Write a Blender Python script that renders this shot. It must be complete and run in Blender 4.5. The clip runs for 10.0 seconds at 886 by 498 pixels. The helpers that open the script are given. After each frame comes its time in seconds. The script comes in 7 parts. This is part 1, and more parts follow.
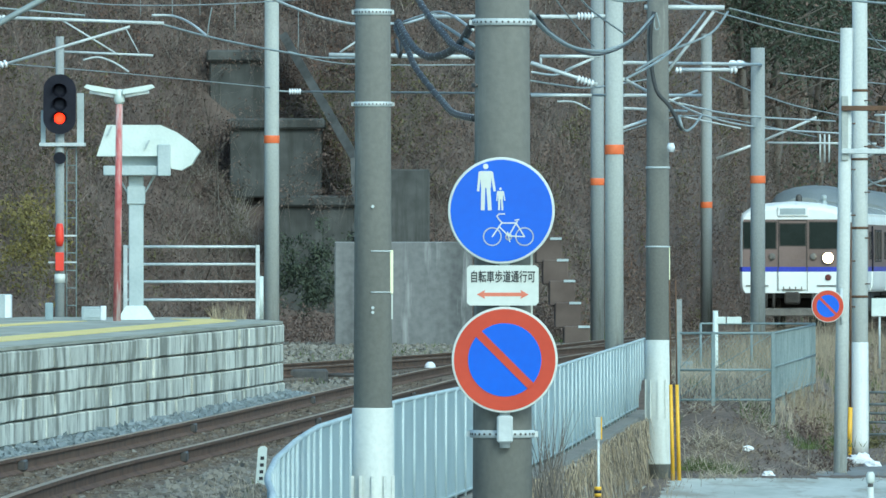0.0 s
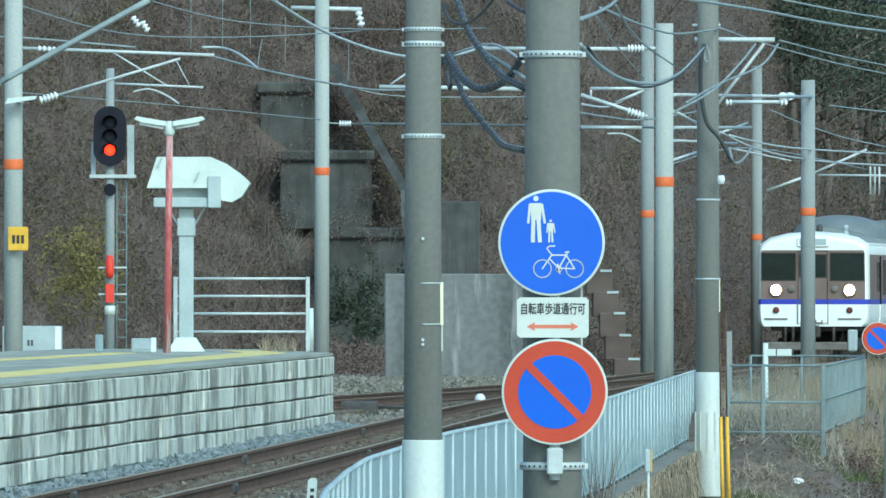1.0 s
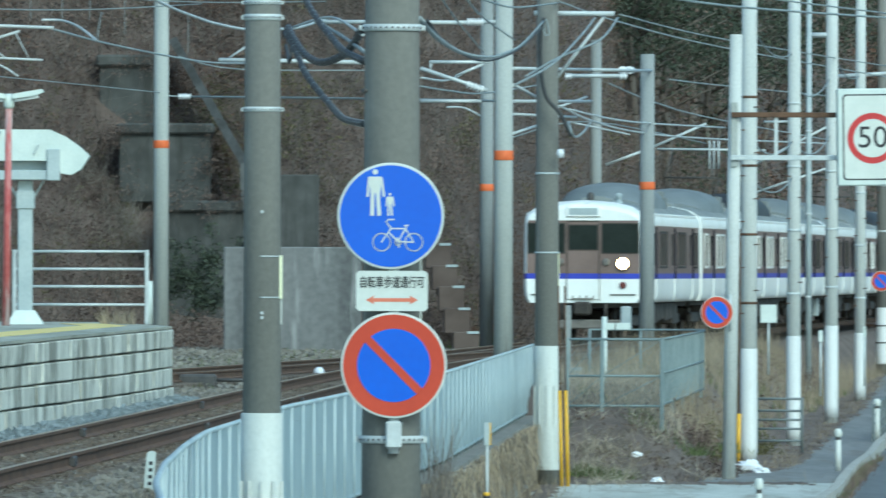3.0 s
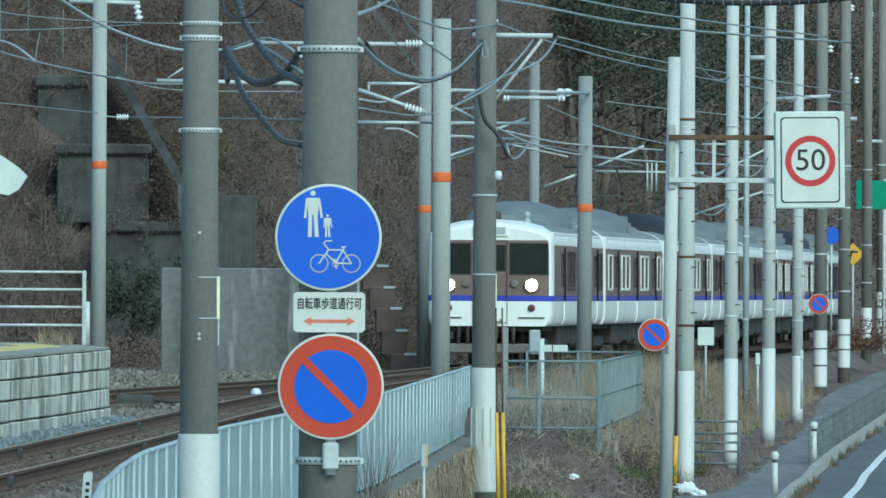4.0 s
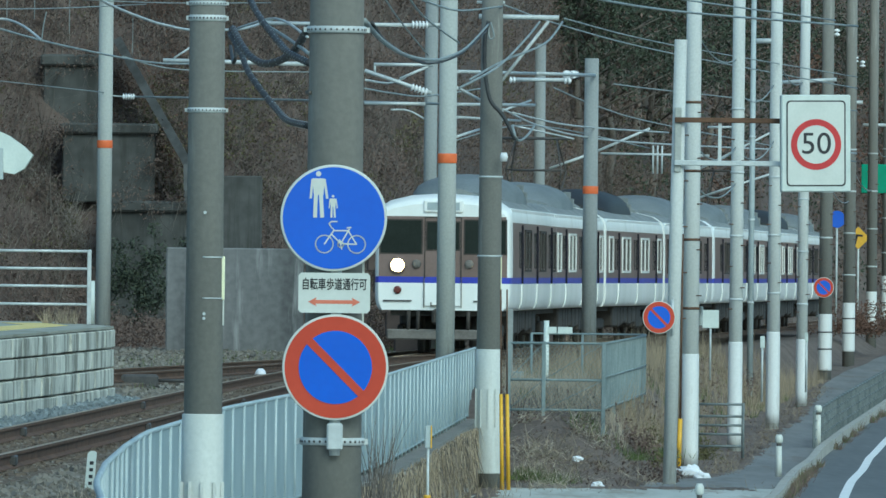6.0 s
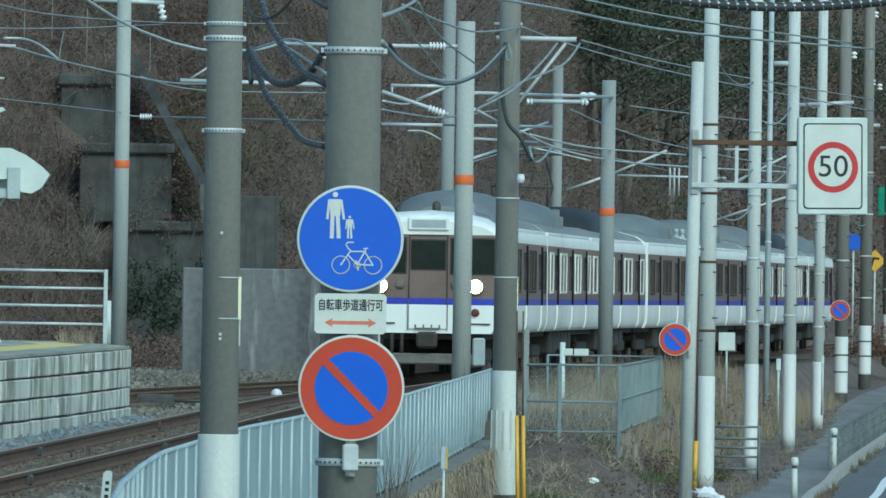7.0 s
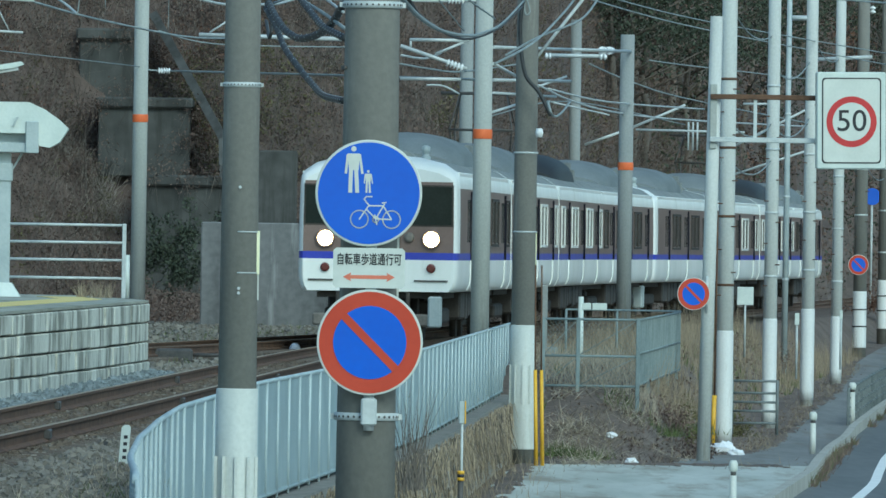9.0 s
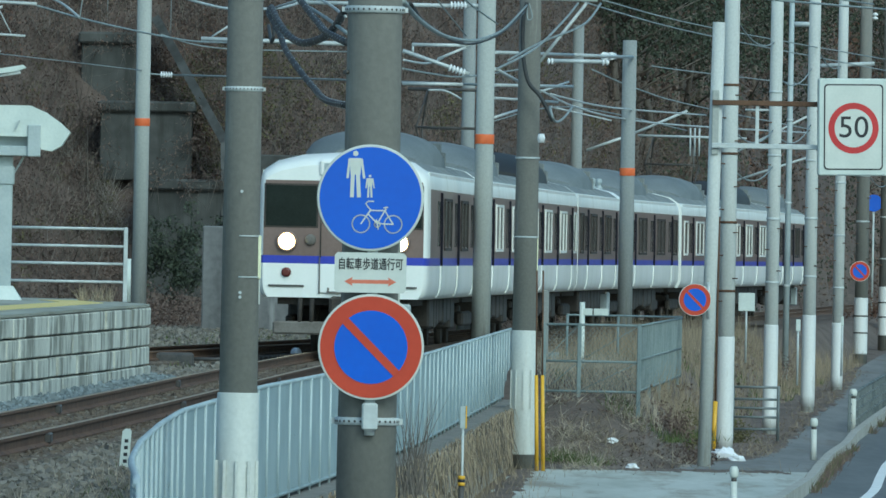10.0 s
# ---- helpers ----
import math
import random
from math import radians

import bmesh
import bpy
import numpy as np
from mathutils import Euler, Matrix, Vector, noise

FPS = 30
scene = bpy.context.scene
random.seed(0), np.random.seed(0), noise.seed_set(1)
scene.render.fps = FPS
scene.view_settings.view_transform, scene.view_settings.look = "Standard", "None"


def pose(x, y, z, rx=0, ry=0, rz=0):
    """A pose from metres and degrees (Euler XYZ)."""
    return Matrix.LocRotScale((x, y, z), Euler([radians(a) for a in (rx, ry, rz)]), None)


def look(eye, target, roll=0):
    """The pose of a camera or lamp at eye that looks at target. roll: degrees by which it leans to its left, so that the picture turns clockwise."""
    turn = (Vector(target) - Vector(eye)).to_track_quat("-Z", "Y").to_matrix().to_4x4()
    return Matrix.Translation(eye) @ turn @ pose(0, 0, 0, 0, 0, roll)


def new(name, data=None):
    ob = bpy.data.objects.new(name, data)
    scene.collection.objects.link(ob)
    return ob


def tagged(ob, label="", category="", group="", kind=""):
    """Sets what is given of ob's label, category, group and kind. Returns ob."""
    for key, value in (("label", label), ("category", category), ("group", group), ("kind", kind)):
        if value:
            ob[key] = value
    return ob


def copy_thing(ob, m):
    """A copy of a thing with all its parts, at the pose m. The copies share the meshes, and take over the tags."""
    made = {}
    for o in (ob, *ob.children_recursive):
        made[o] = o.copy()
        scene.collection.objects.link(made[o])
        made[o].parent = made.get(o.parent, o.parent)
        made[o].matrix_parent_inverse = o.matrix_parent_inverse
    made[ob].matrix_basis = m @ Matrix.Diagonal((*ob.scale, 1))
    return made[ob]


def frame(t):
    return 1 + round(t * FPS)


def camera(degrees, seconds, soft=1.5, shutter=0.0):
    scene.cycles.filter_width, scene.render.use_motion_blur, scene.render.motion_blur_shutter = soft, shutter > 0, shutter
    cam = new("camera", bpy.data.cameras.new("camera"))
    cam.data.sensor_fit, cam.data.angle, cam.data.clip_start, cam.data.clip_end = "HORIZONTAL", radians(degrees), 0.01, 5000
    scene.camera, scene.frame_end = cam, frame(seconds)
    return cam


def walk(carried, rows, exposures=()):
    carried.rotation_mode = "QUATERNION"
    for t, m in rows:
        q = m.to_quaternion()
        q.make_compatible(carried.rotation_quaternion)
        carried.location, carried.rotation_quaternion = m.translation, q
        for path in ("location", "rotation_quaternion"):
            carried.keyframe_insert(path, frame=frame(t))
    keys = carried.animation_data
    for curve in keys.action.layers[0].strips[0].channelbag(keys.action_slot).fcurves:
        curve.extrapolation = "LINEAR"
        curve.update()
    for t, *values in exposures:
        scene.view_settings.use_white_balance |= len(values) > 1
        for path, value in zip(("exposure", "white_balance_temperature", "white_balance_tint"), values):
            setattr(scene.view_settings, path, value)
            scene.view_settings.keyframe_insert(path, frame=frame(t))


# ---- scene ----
# camera: a long lens on a fixed stand, panned by hand
cam = camera(4.489, 10.0, soft=1.5, shutter=0.4)
EYE = (0, 0, 1.75)
# seconds, aim sideways and height at 200 m, roll
AIM = [
    (0, -0.0004, 1.9801, -0.00),
    (0.5, -0.1072, 2.2863, -0.00),
    (1, -0.8869, 2.5467, 0.04),
    (1.5, -0.7206, 2.0758, 0.13),
    (2, -0.6919, 1.9990, 0.09),
    (2.5, -0.4660, 1.8311, 0.04),
    (2.7, 0.3000, 1.6800, 0.08),
    (3, 1.9592, 2.0805, 0.15),
    (3.2, 2.4200, 2.0950, 0.20),
    (4.3, 3.1500, 2.5430, 0.36),
    (4.5, 3.0853, 2.4065, 0.40),
    (5, 2.6406, 2.2611, 0.54),
    (5.5, 2.8900, 2.1250, 0.60),
    (5.7, 2.8970, 2.0500, 0.62),
    (6.8, 2.9615, 2.5157, 0.86),
    (7, 2.6756, 2.5069, 0.90),
    (7.5, 2.8131, 2.1582, 0.74),
    (8, 2.7162, 1.8093, 0.94),
    (8.5, 2.2197, 1.5961, 0.81),
    (9, 2.3614, 1.6939, 0.92),
    (9.5, 2.3602, 2.0547, 1.04),
    (10, 2.3335, 1.7811, 1.13),
]
walk(cam, [(t, look(EYE, (x, 200, z), r)) for t, x, z, r in AIM], [(0, 0.95, 5590, -17), (2.5, 0.89, 5590, -17), (3.2, 0.72, 5590, -17), (4.5, 0.51, 5590, -17), (5.5, 0.44, 5590, -17), (7, 0.43, 5590, -17), (7.5, 0.54, 5590, -17), (8.3, 0.53, 5590, -17), (9, 0.41, 5590, -17), (10, 0.33, 5590, -17)])

# light: overcast winter day
world = bpy.data.worlds.new("world")
scene.world = world
world.use_nodes = True
wn = world.node_tree
bg = wn.nodes["Background"]
sky = wn.nodes.new("ShaderNodeTexSky")
sky.sky_type = 'NISHITA'
sky.sun_disc = False
sky.sun_elevation = radians(42)
sky.sun_rotation = radians(150)
sky.air_density, sky.dust_density = 1.0, 1.5
wn.links.new(sky.outputs[0], bg.inputs[0])
bg.inputs[1].default_value = 0.142
sun_data = bpy.data.lights.new("sun", 'SUN')
sun_data.energy, sun_data.angle, sun_data.color = 0.9, radians(20), (1.0, 0.98, 0.95)
sun = new("sun", sun_data)
sun.matrix_world = look((60, -90, 110), (0, 60, 0))


# materials
def surf(name, c1, c2, size=0.5, rough=0.7, metal=0.0, bump=0.15, fine=25.0, mixfine=0.35, island=0.0, per_object=0.0, streak=False, coat=0.0, stain=None, stain_size=0.3, stain_cut=0.52, along=1.0):
    """Two colours mixed by coarse and fine noise (size in metres), with relief."""
    m = bpy.data.materials.new(name)
    m.use_nodes = True
    nt = m.node_tree
    b = nt.nodes["Principled BSDF"]
    geo = nt.nodes.new("ShaderNodeNewGeometry")
    tc = nt.nodes.new("ShaderNodeTexCoord")
    vec = tc.outputs["Object"]
    if streak:
        mp = nt.nodes.new("ShaderNodeMapping")
        mp.inputs["Scale"].default_value = (1, 1, 0.12)
        nt.links.new(vec, mp.inputs[0])
        vec = mp.outputs[0]
    if along != 1.0:
        mp = nt.nodes.new("ShaderNodeMapping")
        mp.inputs["Scale"].default_value = (1, along, 1)
        nt.links.new(vec, mp.inputs[0])
        vec = mp.outputs[0]
    n1 = nt.nodes.new("ShaderNodeTexNoise")
    n1.inputs["Scale"].default_value = 1.0 / size
    n1.inputs["Detail"].default_value = 5
    n2 = nt.nodes.new("ShaderNodeTexNoise")
    n2.inputs["Scale"].default_value = fine
    n2.inputs["Detail"].default_value = 3
    nt.links.new(vec, n1.inputs["Vector"])
    nt.links.new(tc.outputs["Object"] if along == 1.0 else vec, n2.inputs["Vector"])
    ramp = nt.nodes.new("ShaderNodeMapRange")
    ramp.inputs[1].default_value, ramp.inputs[2].default_value = 0.36, 0.64
    nt.links.new(n1.outputs["Fac"], ramp.inputs[0])
    ramp2 = nt.nodes.new("ShaderNodeMapRange")
    ramp2.inputs[1].default_value, ramp2.inputs[2].default_value = 0.33, 0.67
    nt.links.new(n2.outputs["Fac"], ramp2.inputs[0])
    mixf = nt.nodes.new("ShaderNodeMix")
    mixf.inputs[0].default_value = mixfine
    nt.links.new(ramp.outputs[0], mixf.inputs[2])
    nt.links.new(ramp2.outputs[0], mixf.inputs[3])
    fac = mixf.outputs[0]
    for amount, src in ((island, geo.outputs["Random Per Island"]), (per_object, None)):
        if amount:
            if src is None:
                src = nt.nodes.new("ShaderNodeObjectInfo").outputs["Random"]
            mm = nt.nodes.new("ShaderNodeMix")
            mm.inputs[0].default_value = amount
            nt.links.new(fac, mm.inputs[2])
            nt.links.new(src, mm.inputs[3])
            fac = mm.outputs[0]
    col = nt.nodes.new("ShaderNodeMix")
    col.data_type = 'RGBA'
    col.inputs[6].default_value, col.inputs[7].default_value = (*c1, 1), (*c2, 1)
    nt.links.new(fac, col.inputs[0])
    out_col = col.outputs[2]
    if stain:
        ms = nt.nodes.new("ShaderNodeMapping")
        ms.inputs["Scale"].default_value = (1, along, 0.7 if per_object else (0.1 if along == 1.0 else 1.0))
        nt.links.new(geo.outputs["Position"] if per_object else tc.outputs["Object"], ms.inputs[0])
        n3 = nt.nodes.new("ShaderNodeTexNoise")
        n3.inputs["Scale"].default_value = 1.0 / stain_size
        n3.inputs["Detail"].default_value = 6
        n3.inputs["Roughness"].default_value = 0.65
        nt.links.new(ms.outputs[0], n3.inputs["Vector"])
        r3 = nt.nodes.new("ShaderNodeMapRange")
        r3.inputs[1].default_value, r3.inputs[2].default_value = stain_cut, stain_cut + 0.13
        r3.inputs[4].default_value = 0.8
        nt.links.new(n3.outputs["Fac"], r3.inputs[0])
        cs = nt.nodes.new("ShaderNodeMix")
        cs.data_type = 'RGBA'
        cs.inputs[7].default_value = (*stain, 1)
        nt.links.new(r3.outputs[0], cs.inputs[0])
        nt.links.new(out_col, cs.inputs[6])
        out_col = cs.outputs[2]
    nt.links.new(out_col, b.inputs["Base Color"])
    b.inputs["Roughness"].default_value = rough
    b.inputs["Metallic"].default_value = metal
    b.inputs["Coat Weight"].default_value = coat
    if bump:
        bp = nt.nodes.new("ShaderNodeBump")
        bp.inputs["Strength"].default_value = bump
        bp.inputs["Distance"].default_value = 0.02
        nt.links.new(n2.outputs["Fac"], bp.inputs["Height"])
        nt.links.new(bp.outputs[0], b.inputs["Normal"])
    return m


def glow(name, color, strength):
    m = bpy.data.materials.new(name)
    m.use_nodes = True
    b = m.node_tree.nodes["Principled BSDF"]
    b.inputs["Base Color"].default_value = (*color, 1)
    b.inputs["Emission Color"].default_value = (*color, 1)
    b.inputs["Emission Strength"].default_value = strength
    return m


CONCRETE_POLE = surf("pole_concrete", (0.15, 0.148, 0.132), (0.232, 0.226, 0.202), 0.6, 0.85, streak=True, stain=(0.34, 0.34, 0.31), stain_size=0.22, stain_cut=0.575)
POLE_LIGHT = surf("spun_concrete", (0.32, 0.335, 0.31), (0.47, 0.485, 0.455), 0.7, 0.8, streak=True, stain=(0.24, 0.23, 0.20), stain_size=0.3, stain_cut=0.56)
POLE_PALE = surf("bleached_concrete", (0.45, 0.465, 0.44), (0.63, 0.645, 0.615), 0.7, 0.8, streak=True, stain=(0.27, 0.25, 0.21), stain_size=0.3, stain_cut=0.57)
POLE_OLD = surf("weathered_concrete", (0.22, 0.235, 0.23), (0.34, 0.355, 0.345), 0.7, 0.85, streak=True, stain=(0.14, 0.14, 0.125), stain_size=0.3, stain_cut=0.55)
WHITE_WRAP = surf("white_wrap", (0.48, 0.50, 0.465), (0.64, 0.655, 0.615), 0.5, 0.55, streak=True, stain=(0.42, 0.40, 0.34), stain_size=0.25, stain_cut=0.57)
SLEEVE = surf("flaking_white_paint", (0.58, 0.59, 0.575), (0.74, 0.75, 0.735), 0.5, 0.6, streak=True, stain=(0.36, 0.32, 0.26), stain_size=0.18, stain_cut=0.585)
ORANGE = surf("orange_band", (0.62, 0.12, 0.03), (0.72, 0.17, 0.05), 0.2, 0.6)
GALV = surf("galvanised_steel", (0.42, 0.45, 0.45), (0.60, 0.63, 0.62), 0.3, 0.55, 0.15)
# cable binding, coloured pale to paint its glints
BIND = surf("binding_glints", (0.36, 0.39, 0.39), (0.62, 0.65, 0.65), 0.2, 0.5)
STEEL_DARK = surf("dark_steel", (0.05, 0.05, 0.05), (0.12, 0.11, 0.1), 0.3, 0.6, 0.3)
RUST = surf("rusty_steel", (0.065, 0.036, 0.021), (0.15, 0.084, 0.048), 0.3, 0.8, 0.1)
SLEEPER = surf("stained_sleeper", (0.07, 0.055, 0.043), (0.15, 0.125, 0.10), 0.4, 0.9, fine=10, per_object=0.4)
# worn running surface; the golden tone also paints the light along its top
RAIL_TOP = surf("worn_lit_rail", (0.30, 0.23, 0.15), (0.46, 0.37, 0.25), 0.5, 0.45, 0.45)
BALLAST = surf("ballast", (0.095, 0.084, 0.068), (0.275, 0.255, 0.215), 0.35, 0.9, fine=9.0, mixfine=0.55, island=0.6, bump=0.4)
BALLAST_RUST = surf("rust_stained_ballast", (0.06, 0.046, 0.034), (0.175, 0.14, 0.105), 0.35, 0.9, fine=9.0, mixfine=0.55, island=0.5, bump=0.4)
BALLAST_BLUE = surf("fresh_ballast", (0.10, 0.125, 0.135), (0.27, 0.31, 0.33), 0.3, 0.9, fine=8.0, island=0.7, mixfine=0.5, bump=0.4)
BLOCK = surf("platform_block", (0.38, 0.38, 0.33), (0.80, 0.80, 0.71), 1.2, 0.9, per_object=0.35, streak=True, fine=14, stain=(0.15, 0.15, 0.12), stain_size=0.8, stain_cut=0.465)
JOINT = surf("mortar", (0.06, 0.06, 0.055), (0.12, 0.12, 0.11), 0.4, 0.95)
ASPHALT_OLD = surf("old_asphalt", (0.15, 0.153, 0.15), (0.235, 0.237, 0.228), 0.8, 0.9, fine=6, along=0.1, stain=(0.15, 0.125, 0.10), stain_size=1.2, stain_cut=0.56)
PLATFORM_TOP = surf("platform_asphalt", (0.25, 0.255, 0.21), (0.40, 0.40, 0.335), 0.8, 0.9, fine=6, along=0.15, stain=(0.19, 0.19, 0.14), stain_size=0.9, stain_cut=0.54)
ROAD = surf("road_asphalt", (0.10, 0.108, 0.112), (0.15, 0.158, 0.16), 1.6, 0.85, fine=5, along=0.08)
APRON = surf("apron_concrete", (0.36, 0.38, 0.34), (0.52, 0.54, 0.50), 1.2, 0.9, fine=4, stain=(0.25, 0.225, 0.18), stain_size=0.8, stain_cut=0.5, along=0.12)
KERB = surf("kerb_concrete", (0.30, 0.29, 0.25), (0.46, 0.45, 0.41), 0.6, 0.9)
YELLOW = surf("yellow_paving", (0.6, 0.48, 0.16), (0.74, 0.62, 0.26), 0.8, 0.8, fine=10)
WALL_CONC = surf("wall_concrete", (0.085, 0.086, 0.086), (0.215, 0.216, 0.212), 0.9, 0.9, streak=True, fine=6, stain=(0.33, 0.335, 0.325), stain_size=0.34, stain_cut=0.575)
CRIB = surf("old_concrete", (0.05, 0.051, 0.048), (0.105, 0.106, 0.10), 0.9, 0.95, fine=3, mixfine=0.5, stain=(0.04, 0.04, 0.036), stain_size=0.5, stain_cut=0.5)
STONE = surf("wall_stone", (0.13, 0.125, 0.11), (0.36, 0.345, 0.31), 0.3, 0.9, fine=12, per_object=0.4, bump=0.5)
FENCE = surf("blue_grey_fence", (0.235, 0.30, 0.32), (0.325, 0.395, 0.41), 0.8, 0.5, fine=20, mixfine=0.2)
FENCE_PALE = surf("pale_fence_rail", (0.36, 0.43, 0.45), (0.49, 0.56, 0.57), 0.8, 0.5, fine=20, mixfine=0.2)
DARK_RAIL = surf("weathered_rail", (0.10, 0.12, 0.12), (0.19, 0.215, 0.215), 0.4, 0.6)
GATE = surf("grey_mesh_fence", (0.15, 0.195, 0.2), (0.25, 0.30, 0.30), 0.5, 0.6)
SOIL = surf("winter_soil", (0.075, 0.058, 0.048), (0.178, 0.14, 0.115), 1.3, 0.95, fine=7, mixfine=0.45, bump=0.5)
HILL = surf("hill_soil", (0.085, 0.062, 0.052), (0.14, 0.107, 0.09), 1.4, 0.95, fine=2.5, mixfine=0.5, bump=0.4)
BLUE = surf("sign_blue", (0.004, 0.085, 0.56), (0.006, 0.103, 0.63), 0.6, 0.35, bump=0.0, coat=0.2)
RED = surf("sign_red", (0.42, 0.036, 0.012), (0.50, 0.052, 0.019), 0.5, 0.4, bump=0.0)
WHITE = surf("sign_white", (0.55, 0.575, 0.53), (0.64, 0.66, 0.61), 0.5, 0.45, bump=0.0)
STRIP = surf("reflecting_strip", (0.80, 0.80, 0.52), (0.88, 0.88, 0.62), 0.3, 0.4, bump=0.0)
LINE_WHITE = surf("road_paint", (0.72, 0.73, 0.72), (0.85, 0.86, 0.85), 0.6, 0.7, fine=12)
INK = surf("sign_ink", (0.012, 0.012, 0.016), (0.02, 0.02, 0.025), 0.2, 0.5, bump=0)
ARROW = surf("faded_red", (0.55, 0.14, 0.08), (0.65, 0.2, 0.12), 0.1, 0.5, bump=0)
SIGNAL_BLACK = surf("signal_black", (0.008, 0.008, 0.014), (0.02, 0.02, 0.03), 0.3, 0.5)
SIGNAL_BLACK.node_tree.nodes["Principled BSDF"].inputs["Specular IOR Level"].default_value = 0.15
BOX_WHITE = surf("enamel_white", (0.53, 0.585, 0.55), (0.65, 0.70, 0.655), 0.4, 0.4)
BOX_GREY = surf("enamel_grey", (0.33, 0.38, 0.39), (0.45, 0.5, 0.5), 0.4, 0.5)
RED_PAINT = surf("red_peeling_paint", (0.36, 0.06, 0.06), (0.48, 0.14, 0.13), 0.25, 0.6, fine=8, mixfine=0.5, stain=(0.6, 0.55, 0.52), stain_size=0.12, stain_cut=0.5)
RED_FLAG = surf("red_marker", (0.65, 0.035, 0.02), (0.75, 0.06, 0.03), 0.2, 0.5)
INSULATOR = surf("porcelain", (0.7, 0.72, 0.72), (0.85, 0.86, 0.86), 0.1, 0.25)
WIRE_DARK = surf("black_cable", (0.02, 0.022, 0.024), (0.05, 0.052, 0.054), 0.3, 0.6)
WIRE_GREY = surf("grey_wire", (0.20, 0.23, 0.23), (0.33, 0.37, 0.37), 0.4, 0.6)
YELLOW_GUARD = surf("yellow_guard", (0.6, 0.33, 0.02), (0.75, 0.45, 0.04), 0.3, 0.5)
T_WHITE = surf("coach_white", (0.80, 0.815, 0.77), (0.90, 0.905, 0.87), 0.9, 0.35, streak=True, mixfine=0.2, bump=0.02, stain=(0.60, 0.59, 0.52), stain_size=0.6, stain_cut=0.57)
T_BLUE = surf("coach_blue", (0.03, 0.04, 0.4), (0.05, 0.07, 0.5), 0.9, 0.35, bump=0.02)
T_BROWN = surf("coach_brown", (0.165, 0.112, 0.095), (0.22, 0.155, 0.135), 0.9, 0.3, bump=0.02)
T_ROOF = surf("coach_roof", (0.18, 0.195, 0.19), (0.28, 0.30, 0.29), 1.2, 0.8)
T_HUMP = surf("cooling_casing", (0.13, 0.148, 0.153), (0.215, 0.238, 0.243), 1.2, 0.7)
T_HUMP_BLACK = surf("black_casing", (0.014, 0.015, 0.016), (0.032, 0.034, 0.036), 1.2, 0.6)
T_UNDER = surf("coach_underframe", (0.02, 0.018, 0.016), (0.07, 0.06, 0.05), 0.5, 0.8)
DUSTY = surf("dusty_steel", (0.10, 0.09, 0.08), (0.20, 0.185, 0.165), 0.5, 0.8)
T_GLASS = surf("coach_glass", (0.008, 0.014, 0.013), (0.02, 0.028, 0.027), 0.6, 0.14, bump=0)
T_GLASS.node_tree.nodes["Principled BSDF"].inputs["Specular IOR Level"].default_value = 0.2
ALU = surf("window_aluminium", (0.55, 0.6, 0.6), (0.75, 0.78, 0.78), 0.3, 0.3, 0.5, bump=0)
LAMP_ON = glow("headlamp_lit", (1.0, 0.70, 0.33), 22)
CRIMSON = surf("crimson_film", (0.42, 0.02, 0.025), (0.5, 0.03, 0.035), 0.3, 0.4, bump=0)
RED_ON = glow("signal_red_lit", (1.0, 0.014, 0.003), 2.6)
TAIL_RED = surf("tail_lens", (0.09, 0.02, 0.018), (0.14, 0.035, 0.03), 0.1, 0.2, bump=0)
SCRUB = surf("dry_scrub", (0.07, 0.052, 0.045), (0.20, 0.142, 0.115), 2.6, 0.9, fine=0.35, island=0.2, mixfine=0.5, bump=0)
DARK_SCRUB = surf("dark_scrub", (0.035, 0.028, 0.025), (0.08, 0.062, 0.052), 1.6, 0.9, island=0.3, bump=0)
PALE_STALK = surf("pale_stalks", (0.17, 0.15, 0.13), (0.36, 0.32, 0.275), 1.0, 0.9, island=0.6, bump=0)
SCRUB_GREEN = surf("olive_scrub", (0.06, 0.056, 0.028), (0.15, 0.135, 0.055), 2.0, 0.85, fine=0.8, island=0.4, bump=0)
SHRUB_YELLOW = surf("yellowing_leaves", (0.10, 0.085, 0.025), (0.27, 0.22, 0.07), 1.2, 0.85, island=0.6, bump=0)
TWIG = surf("bare_twigs", (0.06, 0.05, 0.042), (0.19, 0.165, 0.14), 2.0, 0.9, island=0.7, bump=0)
DRYGRASS = surf("dry_grass", (0.17, 0.135, 0.09), (0.42, 0.35, 0.25), 1.0, 0.9, island=0.7, bump=0)
STRAW_PALE = surf("bleached_straw", (0.26, 0.22, 0.165), (0.56, 0.49, 0.38), 1.0, 0.9, island=0.7, bump=0)
GRASS = surf("green_grass", (0.05, 0.075, 0.02), (0.13, 0.16, 0.05), 0.6, 0.9, island=0.6, bump=0)
RUSTLEAF = surf("russet_leaves", (0.085, 0.048, 0.034), (0.175, 0.098, 0.066), 2.5, 0.85, island=0.6, bump=0)
EVERGREEN = surf("evergreen_leaves", (0.024, 0.034, 0.024), (0.07, 0.085, 0.05), 2.5, 0.8, island=0.6, bump=0)
# white of plastic litter and cover, and of the boxes' painted lit sides
PLASTIC_AND_LIT = surf("white_plastic_and_lit_side", (0.7, 0.72, 0.75), (0.85, 0.86, 0.88), 0.2, 0.4)
GREEN_SIGN = surf("green_sign", (0.01, 0.22, 0.12), (0.02, 0.3, 0.17), 0.4, 0.5, bump=0)


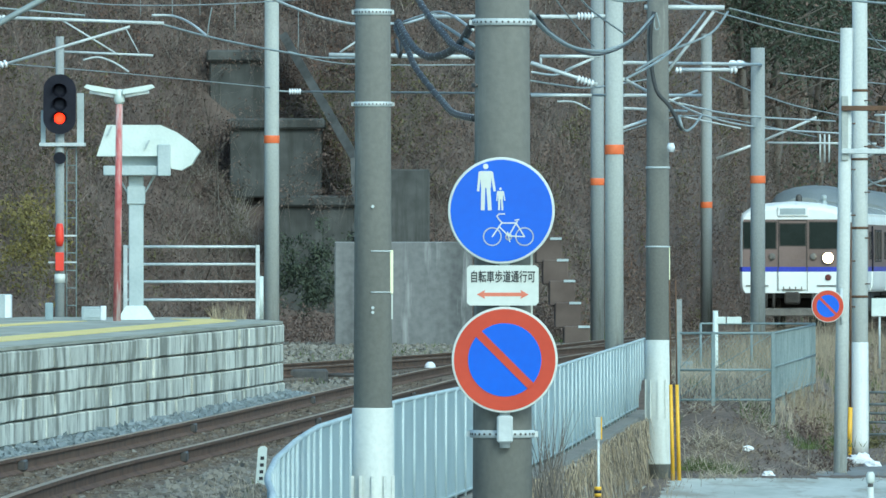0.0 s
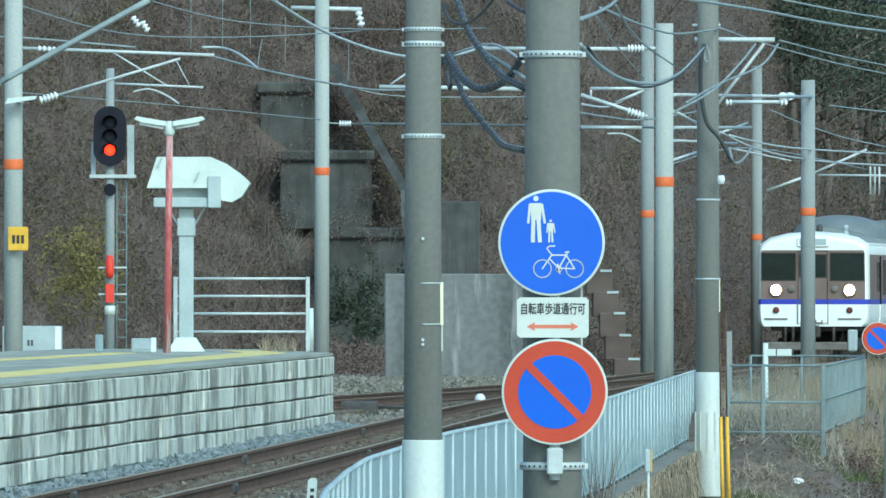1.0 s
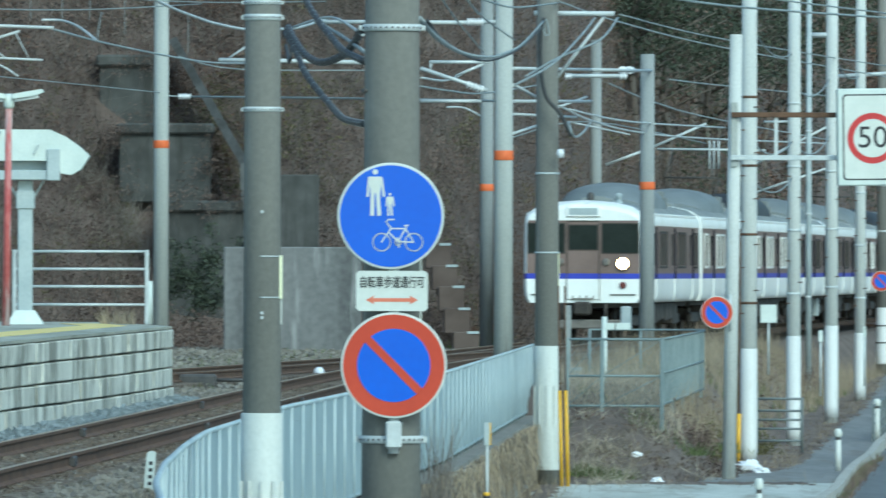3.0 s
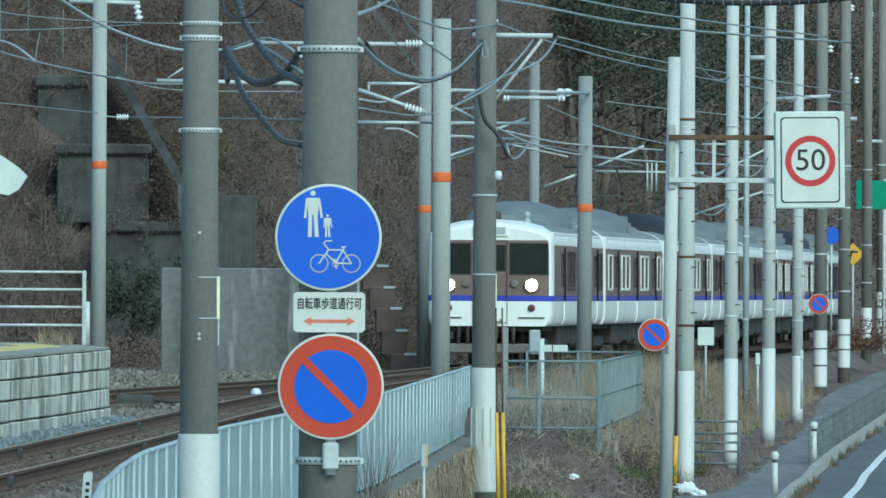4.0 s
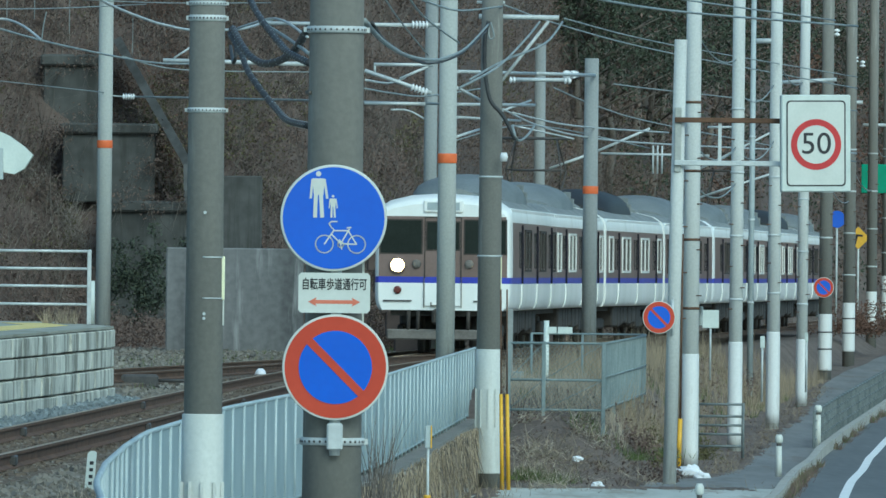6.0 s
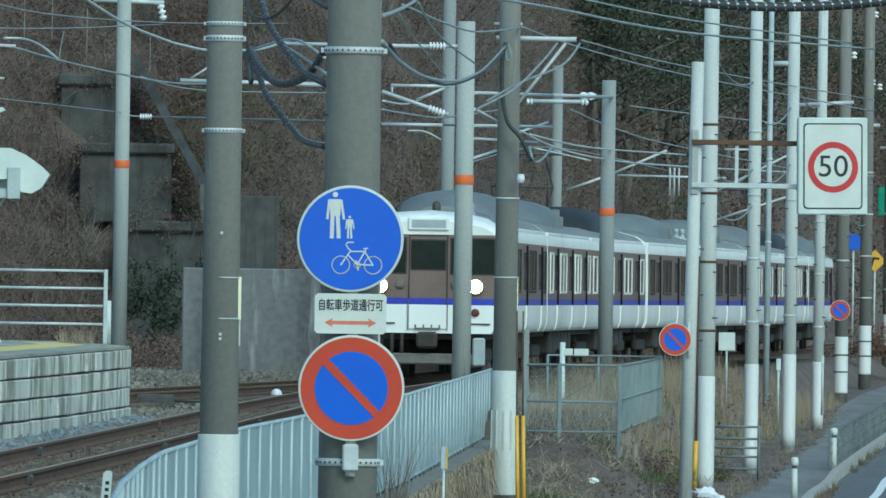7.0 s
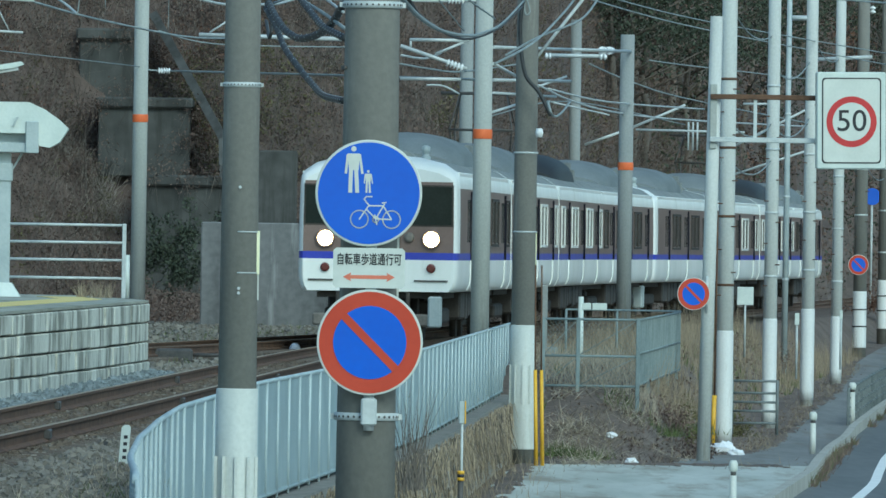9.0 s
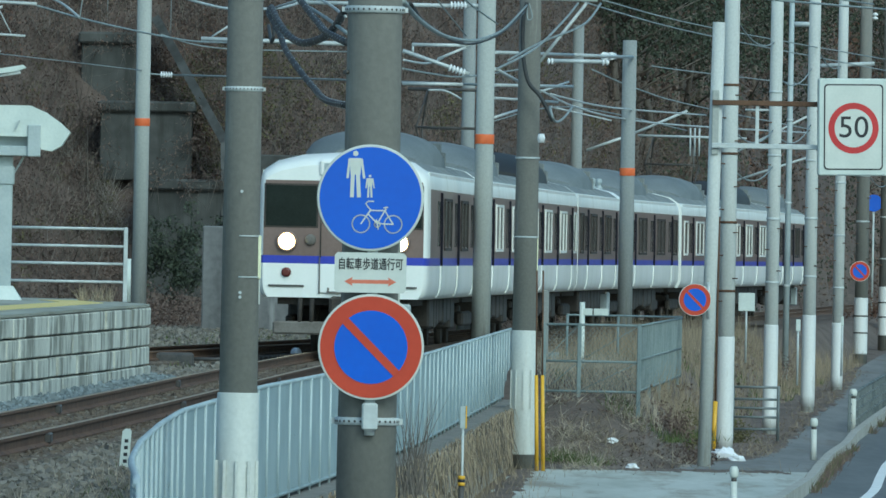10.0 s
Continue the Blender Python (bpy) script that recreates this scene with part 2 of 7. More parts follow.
# mesh tools
class Geo:
    """Collects vertices and faces, with a material slot for each face."""

    def __init__(self):
        self.v, self.f, self.m, self.s = [], [], [], []

    def add(self, verts, faces, mi=0, smooth=False):
        o = len(self.v)
        self.v += [tuple(p) for p in verts]
        self.f += [tuple(i + o for i in q) for q in faces]
        self.m += [mi] * len(faces)
        self.s += [smooth] * len(faces)
        return self

    def box(self, x0, x1, y0, y1, z0, z1, mi=0, ch=0.0):
        if ch <= 0:
            v = [(x, y, z) for z in (z0, z1) for y in (y0, y1) for x in (x0, x1)]
            return self.add(v, [(0, 2, 3, 1), (4, 5, 7, 6), (0, 1, 5, 4), (2, 6, 7, 3), (0, 4, 6, 2), (1, 3, 7, 5)], mi)
        ring = [(x0 + ch, y0), (x1 - ch, y0), (x1, y0 + ch), (x1, y1 - ch), (x1 - ch, y1), (x0 + ch, y1), (x0, y1 - ch), (x0, y0 + ch)]
        cx, cy = (x0 + x1) / 2, (y0 + y1) / 2
        inner = [(x + (ch if x < cx else -ch) * (abs(x - cx) > abs(x1 - cx) - ch * 1.5), y + (ch if y < cy else -ch) * (abs(y - cy) > abs(y1 - cy) - ch * 1.5)) for x, y in ring]
        v = [(x, y, z0) for x, y in inner] + [(x, y, z0 + ch) for x, y in ring] + [(x, y, z1 - ch) for x, y in ring] + [(x, y, z1) for x, y in inner]
        f = [tuple(range(7, -1, -1)), tuple(range(24, 32))]
        for k in range(3):
            f += [(8 * k + i, 8 * k + (i + 1) % 8, 8 * k + 8 + (i + 1) % 8, 8 * k + 8 + i) for i in range(8)]
        return self.add(v, f, mi)

    def tube(self, p0, p1, r0, r1=None, n=8, mi=0, caps=True):
        r1 = r0 if r1 is None else r1
        a, b = Vector(p0), Vector(p1)
        d = (b - a).normalized()
        u = d.orthogonal().normalized()
        w = d.cross(u)
        v = []
        for c, r in ((a, r0), (b, r1)):
            v += [c + (u * math.cos(2 * math.pi * i / n) + w * math.sin(2 * math.pi * i / n)) * r for i in range(n)]
        self.add(v, [(i, (i + 1) % n, n + (i + 1) % n, n + i) for i in range(n)], mi, True)
        if caps:
            o = len(self.v) - 2 * n
            self.f += [tuple(range(o + n - 1, o - 1, -1)), tuple(range(o + n, o + 2 * n))]
            self.m += [mi, mi]
            self.s += [False, False]
        return self

    def path(self, pts, r, n=5, mi=0):
        """A round bar swept through the points as one piece."""
        q = [Vector(p) for p in pts]
        v = []
        for i, p in enumerate(q):
            d = (q[min(i + 1, len(q) - 1)] - q[max(i - 1, 0)]).normalized()
            ref = Vector((0, 0, 1)) if abs(d.z) < 0.95 else Vector((1, 0, 0))
            u = d.cross(ref).normalized()
            w = d.cross(u)
            v += [p + (u * math.cos(2 * math.pi * k / n) + w * math.sin(2 * math.pi * k / n)) * r for k in range(n)]
        f = [(j * n + i, j * n + (i + 1) % n, (j + 1) * n + (i + 1) % n, (j + 1) * n + i) for j in range(len(q) - 1) for i in range(n)]
        f += [tuple(range(n - 1, -1, -1)), tuple(range((len(q) - 1) * n, len(q) * n))]
        return self.add(v, f, mi, True)

    def lathe(self, prof, c=(0, 0, 0), n=20, mi=0, axis='z'):
        v = []
        for r, h in prof:
            for i in range(n):
                a = 2 * math.pi * i / n
                p = (r * math.cos(a), r * math.sin(a), h)
                if axis == 'y':
                    p = (p[0], h, p[1])
                v.append((p[0] + c[0], p[1] + c[1], p[2] + c[2]))
        k = len(prof)
        f = []
        for j in range(k - 1):
            f += [(j * n + i, j * n + (i + 1) % n, (j + 1) * n + (i + 1) % n, (j + 1) * n + i) for i in range(n)]
        self.add(v, f, mi, True)
        o = len(self.v) - k * n
        self.f += [tuple(range(o + n - 1, o - 1, -1)), tuple(range(o + (k - 1) * n, o + k * n))]
        self.m += [mi, mi]
        self.s += [False, False]
        return self

    def slab(self, outline, y0, y1, mi=0):
        """A flat outline in x and z, from depth y0 (front) to y1."""
        n = len(outline)
        v = [(x, y0, z) for x, z in outline] + [(x, y1, z) for x, z in outline]
        f = [tuple(range(n)), tuple(range(2 * n - 1, n - 1, -1))] + [(i, n + i, n + (i + 1) % n, (i + 1) % n) for i in range(n)]
        return self.add(v, f, mi)

    def mesh(self, name, mats):
        me = bpy.data.meshes.new(name)
        me.from_pydata(self.v, [], self.f)
        for m in mats if isinstance(mats, (list, tuple)) else [mats]:
            me.materials.append(m)
        me.polygons.foreach_set("material_index", self.m)
        me.polygons.foreach_set("use_smooth", self.s)
        bm = bmesh.new()
        bm.from_mesh(me)
        bmesh.ops.recalc_face_normals(bm, faces=bm.faces)
        bm.to_mesh(me)
        bm.free()
        me.update()
        return me


def thing(name, at, label, category, group="", kind=""):
    ob = new(name)
    ob.matrix_basis = at if isinstance(at, Matrix) else Matrix.Translation(at)
    return tagged(ob, label, category, group, kind)


def part(name, g, mats, parent, label=""):
    ob = new(name, g.mesh(name, mats) if isinstance(g, Geo) else g)
    ob.parent = parent
    return tagged(ob, label) if label else ob


def solo(name, g, mats, label, category="", group="", kind="", at=(0, 0, 0)):
    ob = new(name, g.mesh(name, mats))
    ob.location = at
    return tagged(ob, label, category, group, kind)


def ring_outline(r, n=40, cx=0, cz=0):
    return [(cx + r * math.cos(2 * math.pi * i / n), cz + r * math.sin(2 * math.pi * i / n)) for i in range(n)]


def smooth(a, b, x):
    t = min(1, max(0, (x - a) / (b - a)))
    return t * t * (3 - 2 * t)


# plan: the track's centre line, the fence beside it, the heights of the ground
BEND = [(180, 0.0451), (210, 0.0641), (240, 0.0707), (260, 0.0760), (275, 0.0971), (290, 0.1075), (310, 0.1027), (340, 0.0891), (600, 0.0891)]


def track_x(y):
    """Straightening towards the platform, then a long bend whose slope is given by BEND."""
    if y < 100:
        d = 100 - y
        return -3.325 - 0.045 * d + 0.00085 * min(d, 40) ** 2
    if y < 180:
        e = (y - 200) / 100
        return 1.051 + 5.065 * e + 1.607 * e * e + 0.613 * e ** 3 - 0.305 * e ** 4
    x = 0.0969
    for (a, sa), (b, sb) in zip(BEND, BEND[1:]):
        u = min(max(y - a, 0), b - a)
        x += sa * u + (sb - sa) * u * u / (2 * (b - a))
    return x


def bank_x(y):
    """The line from which the embankment's shoulder is set out."""
    e = (min(y, 430) - 200) / 100
    return 1.051 + 5.065 * e + 1.607 * e * e + 0.613 * e ** 3 - 0.305 * e ** 4 + 0.075 * max(0, y - 430)


def fence_x(y):
    return float(np.interp(y, [60, 67, 73, 80, 88.6, 95.6, 113, 127, 150.6, 206, 230], [-0.95, -1.0, -1.14, -1.185, -1.15, -1.07, -0.474, 0.29, 1.5, 3.67, 5.0]))


def road_z(y):
    return float(np.interp(y, [0, 60, 196, 230, 333, 450, 900], [-1.9, -1.9, -1.95, -2.1, -1.35, -0.7, 1.0]))


def kerb_x(y):
    bend = float(np.interp(y, [60, 186, 213, 240, 258, 275, 330, 420], [0, 0, 0.42, 0.67, 0.63, 0.54, 0.3, 0]))
    return 8.96 + 0.073 * (y - 196) + 0.00002 * max(0, y - 196) ** 2 - bend


def path_x(y):
    """The footpath's worn edge on the bank's side."""
    w = float(np.interp(y, [190, 200, 209, 240, 266, 283, 336], [2.5, 2.3, 1.3, 1.2, 1.5, 1.7, 2.7]))
    return kerb_x(y) - w + 0.05 * math.sin(y * 0.21)


def hill_foot(x):
    """Depth at which the hillside starts to rise."""
    return float(np.interp(x, [-60, -14, -7.5, -5, -1, 4, 7, 9, 14, 22, 40, 90], [235, 262, 279, 281.5, 281.5, 291, 330, 352, 395, 475, 560, 700]))


def ground_z(x, y):
    off = x - bank_x(y)
    low = road_z(y)
    far = smooth(260, 330, y)
    brow = max(4.2 - 1.6 * far, track_x(y) + 1.7 - bank_x(y))
    side = 1 - smooth(brow, max(brow + 0.8, 6.0 - 2.2 * far), off)
    up = smooth(191, 205, y) * side
    z = low + (-0.36 - low) * up
    if kerb_x(y) - 2.4 < x < kerb_x(y) + 7.0 and y < 515:
        return low - 0.5
    foot = hill_foot(x)
    if y > foot:
        z += (y - foot) * 0.72 + 0.5 * noise.noise(Vector((x * 0.25, y * 0.25, 0))) + 0.35 * noise.noise(Vector((x * 0.8, y * 0.8, 7))) * min(1, (y - foot) * 0.5)
    elif 190 < y and off > 3.4 and x < kerb_x(y) - 3.0:
        z += 0.2 * noise.noise(Vector((x * 0.9, y * 0.3, 3)))
    return z


def sheet(name, xs, ys, zfun, mat, label, category):
    g = Geo()
    v = [(x, y, zfun(x, y)) for y in ys for x in xs]
    n = len(xs)
    f = [(j * n + i, j * n + i + 1, (j + 1) * n + i + 1, (j + 1) * n + i) for j in range(len(ys) - 1) for i in range(n - 1)]
    g.add(v, f, 0, True)
    if len(mat) > 1:
        g.m = [1 if v[q[0]][1] > hill_foot(v[q[0]][0]) else 0 for q in f]
    return solo(name, g, mat, label, category, kind="structure")


gx = list(np.concatenate([np.linspace(-1500, -70, 8), np.arange(-60, -14, 2.0), np.arange(-13, 26, 0.45), np.arange(27, 95, 2.0), np.linspace(100, 1500, 8)]))
gy = list(np.concatenate([np.linspace(-600, 40, 8), np.arange(50, 175, 5.0), np.arange(176, 240, 1.0), np.arange(241, 420, 2.0), np.arange(425, 760, 12.0), np.linspace(800, 2500, 6)]))


def sheet_z(x, y):
    # far beyond the ridge the ground levels out
    z = ground_z(x, min(y, 760))
    return min(z, 130 + 0.02 * x)


sheet("ground", [float(a) for a in gx], [float(a) for a in gy], sheet_z, [SOIL, HILL], "brown winter soil, track bed and wooded hillside", "ground")


def strip(name, left, right, ys, z_at, thick, mat, label, category, kind="structure"):
    """A solid band between two lines in plan."""
    g = Geo()
    v = []
    for y in ys:
        zl = z_at(left(y), y)
        v += [(left(y), y, zl), (right(y), y, zl), (right(y), y, zl - thick), (left(y), y, zl - thick)]
    f = []
    for j in range(len(ys) - 1):
        a, b = 4 * j, 4 * j + 4
        f += [(a + k, a + (k + 1) % 4, b + (k + 1) % 4, b + k) for k in range(4)]
    f += [(0, 1, 2, 3), tuple(4 * (len(ys) - 1) + k for k in (3, 2, 1, 0))]
    g.add(v, f)
    return solo(name, g, mat, label, category, kind=kind)


YR = [float(a) for a in np.arange(40, 520, 4.0)]
strip("road", lambda y: kerb_x(y) + 0.16, lambda y: kerb_x(y) + 7.2, YR, lambda x, y: road_z(y) - 0.1, 0.5, ROAD, "grey asphalt road bending away beside the railway", "road")
strip("road_edge_line", lambda y: kerb_x(y) + float(np.interp(y, [60, 245, 320], [1.05, 1.05, 0.75])), lambda y: kerb_x(y) + 0.17 + float(np.interp(y, [60, 245, 320], [1.05, 1.05, 0.75])), YR, lambda x, y: road_z(y) - 0.094, 0.01, LINE_WHITE, "white painted edge line on the road", "road marking")
strip("pavement", path_x, lambda y: kerb_x(y), [float(a) for a in np.arange(193, 520, 2.0)], lambda x, y: road_z(y) + 0.03, 0.3, ASPHALT_OLD, "narrow worn asphalt footpath beside the road", "pavement")
strip("verge", lambda y: kerb_x(y) - 3.0, lambda y: path_x(y) + 0.3, [float(a) for a in np.arange(193, 520, 2.0)], lambda x, y: road_z(y) + 0.018, 0.3, SOIL, "bare brown soil between the poles and the footpath", "ground")
strip("kerb", lambda y: kerb_x(y), lambda y: kerb_x(y) + 0.16, YR, lambda x, y: road_z(y) + 0.12, 0.5, KERB, "weathered concrete kerb between footpath and road", "kerb")
strip("apron", lambda y: fence_x(y) + 0.55 + 0.12 * math.sin(y * 0.9) * math.sin(y * 0.37), lambda y: kerb_x(y), [60.0, 90.0, 120.0] + [float(a) for a in np.arange(130, 192.6, 1.25)], lambda x, y: road_z(y) + 0.045, 0.3, APRON, "pale concrete apron beside the road", "pavement")


# railway
strip("track_bed", lambda y: -60.0, lambda y: fence_x(y) - 0.1, [float(a) for a in np.arange(20, 232, 4.0)], lambda x, y: -0.28, 2.2, BALLAST, "level track bed of old grey ballast", "ground")


def offset_line(center, ys, off):
    pts = []
    for y in ys:
        s = (center(y + 0.5) - center(y - 0.5))
        n = math.hypot(1, s)
        pts.append((center(y) + off / n, y - off * s / n))
    return pts


def rail(center, ys, off, name):
    pts = offset_line(center, ys, off)
    prof = [(-0.065, -0.15), (-0.065, -0.135), (-0.012, -0.11), (-0.012, -0.04), (-0.034, -0.03), (-0.034, 0.0), (0.034, 0.0), (0.034, -0.03), (0.012, -0.04), (0.012, -0.11), (0.065, -0.135), (0.065, -0.15)]
    k = len(prof)
    g = Geo()
    v = [(x + a, y, b) for x, y in pts for a, b in prof]
    f, mi = [], []
    for j in range(len(pts) - 1):
        for i in range(k):
            f.append((j * k + i, j * k + (i + 1) % k, (j + 1) * k + (i + 1) % k, (j + 1) * k + i))
            mi.append(1 if i == 5 else 0)
    g.add(v, f)
    g.m = mi
    return g


YT = [float(a) for a in np.arange(40, 560, 3.0)]


def loop_x(y):
    return float(np.interp(y, [60, 120, 150, 175, 193, 215, 236, 262, 285], [-12.5, -9.6, -7.4, -4.6, -2.3, 0.25, 2.75, 4.75, 6.3]))


YL = [float(a) for a in np.arange(60, 268, 3.0)]
for nm, cen, ys in (("main", track_x, YT), ("loop", loop_x, YL)):
    tr = thing("railway_track", (0, 0, 0), "rust-brown rails on sleepers in grey ballast" if nm == "main" else "rusty diverging loop rails in old ballast", "railway track")
    for off in (-0.567, 0.567):
        part("rail", rail(cen, ys, off, nm), [RUST, RAIL_TOP], tr, "rust-brown steel rail with worn top, its lit edge painted golden")
    sl = Geo()
    sl.box(-1.0, 1.0, -0.11, 0.11, -0.28, -0.155, 0, 0.02)
    sme = sl.mesh("sleeper", SLEEPER)
    y = max(ys[0], 88.0)
    while y < min(ys[-1], 270):
        o = new("sleeper", sme)
        o.parent = tr
        o.matrix_basis = pose(cen(y), y, 0, 0, 0, -math.degrees(math.atan(cen(y + 0.5) - cen(y - 0.5))))
        y += 0.68


# ballast: shoulders and loose stones
def stones(name, region, count, size, mat, label, category, seed):
    rng = np.random.default_rng(seed)
    g = Geo()
    base = [(-1, -1, -.6), (1, -1, -.6), (1, 1, -.6), (-1, 1, -.6), (-.6, -.7, .7), (.7, -.5, .6), (.5, .7, .7), (-.7, .6, .5)]
    faces = [(0, 3, 2, 1), (4, 5, 6, 7), (0, 1, 5, 4), (1, 2, 6, 5), (2, 3, 7, 6), (3, 0, 4, 7)]
    for _ in range(count):
        x, y, z = region(rng)
        s = size * (0.6 + 0.8 * rng.random())
        m = Euler(rng.random(3) * 6.28).to_matrix()
        k = s * (0.6 + 0.6 * rng.random(3))
        v = [m @ Vector((b[0] * k[0], b[1] * k[1], b[2] * k[2])) + Vector((x, y, z)) for b in base]
        g.add(v, faces)
    return solo(name, g, mat, label, category, kind="stuff")


def bed_region(rng):
    y = 84 + 94 * rng.random() ** 1.2
    off = rng.uniform(-2.4, 2.6)
    x = track_x(y) + off
    x = min(x, fence_x(y) - 0.2)
    z = -0.2 - max(0, abs(off) - 1.2) * 0.08
    return x, y, z


def between_rails(rng):
    y = 82 + 100 * rng.random()
    return track_x(y) + rng.uniform(-0.9, 0.9), y, -0.185


stones("rusty_ballast", between_rails, 15000, 0.034, BALLAST_RUST, "rust-stained crushed stone between the rails", "ballast", 6)
stones("track_ballast", bed_region, 36000, 0.034, BALLAST, "grey and brown crushed stone track ballast", "ballast", 1)


def shoulder(rng):
    y = rng.uniform(100, 160)
    t = rng.random()
    off = -1.42 + 0.6 * t + rng.uniform(-0.05, 0.05)
    return track_x(y) + off, y, -0.10 - 0.14 * t + rng.uniform(-0.03, 0.03)


stones("ballast_heap", shoulder, 9000, 0.036, BALLAST_BLUE, "blue-grey fresh ballast heaped along the platform foot", "ballast", 2)


def far_bed(rng):
    y = rng.uniform(168, 276)
    x = rng.uniform(-7, min(6, fence_x(y) - 0.3))
    return x, y, -0.24


stones("yard_gravel", far_bed, 9000, 0.045, BALLAST, "weathered gravel between the tracks", "gravel", 3)


# platform
def edge_x(y):
    return track_x(y) - 1.42


P_END = 158.5
plat = thing("platform", (0, 0, 0), "concrete block station platform with worn asphalt top", "platform", kind="structure")
g = Geo()
ys = [float(a) for a in np.arange(50, P_END, 4.0)] + [P_END]
out = [(edge_x(y), y) for y in ys] + [(-3.4, 169.5), (-6.3, 171.0), (-8.0, 150.0), (-11.0, 110.0), (-13.0, 50.0)]
n = len(out)
g.add([(x, y, 0.92) for x, y in out] + [(x, y, 0.885) for x, y in out], [tuple(range(n)), tuple(range(2 * n - 1, n - 1, -1))] + [(i, (i + 1) % n, n + (i + 1) % n, n + i) for i in range(n)])
part("platform_top", g, PLATFORM_TOP, plat, "worn pale asphalt platform top")
ins = [(x - 0.12 if i < len(ys) else x + 0.1, y - (0.2 if i >= len(ys) - 1 else 0)) for i, (x, y) in enumerate(out)]
g = Geo()
g.add([(x, y, 0.884) for x, y in ins] + [(x, y, -0.3) for x, y in ins], [tuple(range(n)), tuple(range(2 * n - 1, n - 1, -1))] + [(i, (i + 1) % n, n + (i + 1) % n, n + i) for i in range(n)])
part("platform_core", g, JOINT, plat, "dark recessed joints between the blocks")


def ribbon(pts, w, z, h=0.012):
    g = Geo()
    v = []
    for i, (x, y) in enumerate(pts):
        v += [(x, y, z), (x + w, y, z), (x + w, y, z - h), (x, y, z - h)]
    f = []
    for j in range(len(pts) - 1):
        a, b = 4 * j, 4 * j + 4
        f += [(a + k, a + (k + 1) % 4, b + (k + 1) % 4, b + k) for k in range(4)]
    g.add(v, f)
    return g


part("tactile_strip", ribbon([(edge_x(y) - 1.25, y) for y in ys] + [(-3.95, 164.0)], 0.6, 0.928), YELLOW, plat, "faded yellow tactile paving strip")
part("tactile_strip", ribbon([(-10.6, 60.0), (-8.6, 110.0), (-6.1, 145.0), (-5.4, 158.0)], 0.42, 0.928), YELLOW, plat, "faded yellow tactile paving strip")


# retaining wall below the lineside fence
YF = [float(a) for a in np.arange(66, 208, 2.0)]
wall = strip("retaining_wall", lambda y: fence_x(y) - 0.12, lambda y: fence_x(y) + 0.26, YF, lambda x, y: -0.86, 1.3, STONE, "rough stone retaining wall under the lineside fence", "wall")

# ---- lineside fence
fence = thing("lineside_fence", (0, 0, 0), "pale blue-grey louvred steel fence on the retaining wall", "fence")
g = Geo()
g.path([(fence_x(y), y, 0.35) for y in YF], 0.024, 8)
part("top_rail", g, FENCE_PALE, fence)
g = Geo()
g.path([(fence_x(y), y, -0.8) for y in YF], 0.025, 6)
part("bottom_rail", g, FENCE, fence)


def slat(g, ya, yb, z):
    """One tilted louvre between two posts."""
    xa, xb = fence_x(ya), fence_x(yb)
    v = [(xa + 0.009, ya + 0.01, z), (xb + 0.009, yb - 0.01, z), (xb + 0.001, yb - 0.01, z + 0.0345), (xa + 0.001, ya + 0.01, z + 0.0345)]
    v += [(x - 0.004, y, zz) for x, y, zz in v]
    g.add(v, [(0, 1, 2, 3), (7, 6, 5, 4), (0, 4, 5, 1), (2, 6, 7, 3), (1, 5, 6, 2), (0, 3, 7, 4)])
    return g


rest = Geo()
for j in range(len(YF) - 1):
    ya, yb = YF[j], YF[j + 1]
    g = Geo()
    g.tube((fence_x(ya) + 0.012, ya, -0.87), (fence_x(ya) + 0.012, ya, 0.36), 0.017, n=6)
    part("fence_post", g, FENCE_PALE, fence)
    for k in range(30):
        z = -0.775 + k * 0.0372
        if 72 <= ya < 92:
            part("fence_slat", slat(Geo(), ya, yb, z), FENCE, fence)
        else:
            slat(rest, ya, yb, z)
tagged(part("far_slats", rest, FENCE, fence, "blue-grey louvre slats"), kind="stuff")


# poles
def utility_pole(x, y, base, top, r0, r1, white, label, mat=CONCRETE_POLE, name="utility_pole", white_mat=WHITE_WRAP, foot=0.3):
    p = thing(name, (x, y, base), label, "utility pole")
    h = top - base
    g = Geo()
    g.tube((0, 0, -0.3), (0, 0, h), r0, r1, 20)
    part("shaft", g, mat, p)
    if white:
        z1 = white - base
        g = Geo()
        g.lathe([(r0 + 0.008, foot), (r0 + 0.010, foot + 0.02), (r0 + 0.010 - (r0 - r1) * z1 / h, z1 - 0.01), (r0 + 0.006 - (r0 - r1) * z1 / h, z1)], n=20)
        part("white_sleeve", g, white_mat, p, "dirty white protective sleeve")
    return p


def pole_band(p, z, r, h=0.05, mat=GALV, bolts=True):
    g = Geo()
    g.lathe([(r + 0.004, z - h / 2), (r + 0.012, z - h / 2 + 0.004), (r + 0.012, z + h / 2 - 0.004), (r + 0.004, z + h / 2)], n=20)
    if bolts:
        g.box(-r - 0.03, -r + 0.01, -0.02, 0.02, z - h * 0.35, z + h * 0.35)
        g.box(r - 0.01, r + 0.03, -0.02, 0.02, z - h * 0.35, z + h * 0.35)
    band = part("pole_band", g, mat, p, "galvanised steel pole band")
    if bolts:
        g = Geo()
        for i in range(15):
            a = math.pi * (1.06 + 0.88 * i / 14)
            g.tube((math.cos(a) * (r + 0.006), math.sin(a) * (r + 0.006), z), (math.cos(a) * (r + 0.0135), math.sin(a) * (r + 0.0135), z), h * 0.17, n=6)
        tagged(part("perforation", g, STEEL_DARK, band), kind="stuff")
    return band


